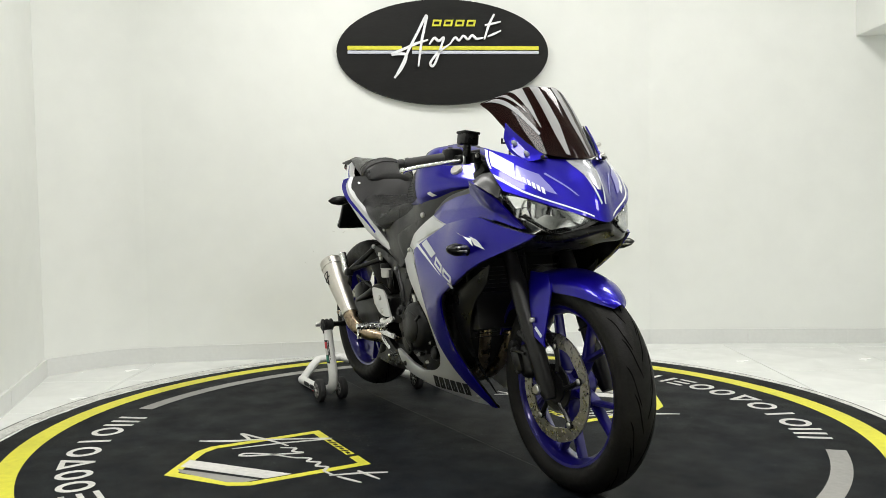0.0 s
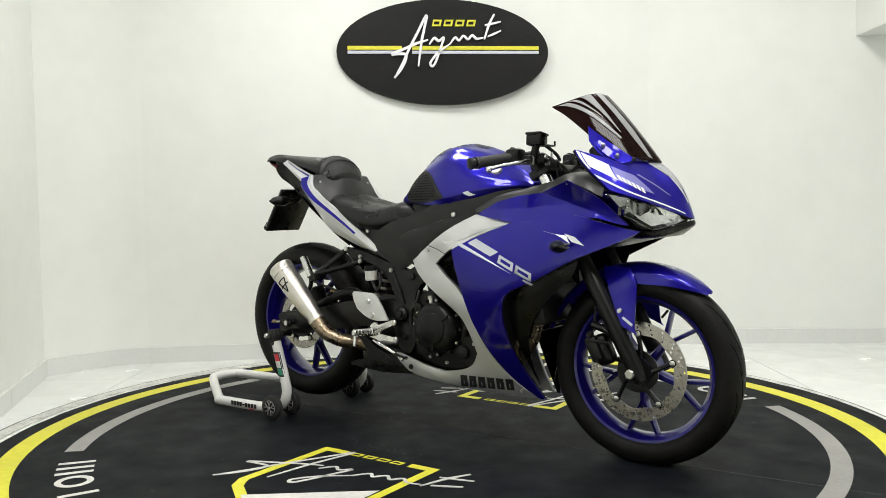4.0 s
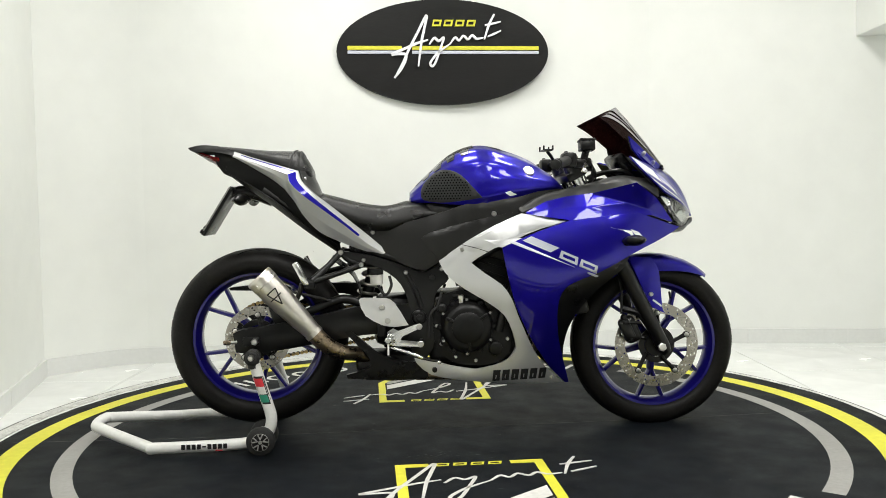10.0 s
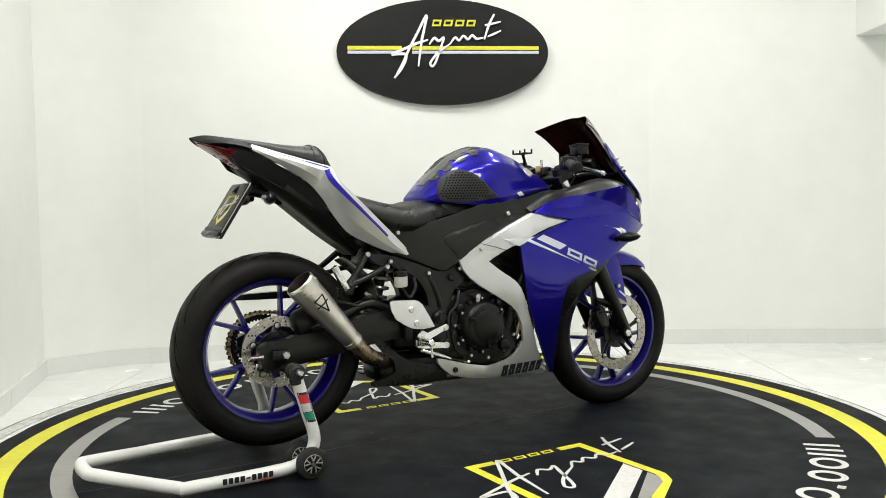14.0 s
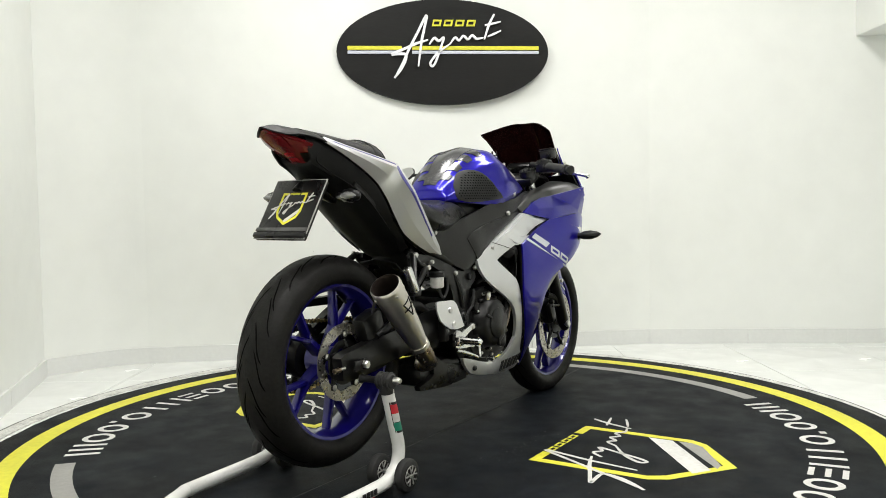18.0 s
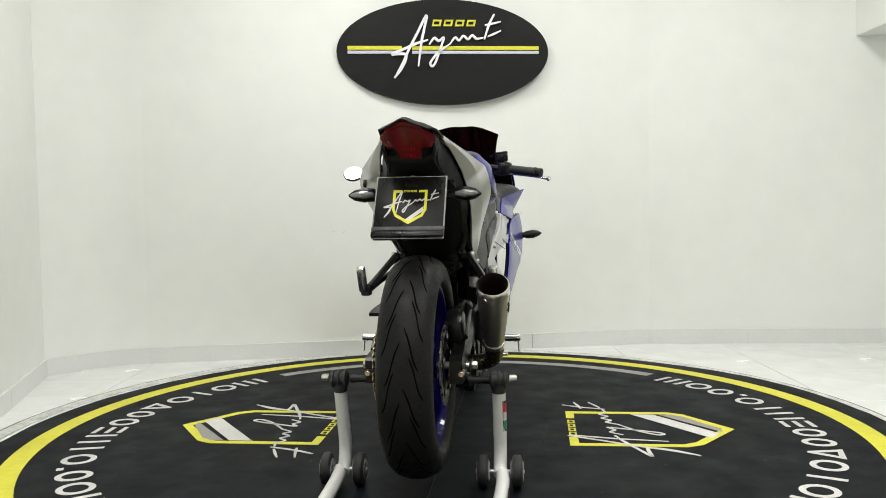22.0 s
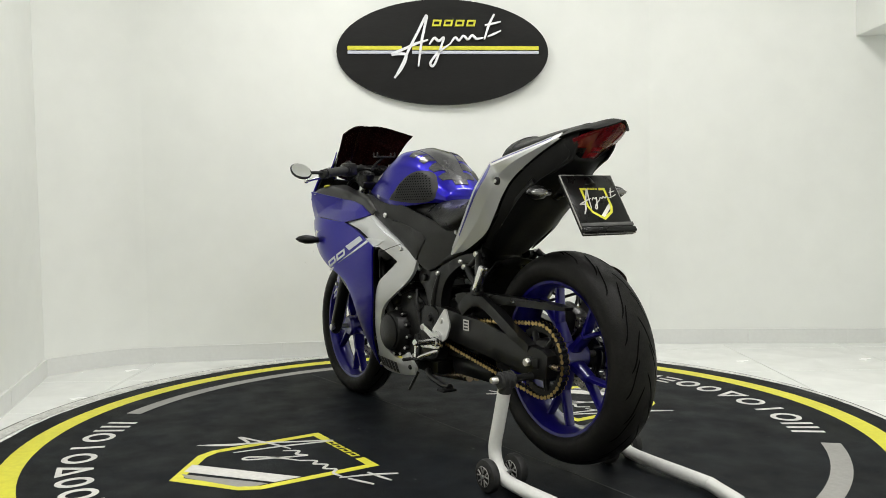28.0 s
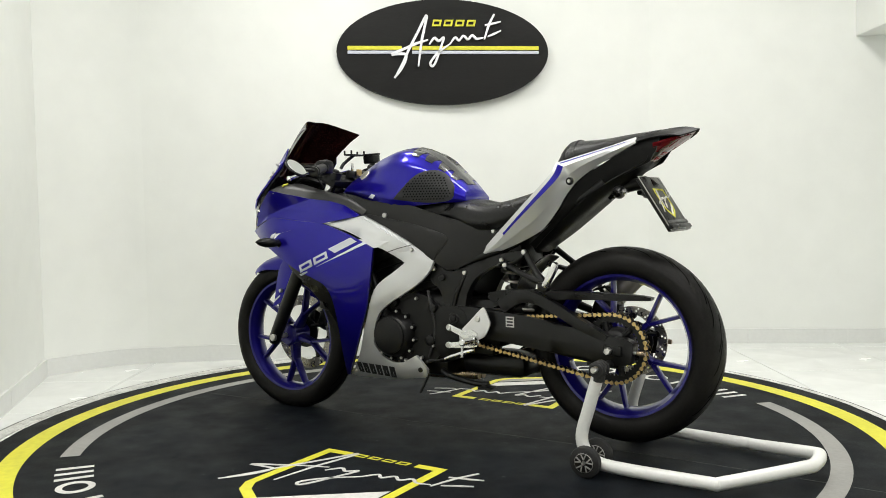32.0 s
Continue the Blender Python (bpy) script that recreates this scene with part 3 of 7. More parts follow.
# small scuff marks on the back wall
n_w = wall_normal(*BACK)
for f, z, w, tilt in ((0.355, 0.665, 0.012, 10), (0.375, 0.66, 0.016, -25), (0.315, 0.56, 0.006, 70), (0.69, 0.75, 0.02, 8), (0.73, 0.745, 0.012, 12), (0.30, 0.50, 0.008, 60)):
    p = Vector(BACK[0]).lerp(Vector(BACK[1]), f)
    ang_w = math.atan2(BACK[1][1] - BACK[0][1], BACK[1][0] - BACK[0][0])
    o = mesh_ob("wall_scuff", box(w, 0.001, 0.0022), M_SCUFF, smooth=0)
    o.matrix_world = pose(p.x - n_w.x * 0.0009, p.y - n_w.y * 0.0009, z) @ Matrix.Rotation(ang_w, 4, "Z") @ Matrix.Rotation(radians(tilt), 4, "Y")
    tagged(o, "small grey scuff mark on the painted wall", "scuff", "scuff marks", kind="structure")
# ---- motorcycle ----
bike = empty("motorcycle", "blue and silver sport motorcycle, rear wheel lifted by a stand", "motorcycle")
MOVING.append((bike, pose(0, 0, 0, 0, 0, -0.95)))
RA, FA = Vector((-0.654, 0, 0.348)), Vector((0.731, 0, 0.286))


def mirror_pts(half):
    """Half curve from the centre outwards (x, y, z) to a full curve, right to left."""
    return [(p[0], -abs(p[1]), p[2]) for p in half[::-1]] + [(p[0], abs(p[1]), p[2]) for p in half[1:]]


def grid_surface(rows, nu=5, nv=5):
    """Points of a smooth surface through rows of control points."""
    R = [spline(r, nu) for r in rows]
    cols = list(zip(*R))
    C = [spline(c, nv) for c in cols]
    return [[Vector(c[j]) for c in C] for j in range(len(C[0]))]


def surface(G, thick, closed_u=False):
    """A sheet with thickness from a grid of points; the inner side lies along the normals."""
    bm = bmesh.new()
    nr, nc = len(G), len(G[0])
    N = []
    for j in range(nr):
        row = []
        for i in range(nc):
            du = G[j][min(i + 1, nc - 1)] - G[j][max(i - 1, 0)]
            dv = G[min(j + 1, nr - 1)][i] - G[max(j - 1, 0)][i]
            n = du.cross(dv)
            row.append(n.normalized() if n.length > 1e-9 else Vector((0, 0, 1)))
        N.append(row)
    A = [[bm.verts.new(G[j][i]) for i in range(nc)] for j in range(nr)]
    B = [[bm.verts.new(G[j][i] - N[j][i] * thick) for i in range(nc)] for j in range(nr)]
    for j in range(nr - 1):
        for i in range(nc - 1):
            bm.faces.new((A[j][i], A[j][i + 1], A[j + 1][i + 1], A[j + 1][i]))
            bm.faces.new((B[j][i], B[j + 1][i], B[j + 1][i + 1], B[j][i + 1]))
    for i in range(nc - 1):
        bm.faces.new((A[0][i], B[0][i], B[0][i + 1], A[0][i + 1]))
        bm.faces.new((A[-1][i], A[-1][i + 1], B[-1][i + 1], B[-1][i]))
    for j in range(nr - 1):
        bm.faces.new((A[j][0], A[j + 1][0], B[j + 1][0], B[j][0]))
        bm.faces.new((A[j][-1], B[j][-1], B[j + 1][-1], A[j + 1][-1]))
    return bm


def patch(rows, uv, lift, steps=8, thick=0.0008, flip=False, nsub=5):
    """A decal on the surface through rows: uv = four corners (u, v) in 0..1, bilinear."""
    G = grid_surface(rows, nsub, nsub)
    nr, nc = len(G), len(G[0])

    def at(u, v):
        x, y = min(max(u, 0), 1) * (nc - 1), min(max(v, 0), 1) * (nr - 1)
        i, j = min(int(x), nc - 2), min(int(y), nr - 2)
        fx, fy = x - i, y - j
        p = (G[j][i] * (1 - fx) + G[j][i + 1] * fx) * (1 - fy) + (G[j + 1][i] * (1 - fx) + G[j + 1][i + 1] * fx) * fy
        n = (G[j][i + 1] - G[j][i]).cross(G[j + 1][i] - G[j][i]).normalized()
        return p + n * (-lift if flip else lift)
    Q = []
    for b in range(steps + 1):
        r = []
        for a in range(steps + 1):
            s, t = a / steps, b / steps
            u = (uv[0][0] * (1 - s) + uv[1][0] * s) * (1 - t) + (uv[3][0] * (1 - s) + uv[2][0] * s) * t
            v = (uv[0][1] * (1 - s) + uv[1][1] * s) * (1 - t) + (uv[3][1] * (1 - s) + uv[2][1] * s) * t
            r.append(at(u, v))
        Q.append(r)
    return surface(Q, -thick if flip else thick)


def sections(secs, nu=5, nv=5, cap=True):
    """A closed symmetric body: each section (x, [(y, z) from the lower side to the top centre])."""
    rings = []
    for x, half in secs:
        full = [(x, -y, z) for y, z in half] + [(x, y, z) for y, z in half[::-1][1:]]
        rings.append(full)
    G = grid_surface(rings, nu, nv)
    bm = bmesh.new()
    ring_loft(bm, G, cap)
    return bm


def bolt(parent, x, y, z, r=0.007, side=-1, material=None):
    h = 0.005
    bm = turned((x, side * (abs(y) - 0.004), z), (x, side * (abs(y) + h), z), [(0, r), (0.7, r), (1, r * 0.75)], 10)
    return part("bolt", bm, material or M_BOLT, parent)

# --- wheels ---
def wheel(name, c, r_out, width, rim_w, parent, spokes, twist):
    """Rim with hub and forked spokes; the tyre is a sub-part."""
    bm = bmesh.new()
    N = 72
    w = rim_w / 2
    prof = [(0.207, -w * 0.72), (0.213, -w), (0.228, -w - 0.003), (0.230, -w + 0.003), (0.221, -w + 0.008), (0.214, -w * 0.5), (0.214, w * 0.5),
            (0.221, w - 0.008), (0.230, w - 0.003), (0.228, w + 0.003), (0.213, w), (0.207, w * 0.72), (0.199, w * 0.4), (0.199, -w * 0.4)]
    rings = []
    for k in range(N):
        a = 2 * math.pi * k / N
        rings.append([(r * math.cos(a), y, r * math.sin(a)) for r, y in prof])
    ring_loft(bm, rings, closed=True)
    turned((0, -0.05, 0), (0, 0.05, 0), [(0, 0.036), (0.1, 0.044), (0.35, 0.040), (0.65, 0.040), (0.9, 0.044), (1, 0.036)], 24, bm)
    sp_bm = bmesh.new()

    def at(r, da, y=0):
        return (r * math.cos(da), y, r * math.sin(da))

    def blade(p, q, w0, w1, t0, t1):
        d = (Vector(q) - Vector(p)).normalized()
        s = d.cross(Vector((0, 1, 0))).normalized()
        rs = []
        for e, ww, tt_ in ((p, w0, t0), (q, w1, t1)):
            e = Vector(e)
            rs.append([e + s * (ww * cx) + Vector((0, tt_ * cy, 0)) for cx, cy in ((-1, -0.55), (-0.6, -1), (0.6, -1), (1, -0.55), (1, 0.55), (0.6, 1), (-0.6, 1), (-1, 0.55))])
        ring_loft(sp_bm, rs)
    blade(at(0.030, 0), at(0.104, 0), 0.013, 0.010, 0.026, 0.020)
    blade(at(0.094, 0.0), at(0.205, spokes), 0.0074, 0.0064, 0.017, 0.014)
    blade(at(0.094, 0.0), at(0.205, -spokes), 0.0074, 0.0064, 0.017, 0.014)
    o = part(name, bm, M_BLUEWHEEL, parent, "blue cast wheel with forked spokes")
    o.location = c
    sp0 = part("spoke", sp_bm, M_BLUEWHEEL, o, m=pose(0, 0, 0, 0, math.degrees(twist), 0))
    for k in range(1, 5):
        shared("spoke", sp0, o, pose(0, 0, 0, 0, math.degrees(twist) + 72 * k, 0))
    # tyre
    bm = bmesh.new()
    hw = width / 2
    prof = []
    for k in range(17):
        a = math.pi * k / 16
        y = -hw * math.cos(a)
        s = math.sin(a)
        prof.append((0.247 + (r_out - 0.247) * s ** 0.82, y * (1.0 if s > 0.05 else 0.985)))
    prof = [(0.219, -w * 0.98), (0.232, -hw * 0.93)] + prof + [(0.232, hw * 0.93), (0.219, w * 0.98)]
    rings = []
    for k in range(N * 2):
        a = 2 * math.pi * k / (N * 2)
        rings.append([(r * math.cos(a), y, r * math.sin(a)) for r, y in prof])
    ring_loft(bm, rings, closed=True)
    part("tyre", bm, M_TYRE, o, "black road tyre", smooth=60)
    # tread grooves: slanted slits, slightly proud dark inlays
    bm = bmesh.new()

    def crown(y):
        s = math.sqrt(max(0.0, 1 - (y / hw) ** 2))
        return 0.247 + (r_out - 0.247) * s ** 0.82 + 0.0006
    n = 26
    for k in range(n):
        for sgn in (-1, 1):
            a0 = 2 * math.pi * (k + (0.5 if sgn > 0 else 0)) / n
            L = 9
            qs = []
            for j in range(L + 1):
                f = j / L
                y = sgn * hw * ((0.06 if k % 2 else 0.26) + (0.52 if k % 2 else 0.46) * f + 0.03 * math.sin(6.0 * f))
                a = a0 + 0.40 * f - 0.05 * f * f
                wd = 0.0085 * math.sin(math.pi * (0.12 + 0.80 * f)) / r_out
                for da in (-wd, wd):
                    r = crown(min(abs(y), hw * 0.93))
                    qs.append(bm.verts.new((r * math.cos(a + da), y, r * math.sin(a + da))))
            for j in range(L):
                bm.faces.new((qs[2 * j], qs[2 * j + 1], qs[2 * j + 3], qs[2 * j + 2]))
    part("tread_groove", bm, M_GROOVE, o, smooth=0)
    part("valve", rod((0.19 * math.cos(1.2), 0.0, 0.19 * math.sin(1.2)), (0.172 * math.cos(1.2), -0.03, 0.172 * math.sin(1.2)), 0.004, 8), M_METALDK, o)
    return o


def brake_disc(parent, y, r0, r1, holes, side):
    t = 0.0025
    rim = [(r1 * math.cos(2 * math.pi * k / 72), r1 * math.sin(2 * math.pi * k / 72)) for k in range(72)]
    bores = [[((r0 - 0.0025 * math.cos(9 * a)) * math.cos(a), (r0 - 0.0025 * math.cos(9 * a)) * math.sin(a)) for a in [2 * math.pi * k / 72 for k in range(72)]]]
    for k in range(holes):
        for m_, rr in enumerate((0.20, 0.5, 0.80)):
            a, r = 2 * math.pi * k / holes + (m_ - 1) * 0.06, r0 + (r1 - r0) * rr
            bores.append([(r * math.cos(a) + 0.0036 * math.cos(math.pi * j / 4), r * math.sin(a) + 0.0036 * math.sin(math.pi * j / 4)) for j in range(8)])
    d = part("brake_disc", flat_shape(rim, -t, t, bores, to=lambda u, v, w: (u, y + w, v)), M_DISC, parent, "drilled steel brake disc", smooth=0)
    for k in range(5):
        bm = bmesh.new()
        a = 2 * math.pi * k / 5 + 0.3
        p = Vector((0.045 * math.cos(a - 0.25), y, 0.045 * math.sin(a - 0.25)))
        q = Vector((r0 * math.cos(a), y, r0 * math.sin(a)))
        tube([p, (p + q) / 2 + Vector((0, -side * 0.002, 0)), q], [0.010, 0.007, 0.009], 8, 3, bm)
        turned((q.x, y - 0.006, q.z), (q.x, y + 0.006, q.z), [(0, 0.011), (1, 0.011)], 12, bm)
        part("carrier_arm", bm, M_FRAME, parent)
    ring = [[(r * math.cos(2 * math.pi * k / 40), y + dy, r * math.sin(2 * math.pi * k / 40)) for r, dy in ((0.044, -0.003), (0.064, -0.003), (0.064, 0.003), (0.044, 0.003))] for k in range(40)]
    part("disc_carrier", ring_loft(bmesh.new(), ring, closed=True), M_FRAME, parent, "black disc carrier ring")
    for k in range(5):
        a = 2 * math.pi * k / 5 + 0.3
        b = turned((r0 * math.cos(a), y + side * 0.005, r0 * math.sin(a)), (r0 * math.cos(a), y + side * 0.009, r0 * math.sin(a)), [(0, 0.0085), (0.6, 0.0085), (1, 0.006)], 12)
        part("rivet", b, M_BOLT, parent)
    return d

fw = wheel("front_wheel", FA, 0.2935, 0.112, 0.076, bike, 0.23, 0.35)
rw = wheel("rear_wheel", RA, 0.3035, 0.145, 0.104, bike, 0.23, 0.1)
brake_disc(fw, -0.062, 0.112, 0.149, 20, -1)
brake_disc(rw, -0.070, 0.080, 0.110, 15, -1)
bm = bmesh.new()
for k in range(36):
    a = 2 * math.pi * k / 36
    box(0.003, 0.004, 0.008, (0.041 * math.cos(a), -0.067, 0.041 * math.sin(a)), bm=bm, rot=None)
turned((0, -0.069, 0), (0, -0.065, 0), [(0, 0.040), (1, 0.040)], 36, bm)
part("sensor_ring", bm, M_METALDK, fw)

# --- front fork ---


def on_fork(z, y, fwd=0.0):
    return Vector((FA.x + 0.012 + fwd - 0.513 * (z - FA.z), y, z))
for s in (-1, 1):
    y = s * 0.098
    part("fork_leg", turned(on_fork(0.262, y), on_fork(0.585, y), [(0, 0.017), (0.06, 0.024), (0.5, 0.0255), (0.94, 0.0265), (1, 0.024)], 20), M_FRAME, bike, "black lower fork leg")
    part("fork_tube", rod(on_fork(0.80, y), on_fork(0.915, y), 0.0205, 20, bev=0.002), M_CHROME, bike, "polished fork tube")
    # shade inside the fairing put into colour: the tube's lower stretch is black
    part("fork_tube_shaded", rod(on_fork(0.58, y), on_fork(0.80, y), 0.0225, 20, bev=0.002), M_FRAME, bike, "lower stretch of the fork tube, coloured black for the shade behind the fairing")
    part("fork_clamp", box(0.075, 0.055, 0.035, on_fork(0.66, y), 0.008, rot=Matrix.Rotation(radians(-27), 3, "Y")), M_FRAME, bike)
    part("fork_cap", turned(on_fork(0.905, y), on_fork(0.925, y), [(0, 0.017), (0.7, 0.016), (1, 0.011)], 16), M_METALDK, bike)
part("front_axle", rod((FA.x, -0.125, FA.z), (FA.x, 0.125, FA.z), 0.0095, 16), M_BOLT, bike)
for s in (-1, 1):
    part("axle_nut", turned((FA.x, s * 0.118, FA.z), (FA.x, s * 0.130, FA.z), [(0, 0.015), (0.8, 0.015), (1, 0.012)], 6), M_BOLT, bike)
part("steering_yoke", box(0.07, 0.25, 0.03, on_fork(0.885, 0), 0.008, rot=Matrix.Rotation(radians(-27), 3, "Y")), M_FRAME, bike)
part("lower_yoke", box(0.07, 0.22, 0.04, on_fork(0.665, 0), 0.008, rot=Matrix.Rotation(radians(-27), 3, "Y")), M_FRAME, bike)
# front caliper behind the right leg
cal = part("brake_caliper", box(0.058, 0.050, 0.095, (0.630, -0.080, 0.345), 0.018, rot=Matrix.Rotation(radians(-24), 3, "Y"), seg=3), M_FRAME, bike, "black front brake caliper")
part("caliper_half", box(0.040, 0.026, 0.080, (0.612, -0.104, 0.348), 0.010, rot=Matrix.Rotation(radians(-24), 3, "Y")), M_FRAME, cal)
part("pad_pin", rod((0.60, -0.115, 0.375), (0.66, -0.115, 0.372), 0.005, 8), M_FRAME, cal)
part("banjo", turned((0.600, -0.105, 0.392), (0.600, -0.122, 0.392), [(0, 0.011), (0.6, 0.011), (1, 0.007)], 8), M_METALDK, cal)
for dx, dz in ((-0.022, 0.028), (0.004, -0.030)):
    bolt(cal, 0.622 + dx, 0.116, 0.345 + dz, 0.0055, -1, M_METALDK)
part("caliper_bracket", tube([(0.60, -0.09, 0.42), (0.66, -0.098, 0.40), (0.69, -0.098, 0.36)], 0.012, 8, 4), M_FRAME, bike)
part("brake_hose", tube([(0.60, -0.08, 0.40), (0.60, -0.075, 0.50), (0.57, -0.05, 0.60), (0.52, -0.04, 0.72), (0.46, -0.06, 0.90)], 0.0042, 8, 6), M_RUBBER, bike)
part("sensor_wire", tube([(0.70, -0.075, 0.33), (0.66, -0.07, 0.43), (0.61, -0.085, 0.50), (0.60, -0.06, 0.58)], 0.003, 6, 5), M_RUBBER, bike)

# --- front mudguard ---
rows = []
for deg, w, R, drop in ((50, 0.016, 0.304, 0.004), (54, 0.036, 0.305, 0.010), (61, 0.053, 0.306, 0.022), (71, 0.065, 0.308, 0.036), (85, 0.069, 0.311, 0.050), (100, 0.068, 0.314, 0.046), (118, 0.064, 0.318, 0.034), (140, 0.060, 0.322, 0.026), (160, 0.056, 0.324, 0.018)):
    a = radians(deg)
    er = Vector((math.cos(a), 0, math.sin(a)))
    half = [FA + er * (R + 0.010), FA + er * (R + 0.006) + Vector((0, w * 0.55, 0)), FA + er * (R - drop * 0.25) + Vector((0, w * 0.95, 0)), FA + er * (R - drop) + Vector((0, w * 1.06, 0))]
    rows.append(mirror_pts([tuple(p) for p in half]))
mud = part("front_mudguard", surface(grid_surface(rows, 5, 5), 0.003), M_BLUE, bike, "glossy blue front mudguard")
lobe = smooth_outline([(0.628, 0.598), (0.71, 0.594), (0.735, 0.545), (0.738, 0.425), (0.747, 0.402), (0.700, 0.424), (0.676, 0.475), (0.652, 0.535)], sharp=(0, 1, 4, 5), n=3)
fend_f = depth_field([(0.63, 0.6, 0.075), (0.72, 0.60, 0.072), (0.69, 0.48, 0.104), (0.74, 0.41, 0.112), (0.66, 0.52, 0.100), (0.73, 0.53, 0.088)])
for s in (-1, 1):
    part("mudguard_side", panel(lobe, fend_f, s, 0.005, 0.025), M_BLUE, mud)
    bolt(mud, 0.696, 0.113, 0.470, 0.008, s)
    part("letter_bar", panel([(0.702, 0.447), (0.732, 0.425), (0.735, 0.431), (0.705, 0.453)], fend_f, s, 0.002, 0.05, 0.0015, edge=0), M_LSILVER, mud, smooth=0)

# --- side fairings ---
FAIR = depth_field([(0.166, 0.649, 0.205), (0.39, 0.72, 0.206), (0.50, 0.586, 0.236), (0.57, 0.664, 0.238), (0.684, 0.807, 0.208), (0.78, 0.70, 0.150), (0.355, 0.173, 0.080),
                    (0.42, 0.155, 0.045), (0.07, 0.60, 0.166), (-0.042, 0.598, 0.150), (0.037, 0.64, 0.165), (0.146, 0.758, 0.168), (-0.059, 0.235, 0.143), (0.605, 0.855, 0.204),
                    (0.20, 0.45, 0.182), (0.0, 0.25, 0.148), (0.2, 0.2, 0.120), (0.36, 0.36, 0.170), (0.74, 0.715, 0.176), (0.40, 0.815, 0.186), (0.25, 0.757, 0.178), (0.36, 0.52, 0.218)], 1.5e-3)
BOOM = [(-0.040, 0.604), (0.020, 0.645), (0.077, 0.681), (0.152, 0.721), (0.237, 0.757), (0.395, 0.729), (0.301, 0.706), (0.217, 0.674), (0.172, 0.652), (0.142, 0.643),
        (0.095, 0.615), (0.068, 0.595), (0.113, 0.559), (0.168, 0.520), (0.200, 0.473), (0.222, 0.416), (0.247, 0.359), (0.284, 0.283), (0.342, 0.208), (0.396, 0.163),
        (0.320, 0.166), (0.164, 0.178), (0.013, 0.198), (-0.072, 0.218), (-0.118, 0.257), (-0.127, 0.278), (-0.099, 0.274), (-0.005, 0.248), (0.080, 0.232), (0.146, 0.243),
        (0.193, 0.265), (0.218, 0.306), (0.204, 0.360), (0.176, 0.417), (0.130, 0.455), (0.083, 0.484), (0.037, 0.513), (0.0, 0.542), (-0.024, 0.570)]
BLOW = [(0.166, 0.645), (0.214, 0.668), (0.288, 0.697), (0.389, 0.731), (0.498, 0.742), (0.607, 0.752), (0.661, 0.738), (0.734, 0.715), (0.779, 0.703), (0.752, 0.687),
        (0.698, 0.662), (0.625, 0.632), (0.577, 0.609), (0.530, 0.584), (0.477, 0.558), (0.423, 0.537), (0.377, 0.513), (0.355, 0.476), (0.349, 0.421), (0.357, 0.347),
        (0.378, 0.272), (0.416, 0.162), (0.402, 0.162), (0.338, 0.230), (0.286, 0.303), (0.249, 0.368), (0.212, 0.451), (0.180, 0.571)]
# corners of the creased upper fairing: x, z and half-width; the wing tip flares out
UPPER = [(0.244, 0.757, 0.178), (0.318, 0.795, 0.176), (0.392, 0.812, 0.174), (0.480, 0.817, 0.178), (0.605, 0.843, 0.250), (0.680, 0.801, 0.222), (0.756, 0.716, 0.172), (0.668, 0.744, 0.210),
         (0.579, 0.746, 0.214), (0.490, 0.738, 0.216), (0.402, 0.730, 0.214), (0.320, 0.743, 0.200), (0.660, 0.762, 0.205), (0.590, 0.785, 0.205), (0.330, 0.772, 0.194), (0.450, 0.776, 0.203)]
UPPER_FACES = [(0, 1, 14), (1, 2, 15, 14), (2, 3, 15), (3, 13, 15), (13, 12, 8, 15), (15, 8, 9), (15, 9, 10), (14, 15, 10, 11), (0, 14, 11), (3, 4, 13), (4, 12, 13), (4, 5, 12), (5, 6, 12), (12, 6, 7), (12, 7, 8)]


def facets(pts, faces, side, thick, soft):
    """A creased panel of plain faces between corners (x, z, half-width), its creases slightly eased."""
    bm = bmesh.new()
    out = [bm.verts.new((x, side * y, z)) for x, z, y in pts]
    for f in faces:
        bm.faces.new([out[k] for k in f])
    inner = [e for e in bm.edges if len(e.link_faces) == 2]
    bmesh.ops.recalc_face_normals(bm, faces=bm.faces)
    bmesh.ops.bevel(bm, geom=inner, offset=soft, segments=2, affect="EDGES", profile=0.5)
    grown = bmesh.ops.extrude_face_region(bm, geom=list(bm.faces))
    for v in grown["geom"]:
        if isinstance(v, bmesh.types.BMVert):
            v.co.y -= side * thick
    return bm


INNER = [(0.385, 0.535), (0.508, 0.572), (0.602, 0.620), (0.575, 0.565), (0.500, 0.505), (0.440, 0.439), (0.404, 0.373), (0.390, 0.300), (0.395, 0.200), (0.365, 0.335), (0.350, 0.412), (0.355, 0.480)]
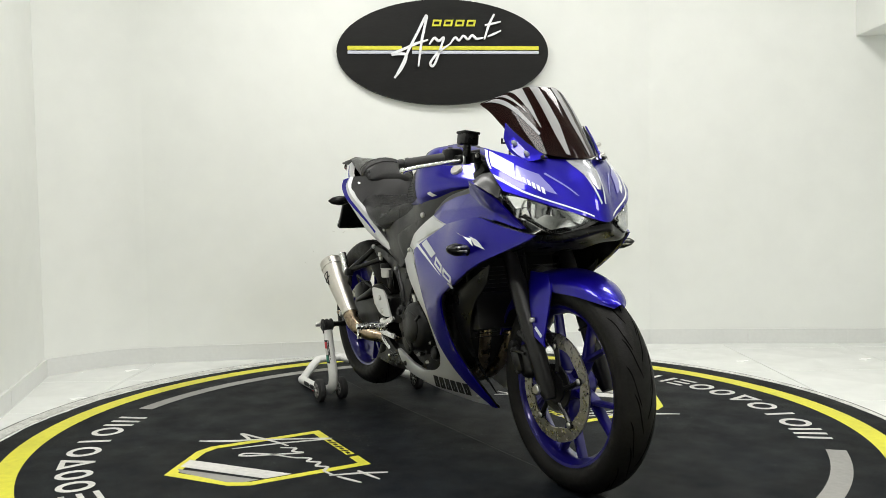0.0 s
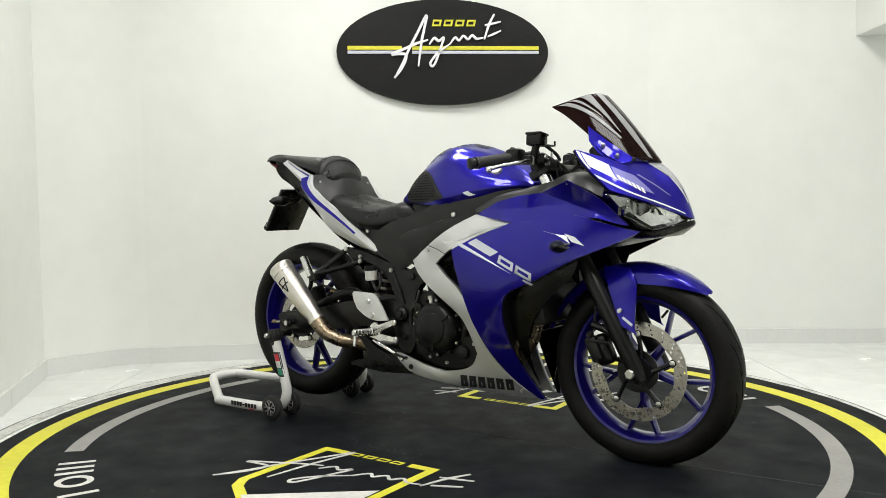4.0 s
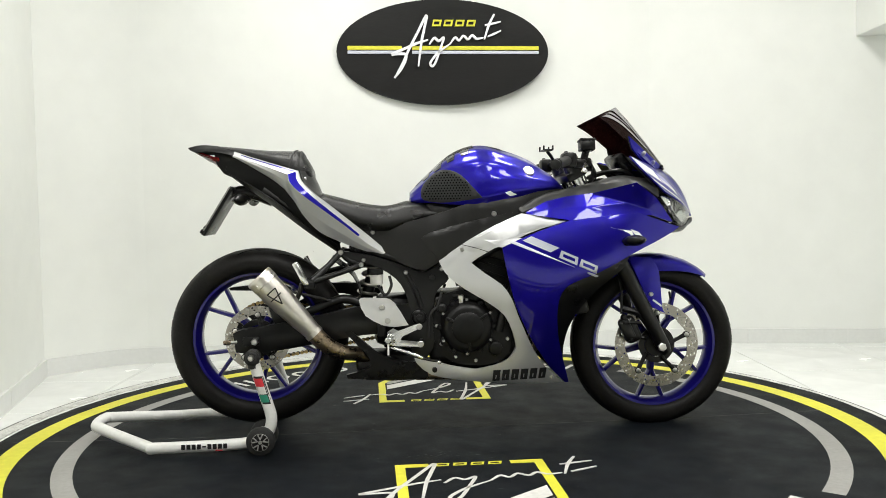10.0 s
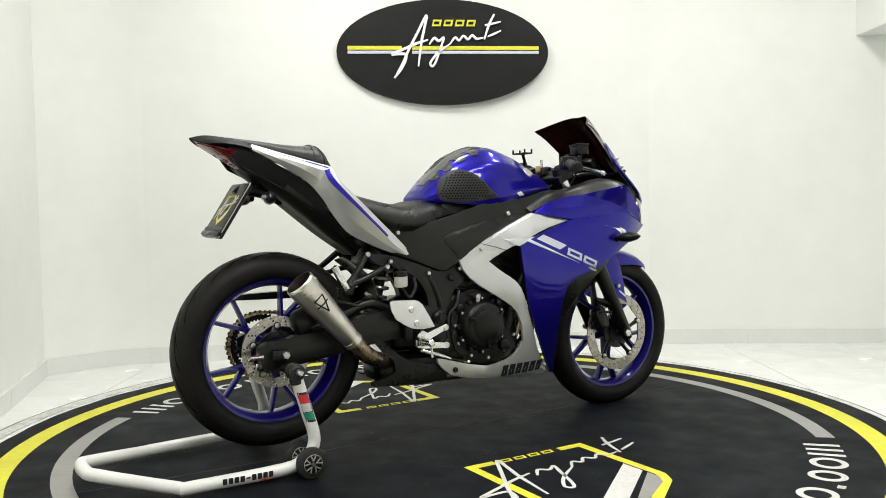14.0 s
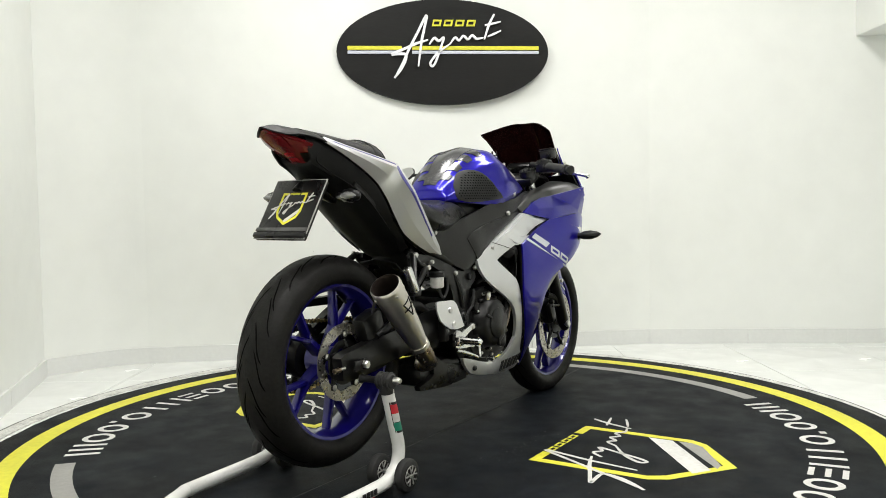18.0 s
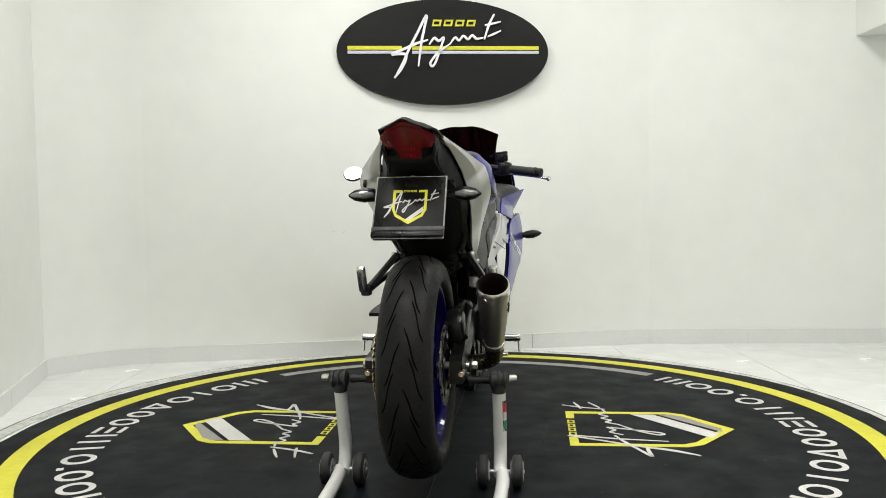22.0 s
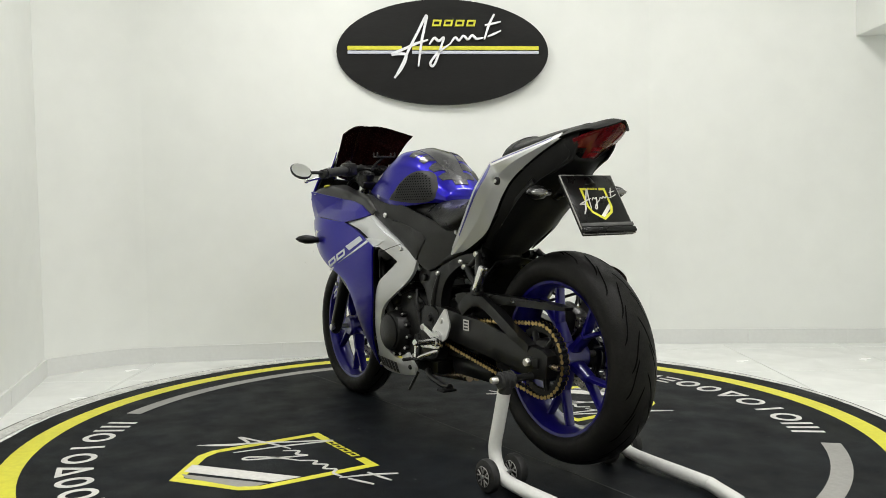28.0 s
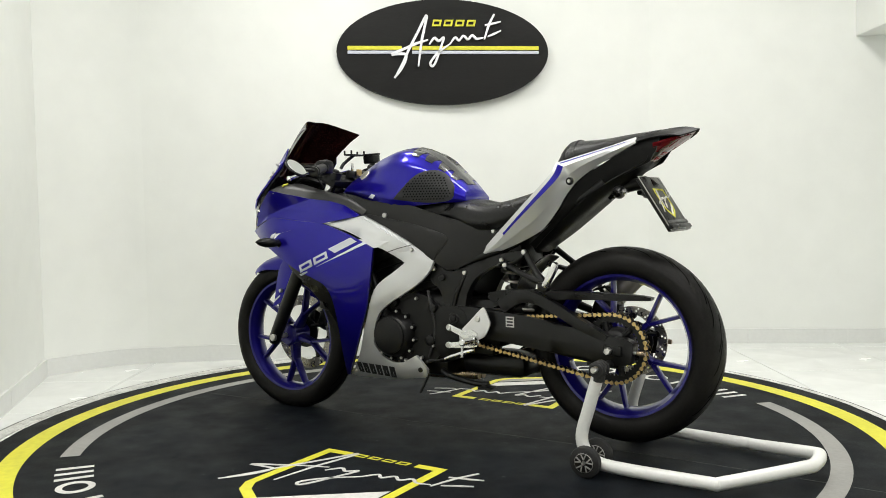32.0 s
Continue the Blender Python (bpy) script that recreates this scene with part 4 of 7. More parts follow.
# on the left the belly part is shorter
BOOM_LEFT = BOOM[:22] + [(0.004, 0.202), (-0.002, 0.230), (0.039, 0.277), (0.075, 0.258), (0.098, 0.246)] + BOOM[29:]
for s in (-1, 1):
    boom_outline = smooth_outline(BOOM, (0, 4, 5, 8, 11, 19, 25, 28, 31), 2) if s < 0 else smooth_outline(BOOM_LEFT, (0, 4, 5, 8, 11, 19, 22, 23, 24, 26, 29), 2)
    boom = part("side_panel_silver", panel(boom_outline, FAIR, s, 0.012, 0.03), M_SILVER, bike, "satin silver boomerang-shaped side panel")
    blo = part("side_fairing", panel(smooth_outline(BLOW, (0, 3, 8, 21, 22), 5), FAIR, s, 0.006, 0.022, 0.010, edge=0.002), M_BLUE, bike, "metallic blue lower side fairing")
    part("fairing_liner", panel(smooth_outline(BLOW, (0, 3, 8, 21, 22), 2), FAIR, s, 0.008, 0.05, 0.0035, edge=0.001), M_BLACKPL, blo, "black inner side of the fairing")
    bup = part("upper_fairing", facets(UPPER, UPPER_FACES, s, 0.010, 0.004), M_BLUE, bike, "metallic blue creased upper side fairing", smooth=30)
    part("inner_fairing", panel(smooth_outline(INNER, (0, 2, 8), 2), lambda x, z: FAIR(x, z) - 0.03, s, 0.004, 0.04), M_BLACKPL, bike, "matt black inner fairing panel")
    # decals
    for q in ([(0.232, 0.668), (0.262, 0.682), (0.352, 0.642), (0.322, 0.628)], [(0.190, 0.662), (0.203, 0.668), (0.480, 0.548), (0.470, 0.544)]):
        part("decal_bar", panel(q, FAIR, s, 0.001, 0.03, 0.0112, edge=0), M_LSILVER, blo, "pale silver decal stripe", smooth=60)
    for k in range(2):
        x0 = 0.358 + k * 0.064
        z0 = 0.634 - k * 0.029
        q = [(x0, z0), (x0 + 0.054, z0 - 0.024), (x0 + 0.050, z0 - 0.050), (x0 - 0.008, z0 - 0.024)]
        h = [(x0 + 0.006, z0 - 0.011), (x0 + 0.044, z0 - 0.028), (x0 + 0.042, z0 - 0.038), (x0 + 0.004, z0 - 0.021)]
        part("decal_frame", panel(q, FAIR, s, 0.001, 0.03, 0.0112, holes=[h], edge=0), M_LSILVER, blo, "pale silver decal frame", smooth=60)
    for q in ([(0.512, 0.708), (0.560, 0.697), (0.600, 0.672), (0.590, 0.694)], [(0.585, 0.700), (0.615, 0.690), (0.640, 0.664), (0.606, 0.676)]):
        part("decal_bar", panel(q, FAIR, s, 0.001, 0.03, 0.0112, edge=0), M_WHITE, blo, "white decal flash", smooth=60)
    part("silver_fin", panel([(0.108, 0.671), (0.170, 0.672), (0.236, 0.676), (0.200, 0.662), (0.166, 0.646), (0.148, 0.650)], FAIR, s, 0.006, 0.03, 0.0055, edge=0.003), M_SILVER, boom)
    part("seam", panel([(0.033, 0.6585), (0.084, 0.6455), (0.134, 0.6285), (0.134, 0.6265), (0.084, 0.6435), (0.033, 0.6565)], FAIR, s, 0.001, 0.05, 0.0028, edge=0), M_HOLE, boom, "thin parting seam", smooth=0)
    crest = [(0.030, 0.640), (0.082, 0.676), (0.155, 0.714), (0.236, 0.749), (0.375, 0.727), (0.300, 0.712), (0.215, 0.684), (0.150, 0.664), (0.075, 0.628)]
    part("silver_facet", panel(crest, lambda x, z: FAIR(x, z) + 0.002 + 0.10 * max(0.0, (z - 0.64) - 0.38 * (x - 0.05)), s, 0.006, 0.03, edge=0.003), M_SILVER, boom)
    # plain bars in place of the maker's word
    for k in range(6):
        x0 = 0.138 + 0.0325 * k
        q = [(x0, 0.187), (x0 + 0.025, 0.187), (x0 + 0.028, 0.226), (x0 + 0.003, 0.226)]
        h = [(x0 + 0.010, 0.194), (x0 + 0.0135, 0.194), (x0 + 0.0150, 0.208), (x0 + 0.0115, 0.208)]
        part("letter_bar", panel(q, FAIR, s, 0.001, 0.05, 0.0012, holes=[h], edge=0), M_INK, boom, smooth=0)
    bolt(boom, 0.037, FAIR(0.037, 0.640) + 0.001, 0.640, 0.007, s)
    bx, bz = (-0.059, 0.235) if s < 0 else (0.024, 0.228)
    bolt(boom, bx, FAIR(bx, bz), bz, 0.009, s, M_METALDK)
    bolt(boom, 0.350, FAIR(0.35, 0.186), 0.186, 0.007, s)
    bolt(bup, 0.596, 0.240, 0.845, 0.006, s)
    # front indicator
    wk = part("front_indicator", turned((0.575, s * 0.238, 0.660), (0.597, s * 0.325, 0.668), [(0, 0.011), (0.18, 0.011), (0.3, 0.016), (0.6, 0.018), (0.85, 0.012), (1, 0.003)], 14), M_BLACKPL, bike, "black teardrop indicator")
    for v in wk.data.vertices:
        v.co.x = 0.585 + (v.co.x - 0.585) * 1.6
    part("indicator_base", turned((0.57, s * 0.232, 0.660), (0.572, s * 0.250, 0.661), [(0, 0.020), (0.6, 0.018), (1, 0.011)], 16), M_BLACKPL, bike)
    for k in range(2):
        part("lens", tube([(0.612, s * 0.268, 0.672 - 0.012 * k), (0.616, s * 0.288, 0.672 - 0.010 * k), (0.611, s * 0.306, 0.671 - 0.008 * k)], 0.0035, 8, 4), M_LENSGREY, wk, "clear strip lens")

# --- nose ---
NOSE = [mirror_pts(r) for r in (
    [(0.772, 0, 0.906), (0.742, 0.052, 0.906), (0.690, 0.135, 0.912), (0.598, 0.200, 0.942)],
    [(0.816, 0, 0.868), (0.775, 0.060, 0.866), (0.720, 0.142, 0.876), (0.620, 0.210, 0.914)],
    [(0.848, 0, 0.820), (0.806, 0.060, 0.826), (0.748, 0.146, 0.842), (0.648, 0.215, 0.884)],
    [(0.868, 0, 0.772), (0.832, 0.060, 0.784), (0.772, 0.146, 0.808), (0.688, 0.215, 0.846)],
    [(0.880, 0, 0.736), (0.852, 0.050, 0.752), (0.792, 0.140, 0.788), (0.712, 0.212, 0.822)])]
nose = part("nose_cowl", surface(grid_surface(NOSE, 5, 5), -0.005), M_BLUE, bike, "metallic blue nose cowl with white side blocks")
for a in (lambda u: u, lambda u: 1 - u):
    def Q(*pts):
        q = [(a(u), v) for u, v in pts]
        return q
    part("decal_bar", patch(NOSE, Q((0.022, 0.04), (0.118, 0.18), (0.102, 0.54), (0.016, 0.42)), 0.0012, flip=True), M_WHITE, nose, "white side block")
    part("decal_bar", patch(NOSE, Q((0.002, 0.03), (0.016, 0.04), (0.010, 0.50), (0.002, 0.50)), 0.0012, flip=True), M_WHITE, nose, "white rear edge")
    part("decal_bar", patch(NOSE, Q((0.002, 0.60), (0.11, 0.74), (0.10, 0.81), (0.002, 0.68)), 0.0012, flip=True), M_WHITE, nose, "thin white edge line")
    part("decal_bar", patch(NOSE, Q((0.11, 0.74), (0.40, 0.925), (0.395, 0.955), (0.10, 0.81)), 0.0012, flip=True), M_WHITE, nose, "white lower edge")
    part("decal_bar", patch(NOSE, Q((0.125, 0.20), (0.215, 0.30), (0.258, 0.64), (0.104, 0.54)), 0.0010, flip=True), M_LILAC, nose, "pale lilac block")
    for k in range(6):
        u0 = 0.118 + k * 0.0165
        part("letter_bar", patch(NOSE, Q((u0, 0.40 + k * 0.030), (u0 + 0.011, 0.42 + k * 0.03), (u0 + 0.008, 0.53 + k * 0.03), (u0 - 0.003, 0.51 + k * 0.03)), 0.0022, 2, flip=True), M_WHITE, nose)
    part("decal_bar", patch(NOSE, Q((0.235, 0.28), (0.245, 0.26), (0.362, 0.62), (0.345, 0.60)), 0.0012, flip=True), M_LILAC, nose, "pale stripe")
for a in (lambda u: u, lambda u: 1 - u):
    part("decal_bar", patch(NOSE, [(a(u), v) for u, v in ((0.436, 0.30), (0.446, 0.28), (0.492, 0.68), (0.480, 0.70))], 0.0018, flip=True), M_LSILVER, nose, "pale trim line")
part("intake_panel", patch(NOSE, [(0.37, 0.03), (0.63, 0.03), (0.515, 0.50), (0.485, 0.50)], 0.0020, flip=True), M_PALEGLASS, nose, "pale grey centre panel")
part("nose_liner", surface(grid_surface([[(x - 0.009, y * 0.96, z - 0.002) for x, y, z in r] for r in NOSE], 4, 4), -0.004), M_BLACKPL, nose, "black inner side of the nose")
# screen
SCR = [mirror_pts(r) for r in (
    [(0.782, 0, 0.905), (0.755, 0.052, 0.911), (0.718, 0.090, 0.922), (0.650, 0.126, 0.950)],
    [(0.728, 0, 0.975), (0.702, 0.056, 0.978), (0.662, 0.098, 0.984), (0.595, 0.138, 1.004)],
    [(0.664, 0, 1.052), (0.645, 0.055, 1.054), (0.605, 0.102, 1.050), (0.545, 0.148, 1.048)],
    [(0.616, 0, 1.104), (0.603, 0.052, 1.103), (0.568, 0.102, 1.090), (0.516, 0.155, 1.068)],
    [(0.600, 0, 1.119), (0.589, 0.050, 1.118), (0.556, 0.100, 1.102), (0.504, 0.156, 1.076)])]
scr = part("windscreen", surface(grid_surface(SCR, 6, 6), 0.003), M_SMOKE, bike, "smoked dark windscreen with pale diagonal stripes")
for mir in (0, 1):
    def Q(*pts, mir=mir):
        return [((1 - u) if mir else u, v) for u, v in pts]
    for q in (((0.022, 0.86), (0.085, 0.84), (0.262, 0.24), (0.240, 0.22)), ((0.085, 0.95), (0.150, 0.86), (0.240, 0.46), (0.232, 0.46)),
              ((0.185, 0.985), (0.290, 0.98), (0.296, 0.30), (0.288, 0.30)), ((0.345, 0.985), (0.425, 0.985), (0.440, 0.34), (0.372, 0.34)), ((0.372, 0.342), (0.440, 0.342), (0.404, 0.02), (0.378, 0.03))):
        part("pale_stripe", patch(SCR, Q(*q), 0.0018, 18, nsub=6), M_STRIPE, scr, "pale grey stripe")
# blue flanks beside the screen with two screws
for s in (-1, 1):
    rows = [[(0.742, s * 0.092, 0.910), (0.676, s * 0.122, 0.960), (0.613, s * 0.140, 1.012)], [(0.728, s * 0.108, 0.904), (0.666, s * 0.134, 0.945), (0.616, s * 0.144, 0.994)], [(0.712, s * 0.124, 0.900), (0.658, s * 0.150, 0.926), (0.622, s * 0.152, 0.968)]]
    fk = part("screen_flank", surface(grid_surface(rows, 5, 5), 0.004 * -s), M_BLUE, bike)
    part("flank_liner", surface(grid_surface([[(x - 0.004, y - s * 0.007, z) for x, y, z in r] for r in rows], 4, 4), 0.003 * -s), M_BLACKPL, fk, "black inner side")
    PL = [[(0.722, s * 0.108, 0.906), (0.682, s * 0.124, 0.940), (0.648, s * 0.134, 0.972)], [(0.708, s * 0.128, 0.900), (0.672, s * 0.148, 0.926), (0.640, s * 0.150, 0.955)]]
    mp2 = part("screen_mount", surface(grid_surface(PL, 4, 4), 0.012 * -s), M_BLUE, bike, "blue screen mounting plate with two screws")
    for x, z, y in ((0.661, 0.952, 0.142), (0.698, 0.921, 0.127)):
        part("bolt", turned((x - 0.002, s * (y - 0.006), z - 0.003), (x + 0.004, s * (y + 0.009), z + 0.005), [(0, 0.0065), (0.7, 0.0065), (1, 0.004)], 12), M_BOLT, mp2)
    bolt(fk, 0.738, 0.102, 0.910, 0.006, s, M_METALDK)
# headlights
HOUT = [(0.690, 0.813), (0.745, 0.806), (0.795, 0.790), (0.848, 0.752), (0.858, 0.735), (0.830, 0.715), (0.800, 0.706), (0.768, 0.718), (0.735, 0.760)]
HF = depth_field([(0.690, 0.813, 0.210), (0.764, 0.806, 0.160), (0.853, 0.740, 0.052), (0.815, 0.706, 0.110), (0.735, 0.760, 0.190), (0.79, 0.745, 0.138), (0.83, 0.765, 0.092)])
for s in (-1, 1):
    ho = smooth_outline(HOUT, (0, 4, 6), 3)
    hl = part("headlight", panel(ho, lambda x, z: HF(x, z) - 0.030, s, 0.004, 0.02, edge=0), M_REFLDK, bike, "multi-reflector headlight behind a clear lens")
    part("lens", panel(ho, HF, s, 0.003, 0.02, 0.001, edge=0.002), M_CLEAR, hl, "clear curved lens")
    for (px, pz, r) in ((0.768, 0.772, 0.036), (0.808, 0.746, 0.030)):
        y = s * (HF(px, pz) - 0.016)
        nrm = Vector((0.76, s * 0.60, -0.05)).normalized()
        c = Vector((px - 0.008, y, pz))
        part("reflector", turned(c - nrm * 0.034, c + nrm * 0.010, [(0, 0.008), (0.3, r * 0.7), (0.7, r * 0.95), (1, r)], 20, cap=False), M_REFL, hl, "bright reflector bowl")
        part("bulb_cap", turned(c - nrm * 0.024, c + nrm * 0.000, [(0, 0.008), (0.7, 0.008), (1, 0.004)], 12), M_CHROME, hl)
    for q in ([(0.700, 0.809), (0.750, 0.801), (0.752, 0.778), (0.728, 0.774)], [(0.805, 0.778), (0.848, 0.748), (0.842, 0.732), (0.825, 0.742)], [(0.752, 0.742), (0.785, 0.716), (0.80, 0.712), (0.79, 0.735), (0.765, 0.752)], [(0.740, 0.768), (0.752, 0.775), (0.760, 0.750), (0.748, 0.748)]):
        part("reflector", panel(q, lambda x, z: HF(x, z) - 0.010, s, 0.002, 0.02, edge=0), M_REFL, hl, "bright reflector facet")
    for k in range(7):
        x0 = 0.722 + 0.016 * k
        zt_, zb_ = 0.800 - 0.42 * (x0 - 0.722), 0.752 - 0.40 * (x0 - 0.722)
        part("reflector", panel([(x0, zt_), (x0 + 0.007, zt_ - 0.003), (x0 + 0.007, zb_ - 0.003), (x0, zb_)], lambda x, z, k=k: HF(x, z) - 0.021 + 0.004 * (k % 2), s, 0.002, 0.05, edge=0), M_REFL if k % 3 else M_REFLDK, hl)
    part("reflector", panel([(0.768, 0.742), (0.800, 0.716), (0.838, 0.728), (0.826, 0.746), (0.790, 0.758)], lambda x, z: HF(x, z) - 0.008, s, 0.002, 0.02, edge=0), M_REFL, hl, "bright lower reflector")
    part("light_divider", panel([(0.790, 0.790), (0.794, 0.788), (0.785, 0.722), (0.781, 0.724)], lambda x, z: HF(x, z) - 0.014, s, 0.006, 0.03, edge=0.001), M_BLACKPL, hl)
    part("light_divider", panel([(0.742, 0.752), (0.800, 0.706), (0.830, 0.716), (0.822, 0.724), (0.798, 0.717), (0.750, 0.760)], lambda x, z: HF(x, z) - 0.006, s, 0.006, 0.03, edge=0.001), M_BLACKPL, hl)
CHIN = [mirror_pts(r) for r in (
    [(0.878, 0, 0.732), (0.850, 0.045, 0.722), (0.810, 0.108, 0.704), (0.762, 0.160, 0.708)],
    [(0.872, 0, 0.716), (0.840, 0.045, 0.700), (0.800, 0.102, 0.688), (0.745, 0.152, 0.692)],
    [(0.790, 0, 0.690), (0.775, 0.045, 0.685), (0.745, 0.080, 0.680), (0.690, 0.120, 0.675)],
    [(0.640, 0, 0.655), (0.640, 0.045, 0.655), (0.630, 0.080, 0.655), (0.610, 0.120, 0.655)])]
part("chin", surface(grid_surface(CHIN, 4, 4), 0.004), M_BLACKPL, bike, "black chin under the headlights")
# charcoal shoulder between tank and nose
for s in (-1, 1):
    rows = [[(0.240, s * 0.172, 0.760), (0.320, s * 0.171, 0.792), (0.395, s * 0.169, 0.812), (0.480, s * 0.174, 0.818), (0.603, s * 0.245, 0.845), (0.690, s * 0.214, 0.803)],
            [(0.230, s * 0.160, 0.775), (0.310, s * 0.160, 0.812), (0.400, s * 0.150, 0.832), (0.490, s * 0.155, 0.850), (0.590, s * 0.200, 0.872), (0.690, s * 0.200, 0.836)],
            [(0.250, s * 0.140, 0.790), (0.320, s * 0.135, 0.822), (0.400, s * 0.120, 0.838), (0.490, s * 0.118, 0.858), (0.580, s * 0.125, 0.880), (0.670, s * 0.15, 0.868)]]
    part("shoulder_panel", surface(grid_surface(rows, 5, 5), 0.004 * -s), M_CHAR, bike, "charcoal grey shoulder panel")

# --- tank ---
TANK = [(-0.128, [(0.070, 0.797), (0.080, 0.803), (0.078, 0.815), (0.058, 0.828), (0.03, 0.834), (0, 0.836)]),
        (-0.062, [(0.108, 0.797), (0.116, 0.815), (0.112, 0.845), (0.090, 0.878), (0.05, 0.895), (0, 0.900)]),
        (0.020, [(0.136, 0.790), (0.144, 0.815), (0.138, 0.862), (0.122, 0.915), (0.078, 0.955), (0, 0.968)]),
        (0.110, [(0.154, 0.787), (0.168, 0.815), (0.163, 0.870), (0.148, 0.930), (0.098, 0.978), (0, 0.996)]),
        (0.200, [(0.150, 0.802), (0.166, 0.830), (0.156, 0.878), (0.132, 0.922), (0.085, 0.960), (0, 0.978)]),
        (0.290, [(0.130, 0.822), (0.144, 0.842), (0.128, 0.872), (0.096, 0.899), (0.062, 0.926), (0, 0.943)]),
        (0.360, [(0.105, 0.833), (0.113, 0.845), (0.100, 0.862), (0.078, 0.878), (0.045, 0.889), (0, 0.893)]),
        (0.395, [(0.080, 0.838), (0.086, 0.842), (0.078, 0.848), (0.060, 0.853), (0.03, 0.855), (0, 0.856)])]


def tightened(secs, k=0.75):
    """Sections with a near-straight mid point in every span, so that the ridges come out crisper."""
    out = []
    for x, half in secs:
        fine = spline(half, 2)
        pts = []
        for i, p in enumerate(fine):
            if i % 2:
                q = (np.array(half[i // 2]) + np.array(half[i // 2 + 1])) / 2
                p = p * (1 - k) + q * k
            pts.append((float(p[0]), float(p[1])))
        out.append((x, pts))
    return out
TANK = tightened(TANK)
tank = part("fuel_tank", sections(TANK, 5, 6), M_BLUE, bike, "glossy metallic blue fuel tank with black knee pads", smooth=60)


def half_rows(secs, s):
    return [[(x, s * y, z) for y, z in half] for x, half in secs]
TANK_GRID = grid_surface(half_rows(TANK, 1), 5, 6)


def SIDE(x, z):
    """Half-width of the tank's flank at (x, z)."""
    k = max(1, min(len(TANK_GRID) - 1, sum(r[0].x <= x for r in TANK_GRID)))
    out = []
    for r in TANK_GRID[k - 1:k + 1]:
        w = max(range(len(r)), key=lambda i: r[i].y)
        out.append(float(np.interp(z, [p.z for p in r[w:]], [p.y for p in r[w:]])))
    xa, xb = TANK_GRID[k - 1][0].x, TANK_GRID[k][0].x
    f = (x - xa) / (xb - xa)
    return out[0] * (1 - f) + out[1] * f


PAD = smooth_outline([(-0.094, 0.824), (-0.084, 0.860), (-0.048, 0.897), (-0.016, 0.909), (0.018, 0.901), (0.044, 0.884), (0.076, 0.848), (0.108, 0.812), (0.05, 0.803), (-0.025, 0.797), (-0.08, 0.805)], (7,), 3)


def inside(poly, x, z):
    c = False
    for (x1, z1), (x2, z2) in zip(poly, poly[1:] + poly[:1]):
        if (z1 > z) != (z2 > z) and x < (x2 - x1) * (z - z1) / (z2 - z1) + x1:
            c = not c
    return c


for s in (-1, 1):
    TR = half_rows(TANK, s)
    part("knee_pad", panel(PAD, SIDE, s, 0.008, 0.010, 0.0045, edge=0.003), M_PAD, tank, "black dimpled rubber knee pad")
    bm = bmesh.new()
    for i in range(19):
        for j in range(12):
            x, z = -0.094 + 0.0098 * (i + 0.5 * (j % 2)), 0.810 + 0.0088 * j
            if all(inside(PAD, x + dx, z + dz) for dx, dz in ((-0.008, 0), (0.008, 0), (0, -0.008), (0, 0.008))) and x < 0.070:
                bm.faces.new([bm.verts.new((x + 0.0027 * math.cos(1.047 * k), s * (SIDE(x + 0.0027 * math.cos(1.047 * k), z + 0.0027 * math.sin(1.047 * k)) + 0.0058), z + 0.0027 * math.sin(1.047 * k))) for k in range(6)])
    part("pad_dimples", bm, M_GROOVE, tank, smooth=0)["kind"] = "stuff"
    part("decal_frame", patch(TR, [(0.10, 0.575), (0.20, 0.545), (0.21, 0.575), (0.10, 0.61)], 0.0012, 3, flip=(s < 0)), M_WHITE, tank)
    c = Vector((0.272, s * 0.106, 0.897))
    n = Vector((0.25, s * 0.70, 0.66)).normalized()
    part("round_emblem", turned(c - n * 0.004, c + n * 0.009, [(0, 0.021), (0.6, 0.021), (1, 0.018)], 24), M_STEEL, tank, "round silver emblem")
# strip pad along the top of the tank
FULL = [[(x, -y, z) for y, z in half] + [(x, y, z) for y, z in half[::-1][1:]] for x, half in TANK]
part("tank_pad", patch(FULL, [(0.43, 0.05), (0.57, 0.05), (0.56, 0.40), (0.44, 0.40)], 0.002, 8, 0.002, flip=True), M_SPINE, tank, "glossy grey tank protector pad")
for k in range(4):
    v = 0.09 + 0.075 * k
    w_ = 0.085 - 0.008 * k
    for sg in (-1, 1):
        u0_, u1_ = 0.5 + sg * 0.068, 0.5 + sg * (0.068 + w_)
        q = [(u0_, v), (u1_, v + 0.012), (u1_, v + 0.048), (u0_, v + 0.060)]
        part("pad_rib", patch(FULL, q if sg > 0 else q[::-1][1:] + q[::-1][:1], 0.002, 4, 0.002, flip=True), M_SPINE, tank)
cap_c = Vector((0.165, 0, 0.976))
part("filler_cap", turned(cap_c, cap_c + Vector((0.0025, 0, 0.010)), [(0, 0.042), (0.5, 0.042), (0.9, 0.037), (1, 0.03)], 28), M_METALDK, tank, "dark filler cap")

